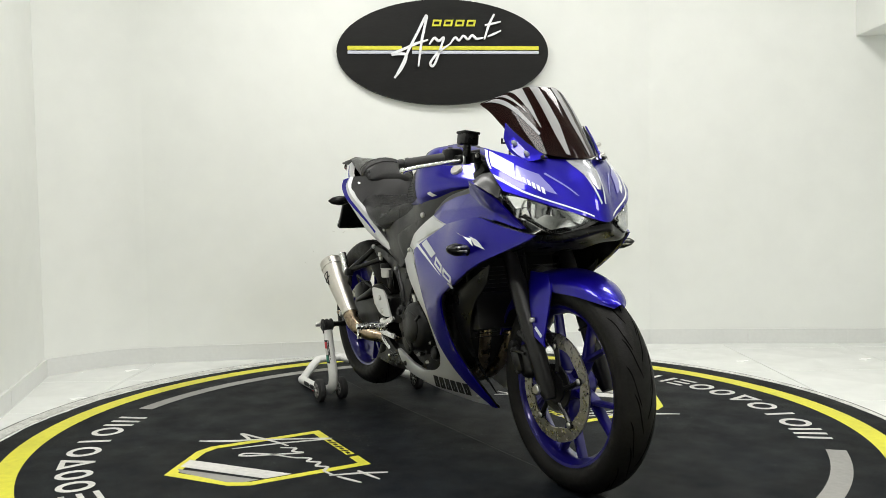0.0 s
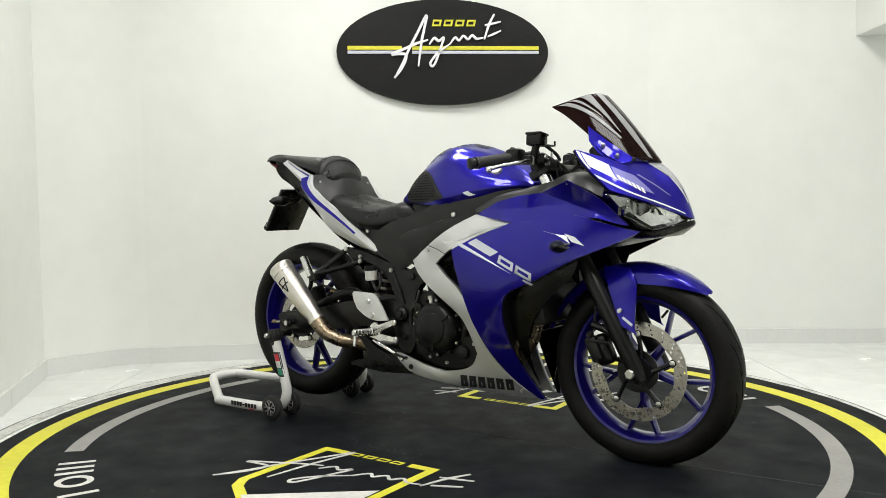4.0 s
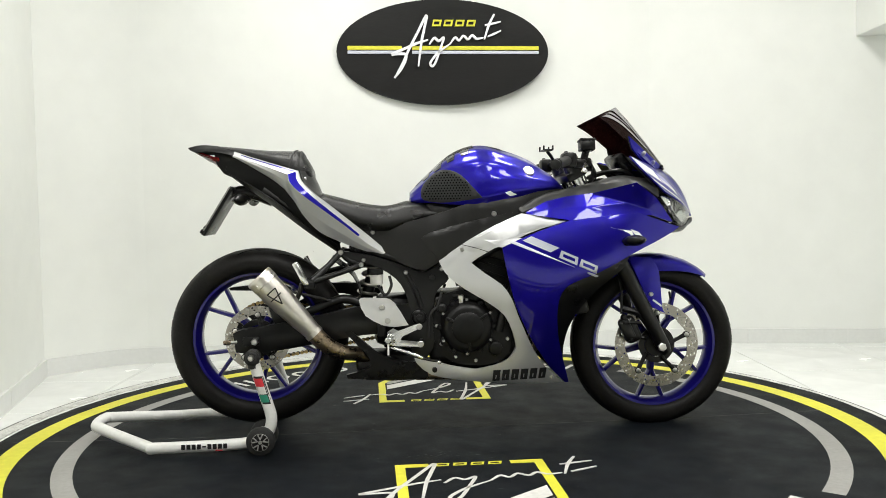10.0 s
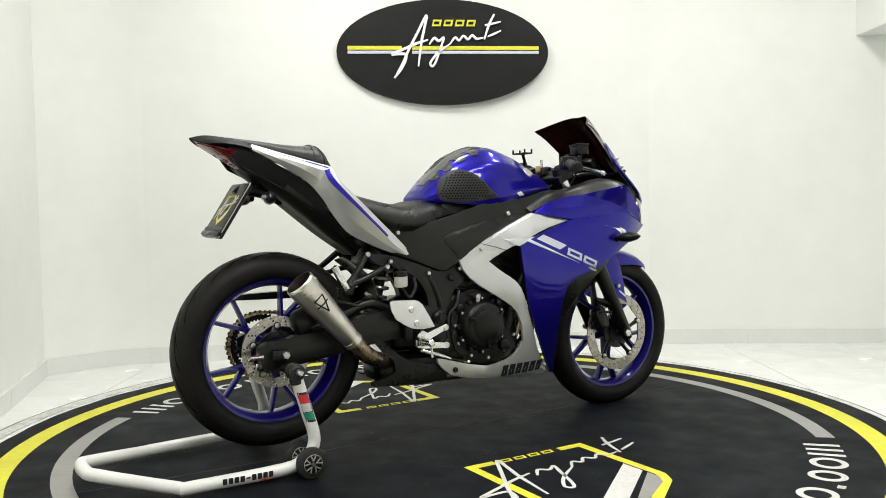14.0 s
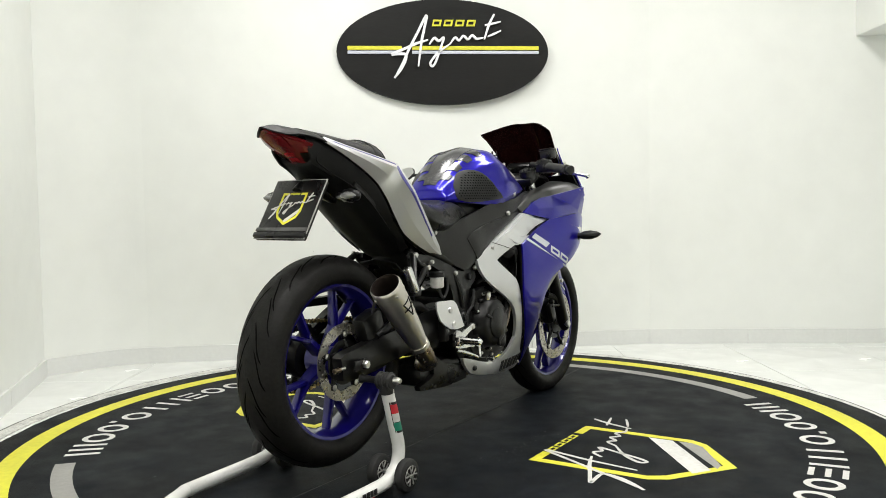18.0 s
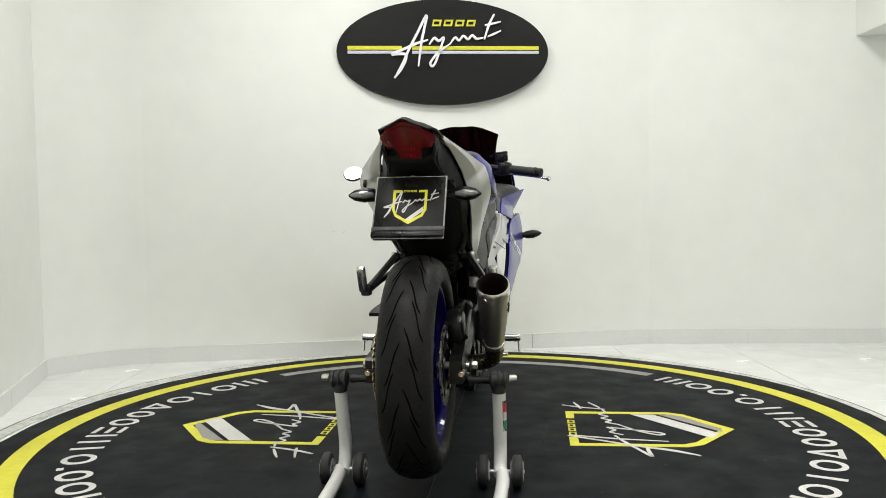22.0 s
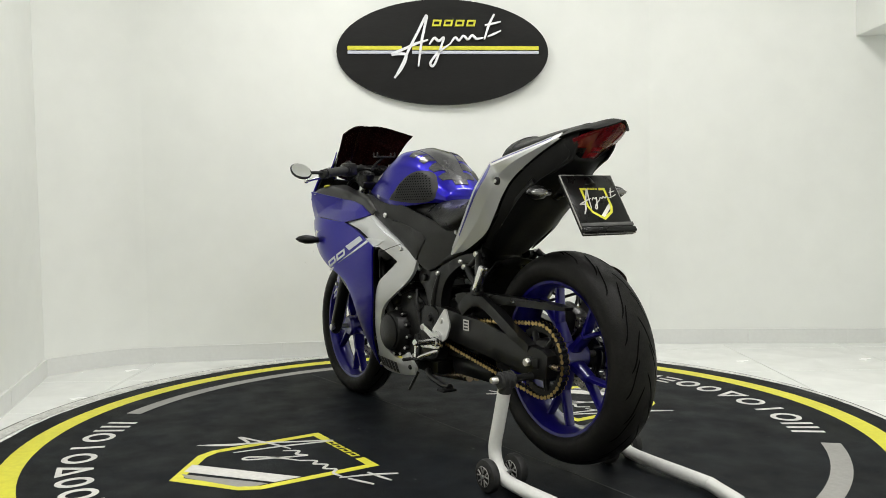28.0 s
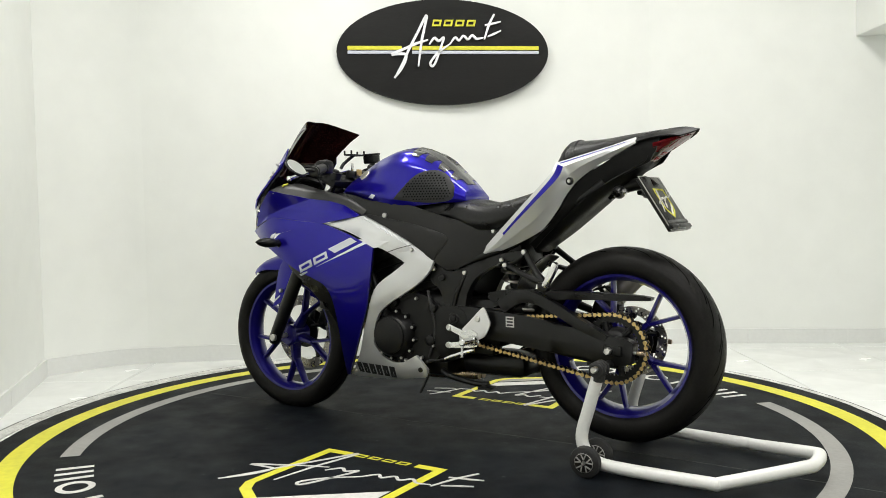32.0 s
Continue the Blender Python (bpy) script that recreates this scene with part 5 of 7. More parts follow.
# --- seats and tail ---
SEAT = [(-0.425, [(0.125, 0.785), (0.142, 0.800), (0.120, 0.826), (0.07, 0.836), (0, 0.834)]),
        (-0.360, [(0.132, 0.742), (0.150, 0.768), (0.128, 0.804), (0.07, 0.818), (0, 0.814)]),
        (-0.285, [(0.136, 0.712), (0.156, 0.738), (0.136, 0.782), (0.08, 0.799), (0, 0.795)]),
        (-0.210, [(0.130, 0.706), (0.150, 0.730), (0.130, 0.772), (0.08, 0.790), (0, 0.787)]),
        (-0.140, [(0.112, 0.718), (0.134, 0.740), (0.114, 0.784), (0.065, 0.803), (0, 0.806)]),
        (-0.085, [(0.098, 0.738), (0.118, 0.752), (0.105, 0.782), (0.07, 0.798), (0, 0.802)]),
        (-0.032, [(0.10, 0.756), (0.110, 0.761), (0.10, 0.769), (0.06, 0.776), (0, 0.78)])]
part("rider_seat", sections(SEAT, 5, 5), M_SEAT, bike, "black vinyl rider seat", smooth=60)
PILL = [(-0.776, [(0.040, 0.985), (0.048, 0.990), (0.043, 0.997), (0.025, 1.001), (0, 1.002)]),
        (-0.690, [(0.062, 0.960), (0.070, 0.968), (0.064, 0.982), (0.04, 0.991), (0, 0.994)]),
        (-0.600, [(0.082, 0.936), (0.092, 0.943), (0.084, 0.964), (0.05, 0.979), (0, 0.985)]),
        (-0.535, [(0.095, 0.916), (0.106, 0.924), (0.097, 0.950), (0.06, 0.973), (0, 0.983)]),
        (-0.505, [(0.100, 0.904), (0.112, 0.912), (0.103, 0.943), (0.06, 0.972), (0, 0.984)]),
        (-0.488, [(0.098, 0.897), (0.109, 0.904), (0.099, 0.932), (0.06, 0.957), (0, 0.968)]),
        (-0.471, [(0.086, 0.892), (0.096, 0.897), (0.089, 0.917), (0.055, 0.935), (0, 0.943)]),
        (-0.459, [(0.066, 0.890), (0.075, 0.894), (0.070, 0.905), (0.045, 0.914), (0, 0.918)])]
pil = part("pillion_seat", sections(PILL, 5, 5), M_SEAT, bike, "black vinyl pillion seat with a seam", smooth=60)
seam = [(-0.531, -0.105, 0.925), (-0.528, -0.098, 0.948), (-0.520, -0.06, 0.974), (-0.512, 0, 0.985), (-0.520, 0.06, 0.974), (-0.528, 0.098, 0.948), (-0.531, 0.105, 0.925)]
part("piping", tube(seam, 0.0028, 6, 5), M_RUBBER, pil)
PFULL = [[(x, -y, z) for y, z in half] + [(x, y, z) for y, z in half[::-1][1:]] for x, half in PILL]
part("strap", patch(PFULL, [(0.04, 0.60), (0.96, 0.60), (0.96, 0.70), (0.04, 0.70)], 0.0035, 16, 0.003, flip=True), M_RUBBER, pil, "black grab strap across the pillion seat")
COWL = [mirror_pts(r) for r in (
    [(-0.470, 0, 0.912), (-0.473, 0.06, 0.910), (-0.496, 0.148, 0.908)], [(-0.448, 0, 0.866), (-0.452, 0.06, 0.866), (-0.482, 0.164, 0.868)], [(-0.430, 0, 0.818), (-0.432, 0.08, 0.815), (-0.446, 0.167, 0.822)], [(-0.42, 0, 0.79), (-0.42, 0.08, 0.785), (-0.402, 0.157, 0.778)])]
cw = part("seat_cowl", surface(grid_surface(COWL, 4, 4), 0.004), M_GREYPL, bike, "dark grey cowl between the seats")
for s in (-1, 1):
    part("bolt", turned((-0.486, s * 0.132, 0.880), (-0.474, s * 0.133, 0.884), [(0, 0.006), (0.7, 0.006), (1, 0.004)], 10), M_BOLT, cw)
def cornered(rows, k, nu, nv):
    """A grid through the rows with a sharp corner across them at point k."""
    fore, aft = grid_surface([r[:k + 1] for r in rows], nu, nv), grid_surface([r[k:] for r in rows], nu, nv)
    return [a + b[1:] for a, b in zip(fore, aft)]


# tail side panel between three lines (x, half-width, z): the edge beside the seat, the crest and the lower edge
TAIL_UP = [(-0.717, 0.070, 0.976), (-0.645, 0.104, 0.951), (-0.570, 0.137, 0.927), (-0.500, 0.160, 0.906), (-0.490, 0.176, 0.876), (-0.450, 0.180, 0.834), (-0.395, 0.166, 0.789), (-0.330, 0.148, 0.735), (-0.263, 0.130, 0.679), (-0.204, 0.116, 0.625)]
TAIL_CREST = [(-0.718, 0.078, 0.969), (-0.655, 0.114, 0.944), (-0.585, 0.150, 0.918), (-0.530, 0.178, 0.897), (-0.520, 0.188, 0.866), (-0.477, 0.190, 0.824), (-0.418, 0.175, 0.778), (-0.348, 0.154, 0.724), (-0.275, 0.136, 0.664), (-0.206, 0.119, 0.621)]
TAIL_LOW = [(-0.720, 0.080, 0.962), (-0.656, 0.100, 0.926), (-0.586, 0.116, 0.882), (-0.546, 0.124, 0.850), (-0.514, 0.130, 0.808), (-0.487, 0.133, 0.764), (-0.436, 0.129, 0.708), (-0.367, 0.122, 0.672), (-0.290, 0.118, 0.641), (-0.206, 0.113, 0.617)]
TAIL_MID = [tuple(a + (b - a) * (0.40 if k < 3 else 0.5) for a, b in zip(c, l)) for k, (c, l) in enumerate(zip(TAIL_CREST, TAIL_LOW))]
TAIL_MID = [(x, y + (0.007 if k < 3 else 0.004), z) for k, (x, y, z) in enumerate(TAIL_MID)]
TBF = depth_field([(-0.834, 0.986, 0.046), (-0.785, 0.978, 0.070), (-0.722, 0.980, 0.074), (-0.720, 0.962, 0.080), (-0.656, 0.926, 0.100), (-0.586, 0.882, 0.116), (-0.546, 0.850, 0.124), (-0.514, 0.808, 0.130), (-0.487, 0.764, 0.133), (-0.436, 0.708, 0.129), (-0.367, 0.672, 0.122), (-0.376, 0.655, 0.106),
                   (-0.386, 0.646, 0.088), (-0.477, 0.725, 0.104), (-0.590, 0.818, 0.096), (-0.685, 0.877, 0.080), (-0.741, 0.910, 0.072), (-0.765, 0.940, 0.080)])
TAILB = [(-0.785, 0.978), (-0.722, 0.980), (-0.722, 0.961), (-0.658, 0.925), (-0.588, 0.881), (-0.548, 0.849), (-0.516, 0.807), (-0.489, 0.763), (-0.438, 0.707), (-0.376, 0.660), (-0.386, 0.646), (-0.477, 0.725), (-0.590, 0.818), (-0.685, 0.873), (-0.754, 0.906), (-0.776, 0.940)]
for s in (-1, 1):
    side_rows = [[(x, s * y, z) for x, y, z in line] for line in (TAIL_UP, TAIL_CREST, TAIL_MID, TAIL_LOW)]
    tp = part("tail_panel", surface(cornered(side_rows[1:3], 3, 5, 4), 0.006 * s), M_SILVER, bike, "satin silver tail side panel with a blue stripe")
    part("tail_skirt", surface(cornered(side_rows[2:], 3, 5, 4), 0.006 * s), M_SILVER, tp)
    part("tail_edge", surface(cornered(side_rows[:2], 3, 5, 3), 0.006 * s), M_SILVER, tp)
    for stretch_, uv in ((slice(3, None), [(0.0, 0.16), (0.76, 0.62), (0.76, 0.97), (0.0, 0.97)]), (slice(0, 4), [(0.12, 0.02), (0.97, 0.02), (0.97, 0.24), (0.12, 0.20)])):
        part("decal_bar", patch([r[stretch_] for r in side_rows[:2]], uv, 0.0012, 40, flip=s < 0), M_BLUE, tp, "blue edge stripe")
    rows = [side_rows[0], [(x + 0.003, y - s * 0.020, z - 0.005) for x, y, z in side_rows[0]]]
    part("tail_flange", surface(cornered(rows, 3, 4, 4), 0.004 * s), M_SILVER, bike, "satin silver edge beside the seat")
    part("tail_side", panel(smooth_outline(TAILB, (0, 1, 2, 9, 10, 14, 15), 3), TBF, s, 0.006, 0.03, -0.003), M_MATTBLK, bike, "satin black lower tail panel")
    if s > 0:
        bolt(tp, -0.545, 0.168, 0.853, 0.012, s, M_METALDK)
        bolt(tp, -0.545, 0.171, 0.853, 0.006, s)
    # rear indicator
    wk = part("rear_indicator", turned((-0.672, s * 0.080, 0.818), (-0.700, s * 0.180, 0.816), [(0, 0.009), (0.2, 0.010), (0.35, 0.018), (0.6, 0.020), (0.85, 0.014), (1, 0.003)], 14), M_BLACKPL, bike, "black teardrop indicator with clear lens")
    part("lens", turned((-0.697, s * 0.112, 0.818), (-0.711, s * 0.172, 0.817), [(0, 0.006), (0.4, 0.011), (0.8, 0.008), (1, 0.002)], 12), M_LENSGREY, wk, "clear indicator lens")
TOPT = [mirror_pts(r) for r in (
    [(-0.884, 0, 0.999), (-0.872, 0.022, 0.991), (-0.856, 0.042, 0.984), (-0.842, 0.058, 0.979)],
    [(-0.834, 0, 1.008), (-0.830, 0.028, 0.998), (-0.820, 0.053, 0.989), (-0.806, 0.074, 0.981)],
    [(-0.760, 0, 1.000), (-0.760, 0.035, 0.996), (-0.758, 0.060, 0.988), (-0.745, 0.082, 0.972)],
    [(-0.690, 0, 0.985), (-0.690, 0.040, 0.980), (-0.690, 0.066, 0.972), (-0.690, 0.088, 0.955)])]
part("tail_top", surface(grid_surface(TOPT, 4, 5), -0.004), M_MATTBLK, bike, "black tail top")
LIGHT = [mirror_pts(r) for r in (
    [(-0.872, 0, 0.992), (-0.860, 0.025, 0.986), (-0.842, 0.046, 0.977), (-0.800, 0.070, 0.963), (-0.768, 0.077, 0.956)],
    [(-0.830, 0, 0.965), (-0.822, 0.025, 0.962), (-0.810, 0.044, 0.957), (-0.785, 0.062, 0.950), (-0.765, 0.070, 0.946)],
    [(-0.785, 0, 0.935), (-0.780, 0.021, 0.934), (-0.772, 0.036, 0.932), (-0.760, 0.050, 0.930), (-0.750, 0.060, 0.930)],
    [(-0.740, 0, 0.905), (-0.738, 0.018, 0.905), (-0.735, 0.029, 0.906), (-0.730, 0.037, 0.908), (-0.725, 0.043, 0.910)])]
tl = part("tail_light", surface(grid_surface(LIGHT, 5, 5), 0.006), M_RED, bike, "deep red faceted tail light")
for u0, u1 in ((0.10, 0.30), (0.32, 0.68), (0.70, 0.90)):
    part("lens_facet", patch(LIGHT, [(u0, 0.10), (u1, 0.10), (u1 - 0.02, 0.48), (u0 + 0.02, 0.48)], 0.002, 6, 0.002), M_RED, tl)
for u0, u1 in ((0.01, 0.15), (0.85, 0.99)):
    part("amber_lens", patch(LIGHT, [(u0, 0.30), (u1, 0.30), (u1, 0.54), (u0, 0.54)], 0.0026, 6), M_AMBER, tl, "dull pale red lens section")
for q in ([(0.02, 0.55), (0.26, 0.64), (0.30, 0.98), (0.02, 0.98)], [(0.74, 0.64), (0.98, 0.55), (0.98, 0.98), (0.70, 0.98)]):
    part("lens_divider", patch(LIGHT, q, 0.0024, 6, 0.0016), M_BLACKPL, tl)
for k in range(5):
    for j_ in range(2):
        u, v = 0.40 + 0.04 * k + 0.01, 0.66 + 0.15 * j_
        part("lens_facet", patch(LIGHT, [(u, v), (u + 0.022, v), (u + 0.018, v + 0.09), (u + 0.004, v + 0.09)], 0.002, 2, 0.002), M_REDLIT, tl)
UNDER = [mirror_pts(r) for r in (
    [(-0.726, 0, 0.930), (-0.724, 0.030, 0.932), (-0.735, 0.076, 0.950)], [(-0.746, 0, 0.907), (-0.743, 0.022, 0.907), (-0.748, 0.071, 0.914)], [(-0.690, 0, 0.862), (-0.690, 0.04, 0.864), (-0.690, 0.074, 0.880)], [(-0.600, 0, 0.800), (-0.60, 0.06, 0.800), (-0.592, 0.108, 0.818)],
    [(-0.480, 0, 0.705), (-0.48, 0.06, 0.705), (-0.478, 0.104, 0.725)], [(-0.375, 0, 0.63), (-0.375, 0.05, 0.63), (-0.38, 0.088, 0.654)])]
part("undertray", surface(grid_surface(UNDER, 4, 4), 0.004), M_MATTBLK, bike, "black undertray")
part("rear_hugger", surface(grid_surface([mirror_pts(r) for r in ([(-0.40, 0, 0.62), (-0.40, 0.07, 0.61)], [(-0.33, 0, 0.56), (-0.33, 0.07, 0.55)], [(-0.30, 0, 0.47), (-0.30, 0.07, 0.47)])], 4, 4), 0.004), M_BLACKPL, bike)
# plate carrier
pl = part("plate_board", box(0.182, 0.186, 0.016, (0, 0, 0), 0.004), M_BLACKPL, bike, "black plate carrier board with a yellow shield")
XA, YA = Vector((0, -1, 0)), Vector((0.532, 0, 0.8467))
ZA = XA.cross(YA)
PM = Matrix(((XA.x, YA.x, ZA.x, -0.776), (XA.y, YA.y, ZA.y, 0.0), (XA.z, YA.z, ZA.z, 0.780), (0, 0, 0, 1)))
pl.matrix_basis = PM
part("lip", box(0.188, 0.015, 0.014, (0, -0.083, 0.006), 0.003), M_BLACKPL, pl)
part("lip_line", box(0.187, 0.011, 0.003, (0, -0.066, 0.0085), 0.001), M_SEAM, pl, "grey strip above the lip")
part("edge_trim", box(0.1875, 0.1890, 0.003, (0, 0.001, 0.004), 0.001), M_GREY, pl, "pale edge of the board")
zt = 0.0082
sh = [(x, y - 0.018) for x, y in ((-0.022, 0.068), (-0.045, 0.068), (-0.045, 0.008), (-0.036, -0.012), (0, -0.035), (0, -0.026), (-0.031, -0.006), (-0.038, 0.010), (-0.038, 0.061), (-0.022, 0.061))]
part("shield_outline", flat_shape(sh, 0.006, zt + 0.0006), M_YEL, pl, smooth=0)
part("shield_outline", flat_shape([(-x, y) for x, y in sh][::-1], 0.006, zt + 0.0006), M_YEL, pl, smooth=0)
bars_word(pl, M_YEL, 4, 0.036, 0.006, -0.001, 0.047, 0.006, zt + 0.0006, None, "yellow_frame", slant=0.1)
part("shield_band", flat_shape([(0.037, 0.000), (0.037, -0.014), (-0.004, -0.048), (-0.012, -0.042)], 0.006, zt + 0.0005), M_WHITEV, pl, smooth=0)
flourish(pl, M_WHITEV, 0.0032, 0.145, 0.004, 0.006, 0.006, zt + 0.0012, None, "white flourish stroke")
part("plate_arm", tube([(-0.60, 0, 0.815), (-0.66, 0, 0.838), (-0.715, 0, 0.845), (-0.745, 0, 0.825)], 0.022, 10, 4), M_BLACKPL, bike)
part("plate_lamp", turned((-0.69, -0.02, 0.850), (-0.69, 0.02, 0.850), [(0, 0.010), (0.5, 0.013), (1, 0.010)], 12), M_BLACKPL, bike)
# --- middle side panels, frame, engine ---
MF = depth_field([(-0.30, 0.724, 0.118), (-0.168, 0.70, 0.136), (-0.035, 0.758, 0.140), (0.079, 0.790, 0.155), (0.21, 0.795, 0.160), (0.37, 0.822, 0.135), (0.146, 0.757, 0.164), (0.02, 0.644, 0.150), (-0.076, 0.579, 0.142), (-0.207, 0.628, 0.126), (-0.05, 0.67, 0.150)])
MID = [(-0.310, 0.724), (-0.168, 0.730), (-0.035, 0.762), (0.079, 0.797), (0.210, 0.808), (0.304, 0.830), (0.378, 0.838), (0.378, 0.815), (0.240, 0.752), (0.153, 0.712), (0.077, 0.672), (0.020, 0.636), (-0.037, 0.600), (-0.076, 0.577), (-0.104, 0.572), (-0.170, 0.599), (-0.215, 0.630), (-0.285, 0.696)]
for s in (-1, 1):
    mp_ = part("mid_panel", panel(smooth_outline(MID, (0, 6, 7, 13), 3), MF, s, 0.008, 0.03), M_GREYPL, bike, "dark grey plastic side panel under the tank")
    RIB = [(-0.098, 0.676), (-0.069, 0.697), (0.057, 0.731), (0.188, 0.757), (0.236, 0.762), (0.150, 0.716), (0.075, 0.676), (0.018, 0.640), (-0.038, 0.604), (-0.060, 0.630), (-0.087, 0.660)]
    part("mid_panel_rib", panel(smooth_outline(RIB, (0, 4, 8), 3), MF, s, 0.010, 0.02, 0.0060, edge=0.004), M_GREYPL, mp_)
    bolt(mp_, 0.146, 0.167, 0.757, 0.009, s)
    bolt(mp_, -0.258, 0.124, 0.702, 0.008, s)
    FP = smooth_outline([(-0.36, 0.640), (-0.27, 0.625), (-0.17, 0.592), (-0.09, 0.566), (-0.035, 0.590), (-0.005, 0.540), (-0.045, 0.500), (-0.062, 0.430), (-0.055, 0.330), (-0.09, 0.270), (-0.135, 0.300), (-0.150, 0.380), (-0.145, 0.470), (-0.185, 0.545), (-0.27, 0.595), (-0.355, 0.618)], (0, 4), 3)
    part("frame_plate", panel(FP, lambda x, z: 0.122 + 0.04 * max(0, z - 0.45), s, 0.035, 0.04, edge=0.006), M_FRAME, bike, "black painted frame plate")
    piv = part("pivot_cap", turned((-0.108, s * 0.120, 0.412), (-0.108, s * 0.138, 0.412), [(0, 0.026), (0.6, 0.025), (0.8, 0.020), (1, 0.018)], 24), M_FRAME, bike, "swing arm pivot cap")
    part("pivot_bolt", turned((-0.108, s * 0.136, 0.412), (-0.108, s * 0.147, 0.412), [(0, 0.012), (0.8, 0.012), (1, 0.009)], 6), M_METALDK, piv)
    for bx, bz, br in ((-0.060, 0.545, 0.012), (-0.030, 0.575, 0.008), (-0.100, 0.330, 0.010), (-0.150, 0.565, 0.008), (-0.290, 0.610, 0.007)):
        bolt(bike, bx, 0.126 + 0.04 * max(0, bz - 0.45), bz, br, s, M_METALDK if br > 0.009 else None)
    part("frame_rib", tube([(-0.15, s * 0.121, 0.562), (-0.118, s * 0.124, 0.500), (-0.100, s * 0.122, 0.445)], 0.009, 8, 4), M_FRAME, bike)
    part("frame_spar", tube([(-0.06, s * 0.095, 0.555), (0.06, s * 0.11, 0.60), (0.22, s * 0.11, 0.67), (0.38, s * 0.06, 0.74)], 0.021, 12, 5), M_FRAME, bike)
    part("frame_tube", tube([(0.30, s * 0.07, 0.70), (0.24, s * 0.13, 0.56), (0.19, s * 0.135, 0.46), (0.16, s * 0.13, 0.36)], 0.016, 12, 5), M_FRAME, bike)
    # seat rail
    part("seat_rail", tube([(-0.15, s * 0.115, 0.60), (-0.30, s * 0.105, 0.655), (-0.45, s * 0.10, 0.74), (-0.62, s * 0.085, 0.85)], 0.014, 10, 5), M_FRAME, bike)
    # passenger foot-rest hanger: two struts meeting at the peg
    hub = (-0.462, s * 0.178, 0.544)
    part("hanger", tube([(-0.366, s * 0.112, 0.636), (-0.415, s * 0.150, 0.586), hub], [0.011, 0.010, 0.013], 10, 4), M_FRAME, bike)
    part("hanger", tube([(-0.298, s * 0.112, 0.593), (-0.378, s * 0.150, 0.567), hub], [0.011, 0.009, 0.012], 10, 4), M_FRAME, bike)
    part("hanger", tube([(-0.366, s * 0.112, 0.636), (-0.34, s * 0.114, 0.61), (-0.298, s * 0.112, 0.593)], 0.010, 10, 3), M_FRAME, bike)
    bolt(bike, -0.366, 0.124, 0.636, 0.009, s)
    bolt(bike, -0.298, 0.124, 0.593, 0.009, s)
    part("passenger_peg", box(0.020, 0.026, 0.085, (-0.493, s * 0.195, 0.572), 0.006, rot=Matrix.Rotation(radians(-28), 3, "Y")), M_CHROME, bike, "folded alloy passenger peg")
    part("peg_mount", box(0.034, 0.030, 0.030, (-0.466, s * 0.188, 0.535), 0.007), M_FRAME, bike)
    # heel guard, foot peg and its bracket
    if s < 0:
        HG = smooth_outline([(-0.308, 0.479), (-0.290, 0.486), (-0.219, 0.483), (-0.191, 0.468), (-0.145, 0.391), (-0.192, 0.386), (-0.230, 0.392), (-0.287, 0.425)], (1, 2, 4, 6), 2)
    else:
        HG = rounded([(-0.236, 0.462), (-0.262, 0.405), (-0.240, 0.362), (-0.150, 0.318), (-0.140, 0.368)], 0.012, 3)
    hg = part("heel_guard", panel(HG, lambda x, z: 0.160, s, 0.006, 0.03, edge=0.002), M_ALLOY, bike, "satin silver heel guard plate")
    for bx, bz in (((-0.233, 0.453), (-0.214, 0.407)) if s < 0 else ((-0.215, 0.418), (-0.185, 0.362))):
        bolt(hg, bx, 0.160, bz, 0.010, s)
    YB = rounded([(-0.216, 0.372), (-0.218, 0.330), (-0.195, 0.324), (-0.110, 0.319), (-0.098, 0.327), (-0.110, 0.336), (-0.174, 0.344), (-0.165, 0.356), (-0.116, 0.377), (-0.102, 0.387), (-0.116, 0.396), (-0.180, 0.374), (-0.196, 0.384)], 0.004, 2)
    part("foot_bracket", panel(YB, lambda x, z: 0.172, s, 0.013, 0.03, edge=0.002), M_CHROME, bike, "bright alloy Y-shaped foot-rest bracket")
    part("peg_hinge", box(0.030, 0.022, 0.030, (-0.205, s * 0.176, 0.350), 0.006), M_CHROME, bike)
    bolt(bike, -0.110, 0.168, 0.386, 0.011, s)
    bolt(bike, -0.106, 0.166, 0.327, 0.011, s)
    peg = part("foot_peg", rod((-0.205, s * 0.165, 0.352), (-0.215, s * 0.262, 0.356), 0.011, 14, bev=0.003), M_CHROME, bike, "ribbed alloy foot peg")
    for k in range(4):
        y = 0.192 + k * 0.017
        part("rib", turned((-0.207 - 0.001 * k, s * y, 0.3525), (-0.208 - 0.001 * k, s * (y + 0.004), 0.3528), [(0, 0.0118), (1, 0.0118)], 12), M_CHROME, peg)
    part("peg_feeler", rod((-0.214, s * 0.255, 0.350), (-0.214, s * 0.258, 0.310), 0.004, 8), M_CHROME, peg)
    part("foot_lever", tube([(-0.205, s * 0.165, 0.318), (-0.175, s * 0.172, 0.309), (-0.125, s * 0.178, 0.292), (-0.100, s * 0.180, 0.282)], [0.006, 0.0075, 0.0075, 0.006], 10, 4), M_CHROME, bike, "polished brake or gear pedal")
    part("lever_rod", tube([(-0.100, s * 0.180, 0.282), (-0.070, s * 0.180, 0.274), (-0.045, s * 0.182, 0.272)], 0.0045, 8, 3), M_FRAME, bike)
    part("lever_tip", rod((-0.048, s * 0.178, 0.272), (-0.048, s * 0.212, 0.272), 0.006, 10, bev=0.002), M_RUBBER if s > 0 else M_CHROME, bike)

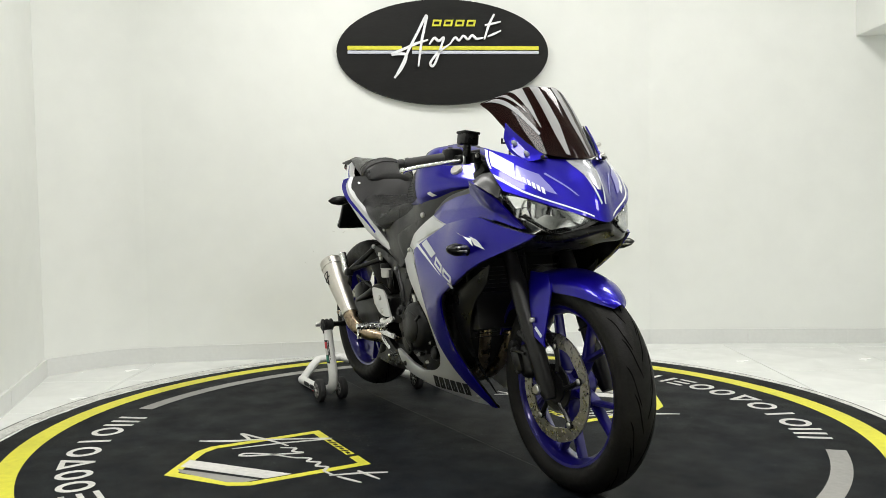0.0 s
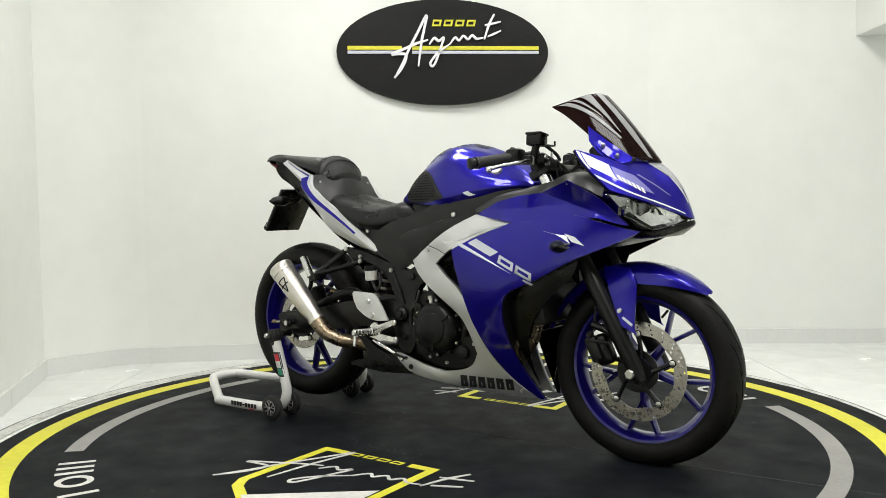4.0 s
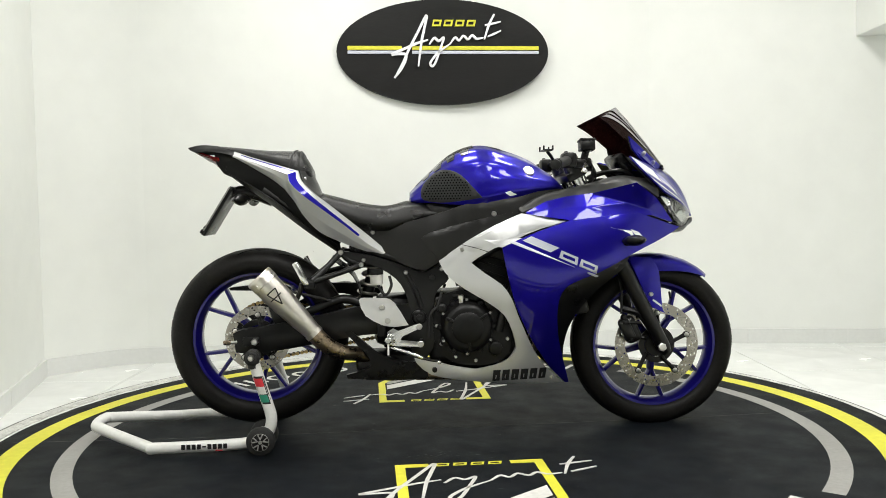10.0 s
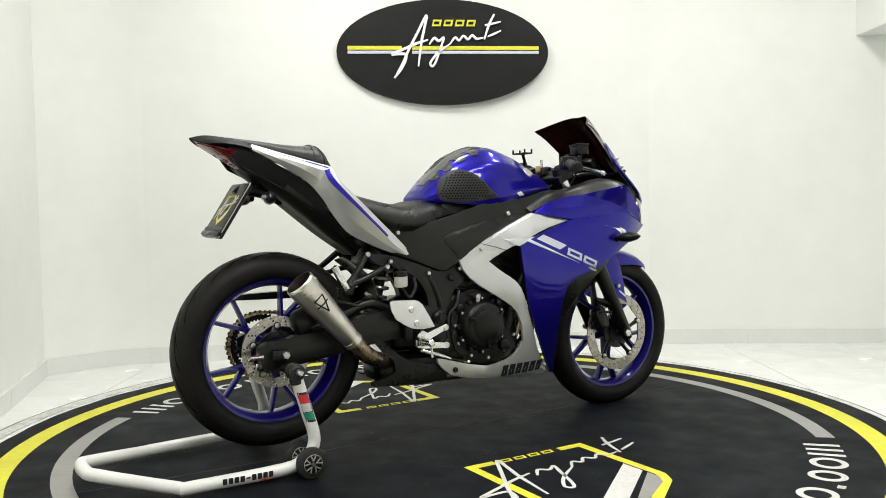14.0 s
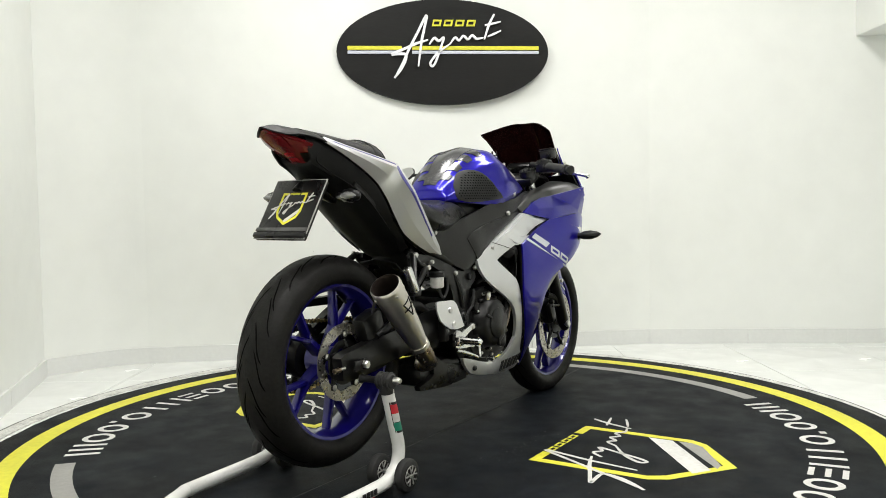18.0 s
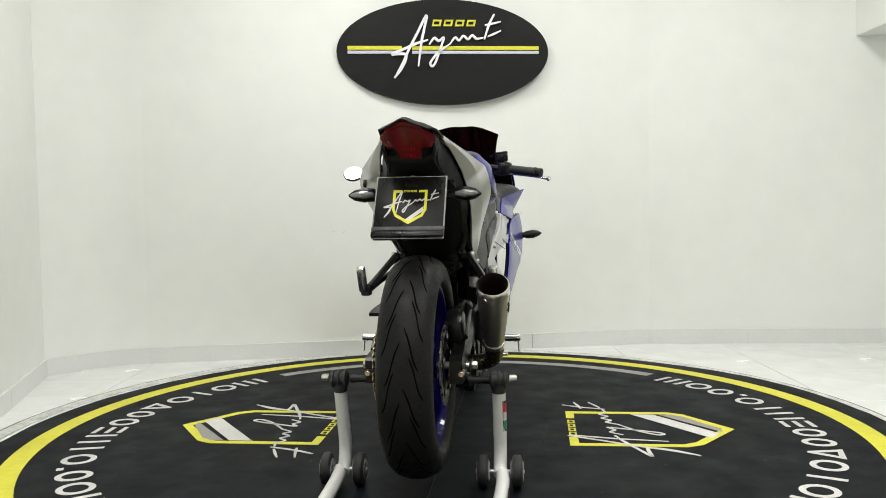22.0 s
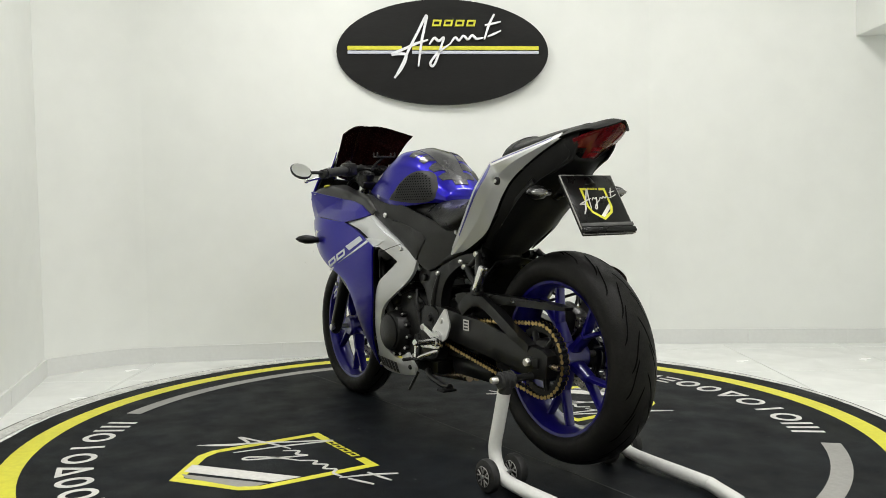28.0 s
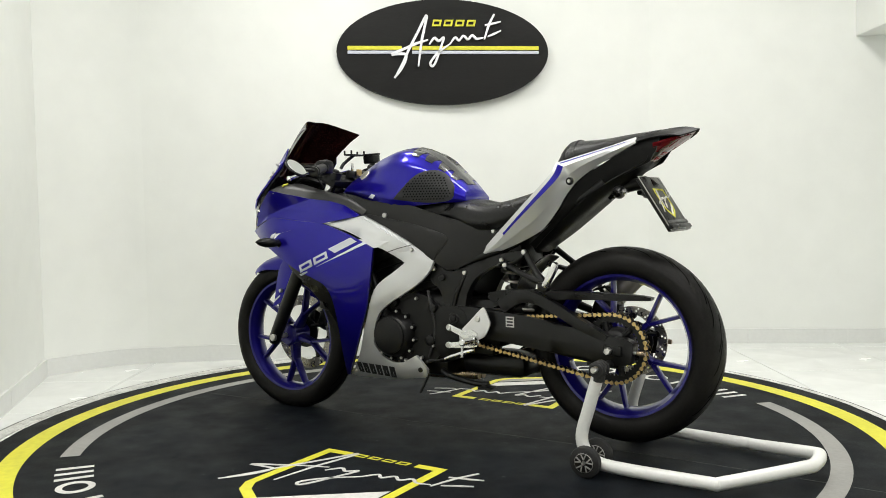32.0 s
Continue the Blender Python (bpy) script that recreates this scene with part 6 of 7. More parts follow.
eng = part("engine", box(0.30, 0.23, 0.24, (0.075, 0, 0.37), 0.03, seg=3), M_ENGINE, bike, "black painted twin-cylinder engine")
part("cylinder_block", box(0.17, 0.24, 0.20, (0.155, 0, 0.53), 0.02, rot=Matrix.Rotation(radians(18), 3, "Y")), M_ENGINE, eng)
part("cylinder_head", box(0.20, 0.26, 0.07, (0.20, 0, 0.625), 0.02, rot=Matrix.Rotation(radians(18), 3, "Y")), M_ENGINE, eng)
bm = bmesh.new()
for k in range(5):
    box(0.19, 0.255, 0.006, (0.135 + k * 0.009, 0, 0.47 + k * 0.026), 0.002, bm=bm, rot=Matrix.Rotation(radians(18), 3, "Y"), seg=1)
part("fins", bm, M_ENGINE, eng)
part("sump", box(0.22, 0.16, 0.10, (0.06, 0, 0.245), 0.03), M_ENGINE, eng)
# covers
def cover(side, cx, cz, r, y0, y1, rings):
    y0, y1 = side * y0, side * y1
    c = part("clutch_cover" if side < 0 else "generator_cover", turned((cx, y0, cz), (cx, y1, cz), [(0, r * 1.04), (0.30, r * 1.04), (0.42, r), (0.80, r * 0.93), (0.93, r * 0.84), (1.0, r * 0.72)], 40), M_ENGINE, eng, "round black engine cover")
    for f in rings:
        part("cover_ring", turned((cx, y1 - side * 0.003, cz), (cx, y1 + side * 0.006, cz), [(0, r * f), (0.6, r * f), (1, r * f * 0.9)], 36), M_ENGINE, c)
    return c
cc = cover(-1, 0.052, 0.378, 0.088, 0.105, 0.172, (0.60,))
for k in range(3):
    a = 2 * math.pi * k / 3 + 0.6
    part("cover_rib", box(0.07, 0.010, 0.010, (0.052 + 0.045 * math.cos(a), -0.172, 0.378 + 0.045 * math.sin(a)), 0.003, rot=Matrix.Rotation(-a, 3, "Y")), M_ENGINE, cc)
gc = cover(1, 0.140, 0.340, 0.078, 0.105, 0.165, (0.8,))
part("case_flange", panel(smooth_outline([(-0.045, 0.47), (0.03, 0.50), (0.12, 0.49), (0.185, 0.44), (0.205, 0.36), (0.195, 0.28), (0.13, 0.245), (0.02, 0.25), (-0.045, 0.30), (-0.06, 0.38)], (), 3), lambda x, z: 0.125, -1, 0.02, 0.05, edge=0.004), M_ENGINE, eng)
part("case_flange", panel(smooth_outline([(-0.045, 0.45), (0.06, 0.49), (0.16, 0.46), (0.225, 0.40), (0.235, 0.32), (0.195, 0.26), (0.10, 0.245), (0.0, 0.25), (-0.05, 0.30), (-0.06, 0.38)], (), 3), lambda x, z: 0.122, 1, 0.02, 0.05, edge=0.004), M_ENGINE, eng)
for s in (-1, 1):
    for k in range(11):
        a = 2 * math.pi * k / 11 + 0.2
        cx, cz = (0.075, 0.372) if s < 0 else (0.09, 0.365)
        bolt(eng, cx + 0.125 * math.cos(a), 0.127, cz + 0.112 * math.sin(a), 0.0062, s)
for k_, (x, z, r) in enumerate(((0.150, 0.300, 0.022), (-0.02, 0.330, 0.018), (0.135, 0.455, 0.020), (-0.03, 0.440, 0.016))):
    part("case_boss", turned((x, -0.115, z), (x, -0.140, z), [(0, r * 1.2), (0.5, r * 1.05), (0.9, r), (1, r * 0.8)], 18), M_ENGINE, eng)
    part("case_boss", turned((x + 0.01, 0.112, z), (x + 0.01, 0.138, z), [(0, r * 1.2), (0.5, r * 1.05), (0.9, r), (1, r * 0.8)], 18), M_ENGINE, eng)
for k_ in range(12):
    a = 2 * math.pi * k_ / 12
    part("cover_lug", turned((0.052 + 0.092 * math.cos(a), -0.118, 0.378 + 0.092 * math.sin(a)), (0.052 + 0.092 * math.cos(a), -0.140, 0.378 + 0.092 * math.sin(a)), [(0, 0.010), (0.8, 0.009), (1, 0.007)], 10), M_ENGINE, cc)
for k_ in range(12):
    a = 2 * math.pi * k_ / 12 + 0.15
    q = (0.140 + 0.084 * math.cos(a), 0.340 + 0.084 * math.sin(a))
    part("cover_lug", turned((q[0], 0.112, q[1]), (q[0], 0.136, q[1]), [(0, 0.010), (0.8, 0.009), (1, 0.007)], 10), M_ENGINE, gc)
    bolt(gc, q[0], 0.135, q[1], 0.0055, 1)
    if k_ % 2:
        bolt(cc, 0.052 + 0.092 * math.cos(a - 0.15), 0.139, 0.378 + 0.092 * math.sin(a - 0.15), 0.005, -1)
for k_, pts in enumerate(([(-0.03, -0.125, 0.50), (-0.045, -0.13, 0.45), (-0.07, -0.125, 0.42), (-0.075, -0.12, 0.34)], [(0.02, -0.11, 0.52), (0.09, -0.125, 0.535), (0.17, -0.12, 0.50), (0.215, -0.11, 0.42)], [(0.0, 0.125, 0.50), (-0.02, 0.135, 0.44), (-0.03, 0.13, 0.36), (0.0, 0.125, 0.27)], [(0.04, 0.12, 0.52), (0.12, 0.125, 0.52), (0.20, 0.12, 0.46)])):
    part("hose", tube(pts, 0.007 if k_ % 2 else 0.005, 8, 5), M_RUBBER, eng)
part("oil_filler", turned((0.034, -0.142, 0.456), (0.032, -0.146, 0.486), [(0, 0.008), (0.6, 0.008), (0.62, 0.011), (1, 0.010)], 12), M_BOLT, eng, "shiny oil filler neck")
part("lever_arm", tube([(0.006, -0.142, 0.484), (0.018, -0.145, 0.486), (0.032, -0.146, 0.484)], 0.004, 8, 3), M_METALDK, eng)
part("sprocket_cover", panel(smooth_outline([(-0.14, 0.44), (-0.06, 0.45), (-0.02, 0.40), (-0.03, 0.31), (-0.08, 0.27), (-0.14, 0.29), (-0.165, 0.36)], (), 3), lambda x, z: 0.135, 1, 0.04, 0.04, edge=0.005), M_ENGINE, eng, "black sprocket cover")
part("radiator", box(0.05, 0.30, 0.22, (0.425, 0, 0.52), 0.01, rot=Matrix.Rotation(radians(-12), 3, "Y")), M_METALDK, bike, "dark radiator behind the front wheel")
fin0 = None
for k in range(18):
    at_ = pose(0.447 + (k - 9) * 0.0027, 0, 0.50 + (k - 9) * 0.0125)
    if fin0 is None:
        fin0 = part("radiator_fin", box(0.004, 0.27, 0.003), M_FRAME, bike, smooth=0, m=at_)
    else:
        shared("radiator_fin", fin0, bike, at_)
part("header_pipe", tube([(0.27, -0.05, 0.58), (0.33, -0.05, 0.50), (0.33, -0.045, 0.36), (0.26, -0.03, 0.25), (0.10, -0.03, 0.20), (-0.12, -0.04, 0.20)], 0.019, 12, 5), M_BRONZE, bike, "heat-tinted exhaust header")
part("header_pipe", tube([(0.27, 0.05, 0.58), (0.33, 0.05, 0.50), (0.33, 0.045, 0.36), (0.26, 0.03, 0.25), (0.10, 0.02, 0.20), (-0.12, -0.01, 0.20)], 0.019, 12, 5), M_BRONZE, bike)
part("horn", turned((0.47, 0.06, 0.56), (0.50, 0.06, 0.56), [(0, 0.025), (0.5, 0.04), (1, 0.038)], 20), M_METALDK, bike)
BEL = [(-0.362, 0.372), (-0.338, 0.372), (-0.262, 0.305), (-0.190, 0.268), (-0.090, 0.256), (-0.078, 0.205), (-0.20, 0.198), (-0.352, 0.210), (-0.356, 0.222), (-0.290, 0.240), (-0.276, 0.270)]
part("exhaust_shield", panel(smooth_outline(BEL, (0, 1, 4, 5, 7, 8), 2), lambda x, z: 0.125, -1, 0.02, 0.04), M_BLACKPL, bike, "black lower shield")
part("collector_box", box(0.25, 0.15, 0.080, (-0.20, -0.03, 0.248), 0.030), M_FRAME, bike, "black exhaust collector box")
part("lower_link", box(0.10, 0.07, 0.05, (-0.18, 0.05, 0.31), 0.012), M_FRAME, bike)
part("side_stand", tube([(-0.05, 0.115, 0.225), (-0.10, 0.135, 0.215), (-0.20, 0.150, 0.205), (-0.245, 0.150, 0.205)], [0.011, 0.010, 0.009, 0.012], 10, 4), M_FRAME, bike, "folded black side stand")
part("stand_foot", box(0.045, 0.05, 0.008, (-0.25, 0.165, 0.200), 0.003), M_FRAME, bike)
part("stand_spur", rod((0.0, 0.125, 0.215), (0.022, 0.150, 0.150), 0.005, 8), M_FRAME, bike)

# --- exhaust ---
e0, e1 = Vector((-0.628, -0.202, 0.568)), Vector((-0.452, -0.192, 0.374))
ex = part("silencer", turned(e0, e1, [(0.0, 0.0425), (0.012, 0.0455), (0.10, 0.0460), (0.13, 0.0465), (0.135, 0.0445), (0.35, 0.0435), (0.75, 0.0350), (0.955, 0.0285), (0.96, 0.0300), (1, 0.0300)], 36, cap=False), M_STEEL, bike, "brushed steel silencer with an open end")
d = (e1 - e0).normalized()
bore = turned(e0 + d * 0.0, e0 + d * 0.17, [(0, 0.0425), (0.03, 0.0395), (0.98, 0.036), (1, 0.001)], 32, cap=False)
part("bore", bore, M_BORE, ex, "dark sooty silencer bore")
part("rim", turned(e0 - d * 0.001, e0 + d * 0.012, [(0, 0.0425), (0.4, 0.0465), (1, 0.0465)], 32, cap=False), M_STEEL, ex)
side_ = d.cross(Vector((0, 0, 1))).normalized()
for q in range(4):
    ang_ = 0.5 + q * 1.57
    u_ = side_ * math.cos(ang_) + d.cross(side_) * math.sin(ang_)
    c = e0 + d * 0.022 + u_ * 0.0455
    part("rivet", turned(c, c + u_ * 0.003, [(0, 0.005), (1, 0.004)], 8), M_BOLT, ex)
# a plain dark mark where the maker's sign is
def on_can(f, a, lift=0.0006):
    c = e0.lerp(e1, f)
    r = 0.0435 if f < 0.35 else 0.0435 - 0.0085 * (f - 0.35) / 0.4
    u_ = Vector((0, -1, 0))
    u_ = (u_ - d * u_.dot(d)).normalized()
    w_ = d.cross(u_)
    return c + (u_ * math.cos(a) + w_ * math.sin(a)) * (r + lift)
for f0, a0, f1, a1 in ((0.24, -0.45, 0.24, 0.35), (0.24, 0.35, 0.44, 0.0), (0.24, -0.45, 0.44, 0.0), (0.33, -0.5, 0.33, 0.5)):
    bm = bmesh.new()
    P = [on_can(f0 + (f1 - f0) * k / 8, a0 + (a1 - a0) * k / 8) for k in range(9)]
    tube(P, 0.0022, 6, 1, bm)
    part("dark_mark", bm, M_METALDK, ex)
part("link_pipe", tube([tuple(e1 - d * 0.005), tuple(e1 + d * 0.035), (-0.398, -0.182, 0.324), (-0.358, -0.160, 0.305), (-0.315, -0.105, 0.290), (-0.25, -0.06, 0.26)], [0.0285, 0.028, 0.026, 0.025, 0.025, 0.025], 20, 5), M_BRONZE, bike, "heat-tinted link pipe")
part("hose_clamp", turned(e1 - d * 0.012, e1 + d * 0.002, [(0, 0.0312), (1, 0.0312)], 24), M_STEEL, bike)
part("silencer_strap", tube([(-0.52, -0.165, 0.47), (-0.50, -0.17, 0.51), (-0.492, -0.175, 0.54)], 0.008, 8, 4), M_FRAME, bike)

# --- swing arm, chain, rear brake, shock ---
SWR = [(-0.728, 0.372), (-0.700, 0.385), (-0.640, 0.392), (-0.449, 0.425), (-0.293, 0.455), (-0.110, 0.455), (-0.100, 0.365), (-0.300, 0.355), (-0.451, 0.330), (-0.640, 0.305), (-0.720, 0.310)]
SWL = [(-0.728, 0.372), (-0.700, 0.385), (-0.630, 0.392), (-0.430, 0.425), (-0.293, 0.440), (-0.110, 0.455), (-0.100, 0.365), (-0.280, 0.345), (-0.451, 0.325), (-0.640, 0.300), (-0.720, 0.310)]
part("swing_arm", panel(smooth_outline(SWR, (0, 5, 6, 10), 2), lambda x, z: 0.122 + 0.03 * max(0.0, -0.45 - x), -1, 0.034, 0.05, edge=0.006), M_FRAME, bike, "black steel swing arm")
part("swing_arm", panel(smooth_outline(SWL, (0, 5, 6, 10), 2), lambda x, z: 0.130 + 0.05 * max(0.0, -0.45 - x), 1, 0.034, 0.05, edge=0.006), M_FRAME, bike, "black steel swing arm")
BRC = [(-0.275, 0.470), (-0.330, 0.512), (-0.390, 0.516), (-0.460, 0.488), (-0.560, 0.436), (-0.648, 0.392), (-0.640, 0.372), (-0.550, 0.405), (-0.470, 0.448), (-0.405, 0.474), (-0.350, 0.472), (-0.300, 0.440)]
part("swing_brace", panel(smooth_outline(BRC, (0, 5, 6, 11), 3), lambda x, z: 0.140 + 0.02 * max(0.0, -0.40 - x), 1, 0.030, 0.03, edge=0.005), M_FRAME, bike, "black arched brace plate of the swing arm")
lab = part("warning_label", box(0.030, 0.0012, 0.034, (-0.318, 0.1318, 0.412)), M_WHITEV, bike, "small white label with plain print bars", smooth=0)
for k in range(3):
    part("label_bar", box(0.022, 0.0012, 0.005, (-0.318, 0.1328, 0.422 - 0.010 * k)), M_INK, lab, smooth=0)
part("swing_brace", tube([(-0.28, -0.10, 0.45), (-0.36, -0.105, 0.478), (-0.46, -0.11, 0.445), (-0.56, -0.115, 0.41)], [0.014, 0.016, 0.014, 0.010], 12, 5), M_FRAME, bike)
part("pivot_housing", box(0.15, 0.17, 0.17, (-0.185, 0, 0.395), 0.03), M_FRAME, bike, "black pivot housing")
part("cross_member", box(0.09, 0.20, 0.07, (-0.27, 0, 0.42), 0.02), M_FRAME, bike)
part("chain_guard", panel(smooth_outline([(-0.23, 0.500), (-0.33, 0.515), (-0.50, 0.516), (-0.70, 0.514), (-0.775, 0.507), (-0.772, 0.498), (-0.65, 0.494), (-0.50, 0.490), (-0.36, 0.478), (-0.25, 0.470)], (4, 5), 2), lambda x, z: 0.118, 1, 0.03, 0.05), M_BLACKPL, bike, "black chain guard blade")
part("rear_axle", rod((RA.x, -0.152, RA.z), (RA.x, 0.156, RA.z), 0.010, 16), M_BOLT, bike)
for s in (-1, 1):
    part("axle_nut", turned((RA.x, s * 0.146, RA.z), (RA.x, s * 0.159, RA.z), [(0, 0.0125), (0.7, 0.0125), (1, 0.010)], 6), M_BOLT, bike)
    part("axle_washer", box(0.055, 0.006, 0.030, (RA.x - 0.012, s * 0.142, RA.z), 0.004), M_METALDK, bike)
    part("adjuster", rod((-0.715, s * 0.125, 0.345), (-0.752, s * 0.125, 0.343), 0.005, 8), M_BOLT, bike)
    part("adjuster_tip", rod((-0.735, s * 0.125, 0.344), (-0.760, s * 0.125, 0.343), 0.008, 10, bev=0.002), M_BRONZE, bike, "copper-coloured adjuster end")
    part("stand_bobbin", turned((-0.655, s * 0.135, 0.308), (-0.655, s * 0.195, 0.308), [(0, 0.014), (0.2, 0.010), (0.7, 0.010), (1, 0.013)], 14), M_METALDK, bike, "dark steel stand bobbin")
part("rear_caliper", box(0.095, 0.055, 0.085, (-0.560, -0.088, 0.440), 0.018, rot=Matrix.Rotation(radians(-20), 3, "Y")), M_FRAME, bike, "black rear brake caliper")
part("caliper_hose", tube([(-0.56, -0.10, 0.46), (-0.56, -0.115, 0.51), (-0.50, -0.12, 0.50), (-0.40, -0.12, 0.475)], 0.0045, 8, 5), M_RUBBER, bike)
SPR = (RA.x, 0.100, RA.z)
bm = bmesh.new()
NT = 43
rr = []
for k in range(NT * 4):
    a = 2 * math.pi * k / (NT * 4)
    r = 0.102 if k % 4 in (0, 1) else 0.096
    rr.append((r, a))
rings = [[(SPR[0] + q * r * math.cos(a), SPR[1] + y, SPR[2] + q * r * math.sin(a)) for r, a in rr] for y, q in ((-0.003, 0.80), (-0.003, 1), (0.003, 1), (0.003, 0.80))]
ring_loft(bm, rings, closed=True)
sprocket = part("rear_sprocket", bm, M_METALDK, bike, "dark rear sprocket", smooth=30)
for k in range(6):
    a = 2 * math.pi * k / 6
    part("sprocket_arm", tube([(SPR[0] + 0.03 * math.cos(a), SPR[1], SPR[2] + 0.03 * math.sin(a)), (SPR[0] + 0.085 * math.cos(a + 0.2), SPR[1], SPR[2] + 0.085 * math.sin(a + 0.2))], 0.010, 8, 1), M_METALDK, sprocket)
part("sprocket_hub", turned((SPR[0], 0.06, SPR[2]), (SPR[0], 0.112, SPR[2]), [(0, 0.062), (0.6, 0.062), (0.9, 0.055), (1, 0.045)], 28), M_METALDK, bike)
# chain: gold links along a closed path round both sprockets
R1, R2 = 0.1035, 0.034
C1, C2 = Vector((RA.x, RA.z)), Vector((-0.105, 0.375))
dv = C2 - C1
base_a = math.atan2(dv.y, dv.x)
off = math.acos((R1 - R2) / dv.length)
path = []
for k in range(41):
    a = base_a + off + (2 * math.pi - 2 * off) * k / 40
    path.append(C1 + Vector((math.cos(a), math.sin(a))) * R1)
for k in range(13):
    a = base_a - off + 2 * off * k / 12
    path.append(C2 + Vector((math.cos(a), math.sin(a))) * R2)
path.append(path[0])
seg = [(path[k + 1] - path[k]).length for k in range(len(path) - 1)]
total = sum(seg)
NL = int(total / 0.01588)


def chain_at(s):
    s %= total
    for k, L in enumerate(seg):
        if s <= L:
            p = path[k].lerp(path[k + 1], s / L)
            p2 = Vector((p.x, p.y))
            return p2
        s -= L
    return path[0]
bm = bmesh.new()
bd = bmesh.new()
for k in range(NL):
    a, b = chain_at(total * k / NL), chain_at(total * (k + 1) / NL)
    m = (a + b) / 2
    ang_ = math.atan2(b.y - a.y, b.x - a.x)
    rot = Matrix.Rotation(-ang_, 3, "Y")
    for y in ((0.089, 0.111) if k % 2 else (0.092, 0.108)):
        for e_, sx in ((a, 0.010), (b, 0.010)):
            turned((e_.x, y - 0.0009, e_.y), (e_.x, y + 0.0009, e_.y), [(0, 0.0062), (1, 0.0062)], 8, bm if k % 2 else bd)
        box(0.0150, 0.0016, 0.0052, (m.x, y, m.y), bm=bm if k % 2 else bd, rot=rot)
    turned((a.x, 0.090, a.y), (a.x, 0.110, a.y), [(0, 0.0048), (1, 0.0048)], 6, bd)
chain = part("drive_chain", bm, M_GOLD, bike, "gold drive chain", smooth=0)
part("chain_core", bd, M_METALDK, chain, smooth=0)["kind"] = "stuff"
# rear shock
part("shock_body", rod((-0.25, 0.0, 0.62), (-0.30, 0.0, 0.40), 0.020, 16), M_METALDK, bike)
coil = []
for k in range(61):
    f = k / 60
    a = 2 * math.pi * 6 * f
    coil.append((-0.25 - 0.05 * f + 0.034 * math.cos(a), 0.034 * math.sin(a), 0.60 - 0.18 * f))
part("shock_spring", tube(coil, 0.006, 8, 2), M_STEEL, bike, "steel shock spring")
part("brake_reservoir", turned((-0.248, -0.122, 0.525), (-0.250, -0.122, 0.572), [(0, 0.019), (0.1, 0.022), (0.68, 0.022), (0.70, 0.024), (0.95, 0.024), (1, 0.021)], 20), M_WHITEV, bike, "milky brake fluid pot")
part("reservoir_cap", turned((-0.2495, -0.122, 0.560), (-0.250, -0.122, 0.578), [(0, 0.0245), (0.8, 0.0245), (1, 0.021)], 20), M_BLACKPL, bike)
part("reservoir_hose", tube([(-0.245, -0.122, 0.525), (-0.22, -0.125, 0.49), (-0.20, -0.13, 0.52), (-0.205, -0.13, 0.555)], 0.005, 8, 5), M_RUBBER, bike)
part("master_cylinder", box(0.03, 0.03, 0.10, (-0.235, -0.135, 0.40), 0.008), M_METALDK, bike)
part("battery_box", box(0.20, 0.17, 0.12, (-0.24, 0, 0.64), 0.02), M_BLACKPL, bike)
part("airbox", box(0.42, 0.22, 0.16, (0.12, 0, 0.73), 0.04), M_BLACKPL, bike)

# --- handlebars and controls ---
for s in (-1, 1):
    a, b = Vector((0.432, s * 0.115, 0.942)), Vector((0.326, s * 0.318, 0.910))
    hb = part("handlebar", rod(a, b, 0.011, 16), M_METALDK, bike, "black clip-on handlebar")
    part("clip_clamp", turned((0.435, s * 0.098, 0.890), (0.424, s * 0.098, 0.920), [(0, 0.031), (1, 0.031)], 20), M_FRAME, hb)
    g0, g1 = a.lerp(b, 0.42), a.lerp(b, 0.97)
    part("grip", turned(g0, g1, [(0, 0.021), (0.04, 0.021), (0.05, 0.0165), (0.9, 0.0165), (0.93, 0.019), (1, 0.018)], 16), M_RUBBER, hb, "black rubber grip")
    part("bar_end", turned(b - (b - a).normalized() * 0.006, b + (b - a).normalized() * 0.016, [(0, 0.014), (0.4, 0.017), (0.9, 0.017), (1, 0.012)], 16), M_METALDK, hb)
    part("switch_box", box(0.05, 0.055, 0.05, a.lerp(b, 0.36), 0.012), M_BLACKPL, hb, "black switch box")
    part("lever_perch", box(0.04, 0.045, 0.028, (0.432, s * 0.175, 0.920), 0.008), M_BLACKPL, hb)
    lv = [(0.445, s * 0.175, 0.918), (0.440, s * 0.235, 0.910), (0.415, s * 0.310, 0.898), (0.405, s * 0.355, 0.888)]
    part("lever", tube(lv, [0.008, 0.0065, 0.006, 0.006], 10, 5), M_CHROME, hb, "polished brake or clutch lever")
    part("lever_ball", turned((0.405, s * 0.350, 0.889), (0.404, s * 0.366, 0.886), [(0, 0.005), (0.3, 0.0095), (0.7, 0.0095), (1, 0.004)], 12), M_CHROME, hb)
res = part("fluid_reservoir", box(0.050, 0.048, 0.032, (0.459, -0.172, 0.977), 0.005, rot=Matrix.Rotation(radians(-7), 3, "X")), M_BLACKPL, bike, "black square brake fluid reservoir")
part("reservoir_lid", box(0.054, 0.052, 0.008, (0.459, -0.1698, 0.9960), 0.003, rot=Matrix.Rotation(radians(-7), 3, "X")), M_BLACKPL, res)
part("reservoir_stem", rod((0.448, -0.172, 0.93), (0.458, -0.172, 0.965), 0.012, 12), M_BLACKPL, res)
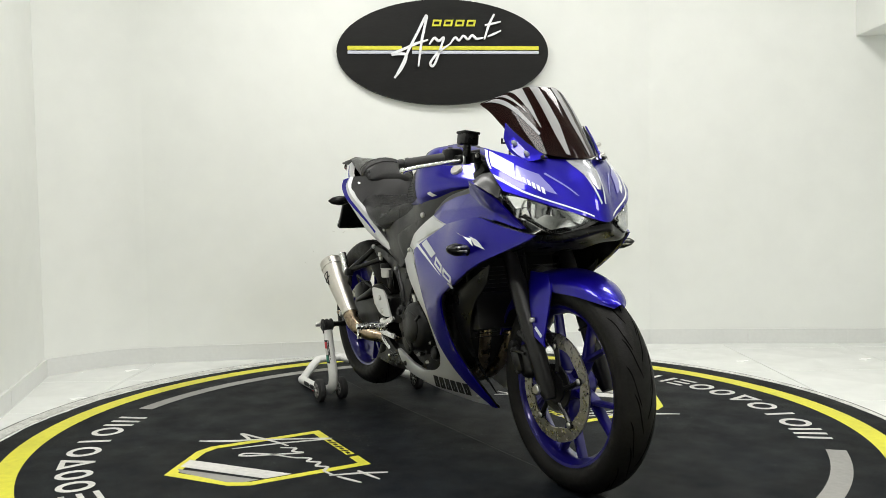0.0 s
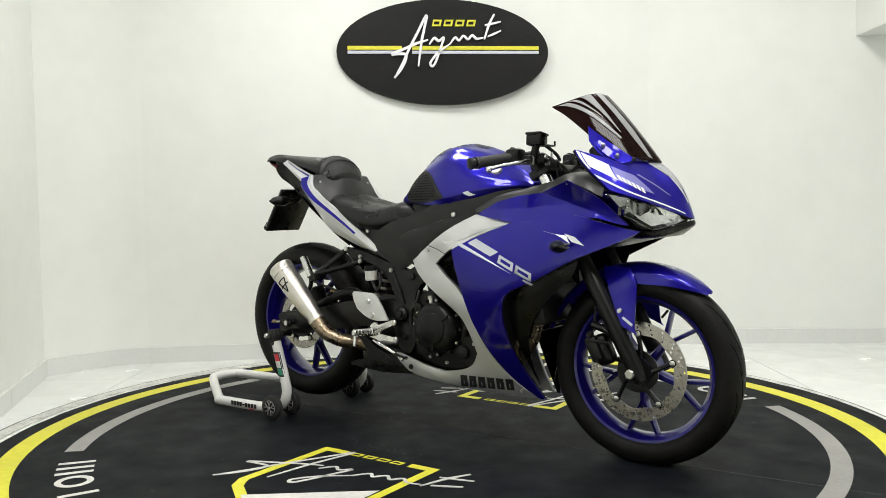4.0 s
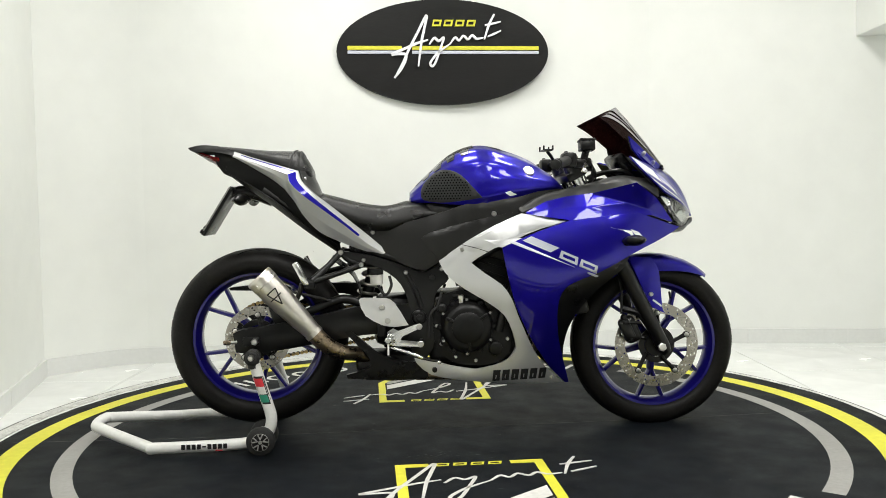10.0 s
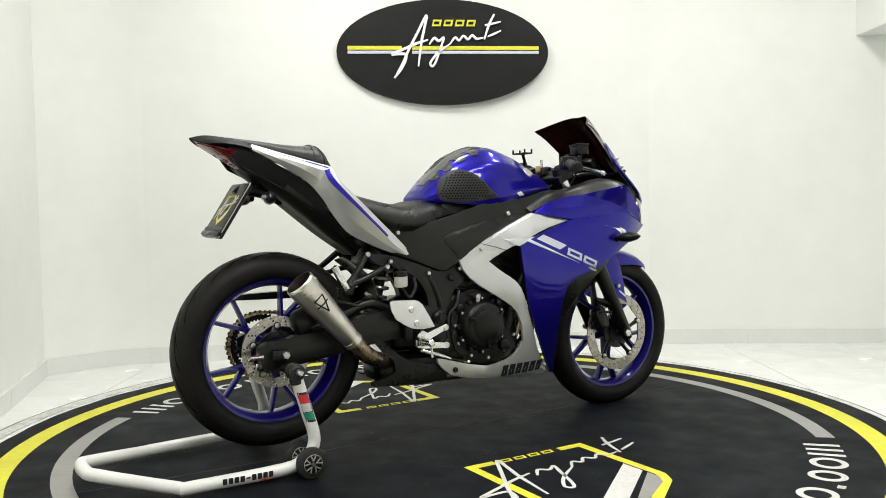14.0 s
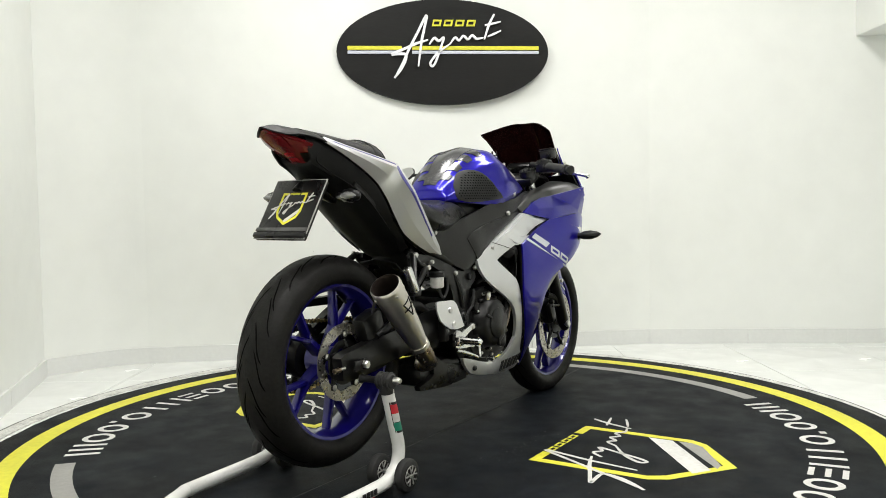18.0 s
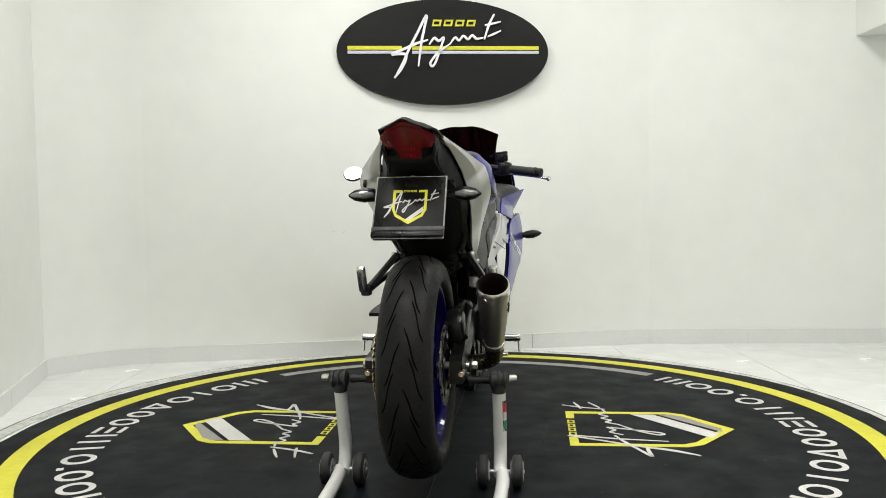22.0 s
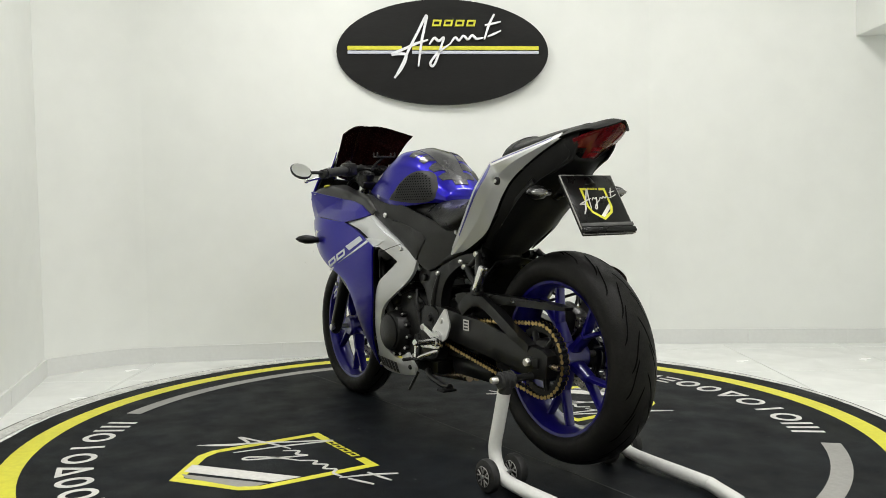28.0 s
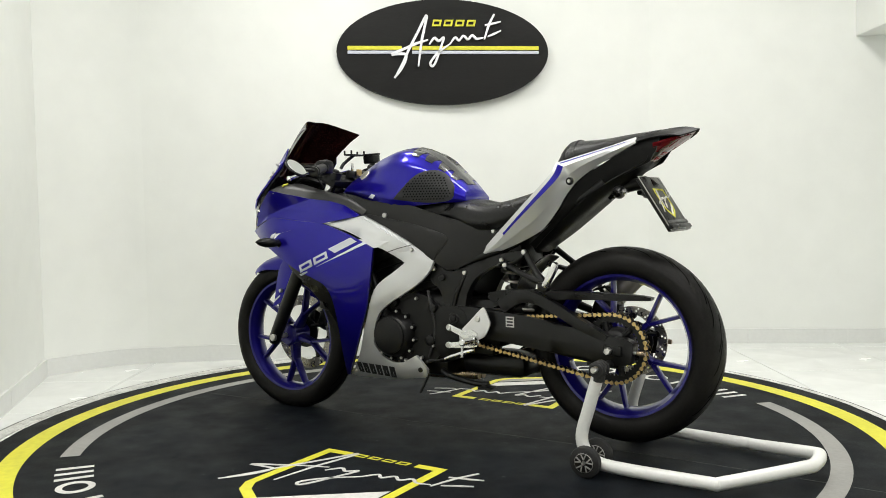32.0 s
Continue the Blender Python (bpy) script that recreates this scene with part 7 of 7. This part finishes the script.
for s in (-1, 1):
    for k in range(4):
        a, w = 0.012 * k, 0.165 - 0.018 * k
        part("cable", tube([(0.438 + a, s * w, 0.930 - 0.004 * k), (0.470 + a, s * (w - 0.02), 0.938 - 0.012 * k), (0.492 + a * 0.6, s * (w - 0.05), 0.900 - 0.012 * k), (0.480, s * (0.08 - 0.01 * k), 0.845), (0.45, s * 0.04, 0.800)], 0.0030 + 0.0006 * (k % 2), 8, 6), M_RUBBER, bike)
    part("master_pump", box(0.060, 0.026, 0.030, (0.448, s * 0.150, 0.925), 0.007), M_BLACKPL, bike)
    part("pump_bolt", turned((0.470, s * 0.152, 0.928), (0.482, s * 0.152, 0.930), [(0, 0.007), (0.7, 0.007), (1, 0.005)], 10), M_BOLT, bike)
    part("wire_plug", box(0.026, 0.022, 0.018, (0.486, s * 0.105, 0.905), 0.004), M_BLACKPL, bike)
for s in (-1, 1):
    part("lever_pivot", turned((0.446, s * 0.180, 0.906), (0.446, s * 0.180, 0.932), [(0, 0.008), (0.8, 0.008), (1, 0.006)], 10), M_BOLT, bike)
    part("switch_button", box(0.012, 0.014, 0.010, (0.385, s * 0.190, 0.955), 0.003), M_RUBBER, bike)
part("instrument_panel", box(0.035, 0.17, 0.075, (0.615, 0, 0.925), 0.012, rot=Matrix.Rotation(radians(-35), 3, "Y")), M_BLACKPL, bike, "black instrument panel behind the screen")
part("dash_bracket", tube([(0.66, 0.08, 0.86), (0.60, 0.07, 0.90), (0.52, 0.05, 0.88), (0.60, -0.07, 0.90), (0.66, -0.08, 0.86)], 0.008, 8, 4), M_FRAME, bike)
part("ignition_switch", turned((0.425, 0, 0.900), (0.420, 0, 0.925), [(0, 0.022), (0.8, 0.022), (1, 0.018)], 20), M_METALDK, bike)
key = part("key", box(0.004, 0.014, 0.030, (0.418, 0, 0.938), 0.002), M_CHROME, bike)
part("key_tag", box(0.003, 0.030, 0.024, (0.395, -0.010, 0.918), 0.002), M_GOLD, key, "small brass key tag")
# phone cradle on the left bar
ph = part("phone_cradle", box(0.034, 0.074, 0.006, (0.367, 0.050, 0.979), 0.002), M_METALDK, bike, "small black phone cradle")
for dx, dy in ((-0.016, -0.037), (-0.016, 0.037), (0.016, -0.037), (0.016, 0.037)):
    part("claw", box(0.006, 0.006, 0.018, (0.367 + dx, 0.05 + dy, 0.986), 0.002), M_METALDK, ph)
part("cradle_arm", tube([(0.40, 0.09, 0.93), (0.395, 0.075, 0.950), (0.368, 0.050, 0.980)], 0.006, 8, 4), M_METALDK, ph)
# the one bar-end mirror, on the left
mc = Vector((0.325, 0.408, 0.921))
mn = Vector((-0.70, -0.05, 0.70)).normalized()
mir = part("bar_end_mirror", turned(mc + mn * 0.001, mc - mn * 0.016, [(0, 0.037), (0.15, 0.040), (0.5, 0.038), (1, 0.018)], 32), M_BLACKPL, bike, "round bar-end mirror")
part("mirror_glass", turned(mc + mn * 0.0005, mc + mn * 0.0022, [(0, 0.036), (1, 0.0355)], 32), M_MIRROR, mir, "mirror glass")
part("mirror_arm", tube([(0.318, 0.330, 0.912), (0.320, 0.355, 0.914), tuple(mc - mn * 0.012)], 0.006, 8, 4), M_METALDK, mir)
part("warning_tag", box(0.005, 0.022, 0.034, (0.582, 0.196, 0.868), 0.002, rot=Euler((radians(-25), radians(-60), 0)).to_matrix()), M_YEL, bike, "small yellow sticker")

# ---- paddock stand ----
st = empty("paddock_stand", "white tubular rear paddock stand on small black wheels", "paddock stand")
MOVING.append((st, Matrix.Identity(4)))
TR_ = 0.0185
loop = [(-0.640, -0.212, 0.045), (-0.70, -0.214, 0.030), (-0.96, -0.205, 0.024), (-1.00, -0.190, 0.026), (-1.175, -0.070, 0.058), (-1.205, -0.030, 0.064), (-1.205, 0.055, 0.064), (-1.175, 0.095, 0.058), (-1.00, 0.222, 0.026), (-0.96, 0.237, 0.024), (-0.70, 0.246, 0.030), (-0.630, 0.246, 0.045)]
part("tube_loop", tube(loop, TR_, 16, 4), M_STANDW, st, "white bent floor tube")
for s, y in ((-1, -0.205), (1, 0.238)):
    part("upright", tube([(-0.640, y - s * 0.0, 0.040), (-0.612, y, 0.062), (-0.600, y, 0.110), (-0.622, y, 0.190), (-0.650, y, 0.285)], TR_, 16, 5), M_STANDW, st, "white bent upright tube")
    for k, dy in enumerate((-0.047, 0.047)):
        w0 = part("caster", turned((-0.630, y + dy - 0.014, 0.046), (-0.630, y + dy + 0.014, 0.046), [(0, 0.036), (0.12, 0.044), (0.3, 0.046), (0.7, 0.046), (0.88, 0.044), (1, 0.036)], 28), M_RUBBER, st, "small black rubber wheel")
        for f in (-1, 1):
            part("hub_disc", turned((-0.630, y + dy + f * 0.012, 0.046), (-0.630, y + dy + f * 0.0155, 0.046), [(0, 0.031), (0.8, 0.031), (1, 0.029)], 24), M_METALDK, w0)
            bm = bmesh.new()
            for j in range(5):
                a = 2 * math.pi * j / 5 + 0.3
                p = Vector((-0.630 + 0.009 * math.cos(a), y + dy + f * 0.0162, 0.046 + 0.009 * math.sin(a)))
                for da in (-0.3, 0.3):
                    q = Vector((-0.630 + 0.026 * math.cos(a + da), y + dy + f * 0.0162, 0.046 + 0.026 * math.sin(a + da)))
                    tube([p, q], 0.0022, 6, 1, bm)
            turned((-0.630, y + dy + f * 0.0150, 0.046), (-0.630, y + dy + f * 0.0172, 0.046), [(0, 0.029), (1, 0.027)], 24, bm, cap=False)
            part("hub_spokes", bm, M_GREY, w0, "grey hub spokes")
        part("axle_cap", turned((-0.630, y + dy + 0.012, 0.046), (-0.630, y + dy + 0.021, 0.046), [(0, 0.007), (1, 0.005)], 10), M_BOLT, w0)
        part("axle_cap", turned((-0.630, y + dy - 0.012, 0.046), (-0.630, y + dy - 0.021, 0.046), [(0, 0.007), (1, 0.005)], 10), M_BOLT, w0)
    part("wheel_axle", rod((-0.630, y - 0.06, 0.046), (-0.630, y + 0.06, 0.046), 0.006, 10), M_BOLT, st)
    # swivel head with a forked rubber pad
    part("head_block", rod((-0.655, y - 0.024, 0.308), (-0.655, y + 0.024, 0.308), 0.021, 16, bev=0.003), M_RUBBER, st, "black rubber swivel head")
    part("head_collar", rod((-0.651, y, 0.272), (-0.654, y, 0.300), 0.0195, 16, bev=0.002), M_RUBBER, st)
    for dy in (-0.017, 0.0, 0.017):
        part("head_rib", rod((-0.655, y + dy - 0.004, 0.308), (-0.655, y + dy + 0.004, 0.308), 0.025, 16, bev=0.002), M_RUBBER, st)
    part("head_bolt", turned((-0.655, y + s * 0.030, 0.312), (-0.655, y + s * 0.050, 0.312), [(0, 0.010), (0.7, 0.010), (1, 0.007)], 10), M_BOLT, st)
# sticker of three bands on the right upright and plain bars of print
UP = spline([(-0.640, -0.205, 0.040), (-0.612, -0.205, 0.062), (-0.600, -0.205, 0.110), (-0.622, -0.205, 0.190), (-0.650, -0.205, 0.285)], 40)


def on_up(z):
    return Vector(min(UP[40:], key=lambda p: abs(p[2] - z)))
def band(z0, z1, r, a0, a1):
    rings = []
    for j in range(5):
        c = on_up(z0 + (z1 - z0) * j / 4)
        rings.append([c + Vector((TR_ * r * math.cos(a), TR_ * r * math.sin(a), 0)) for a in [math.pi * (a0 + (a1 - a0) * i / 10) for i in range(11)]])
    return surface([[Vector(p) for p in r_] for r_ in rings], 0.0006)
part("sticker_back", band(0.158, 0.248, 1.02, 1.15, 1.85), M_INK, st, "black sticker ground")
for k, mt in enumerate((M_FLAGGREEN, M_WHITEV, M_FLAGRED)):
    part("sticker_band", band(0.163 + k * 0.0265, 0.188 + k * 0.0265, 1.05, 1.20, 1.70), mt, st, ("green", "white", "red")[k] + " sticker band")
bm = bmesh.new()
random.seed(3)
for k in range(9):
    x = -0.745 - 0.0165 * k
    hgt = 0.016 if k != 4 else 0.004
    box(0.012, 0.002, hgt, (x, -0.2325 + (0.0 if k < 3 else 0.0006 * (k - 3)), 0.030), bm=bm)
part("letter_bars", bm, M_INK, st, "plain black print bars", smooth=0)
part("letter_bar", box(0.022, 0.002, 0.003, (-0.765, -0.2325, 0.017)), M_FLAGRED, st, "red underline bar", smooth=0)


def motions():
    for thing, rest in MOVING:
        walk(thing, [(t, Matrix.Rotation(radians(table_angle(t)), 4, "Z") @ rest) for t in TURN_TIMES])


motions()
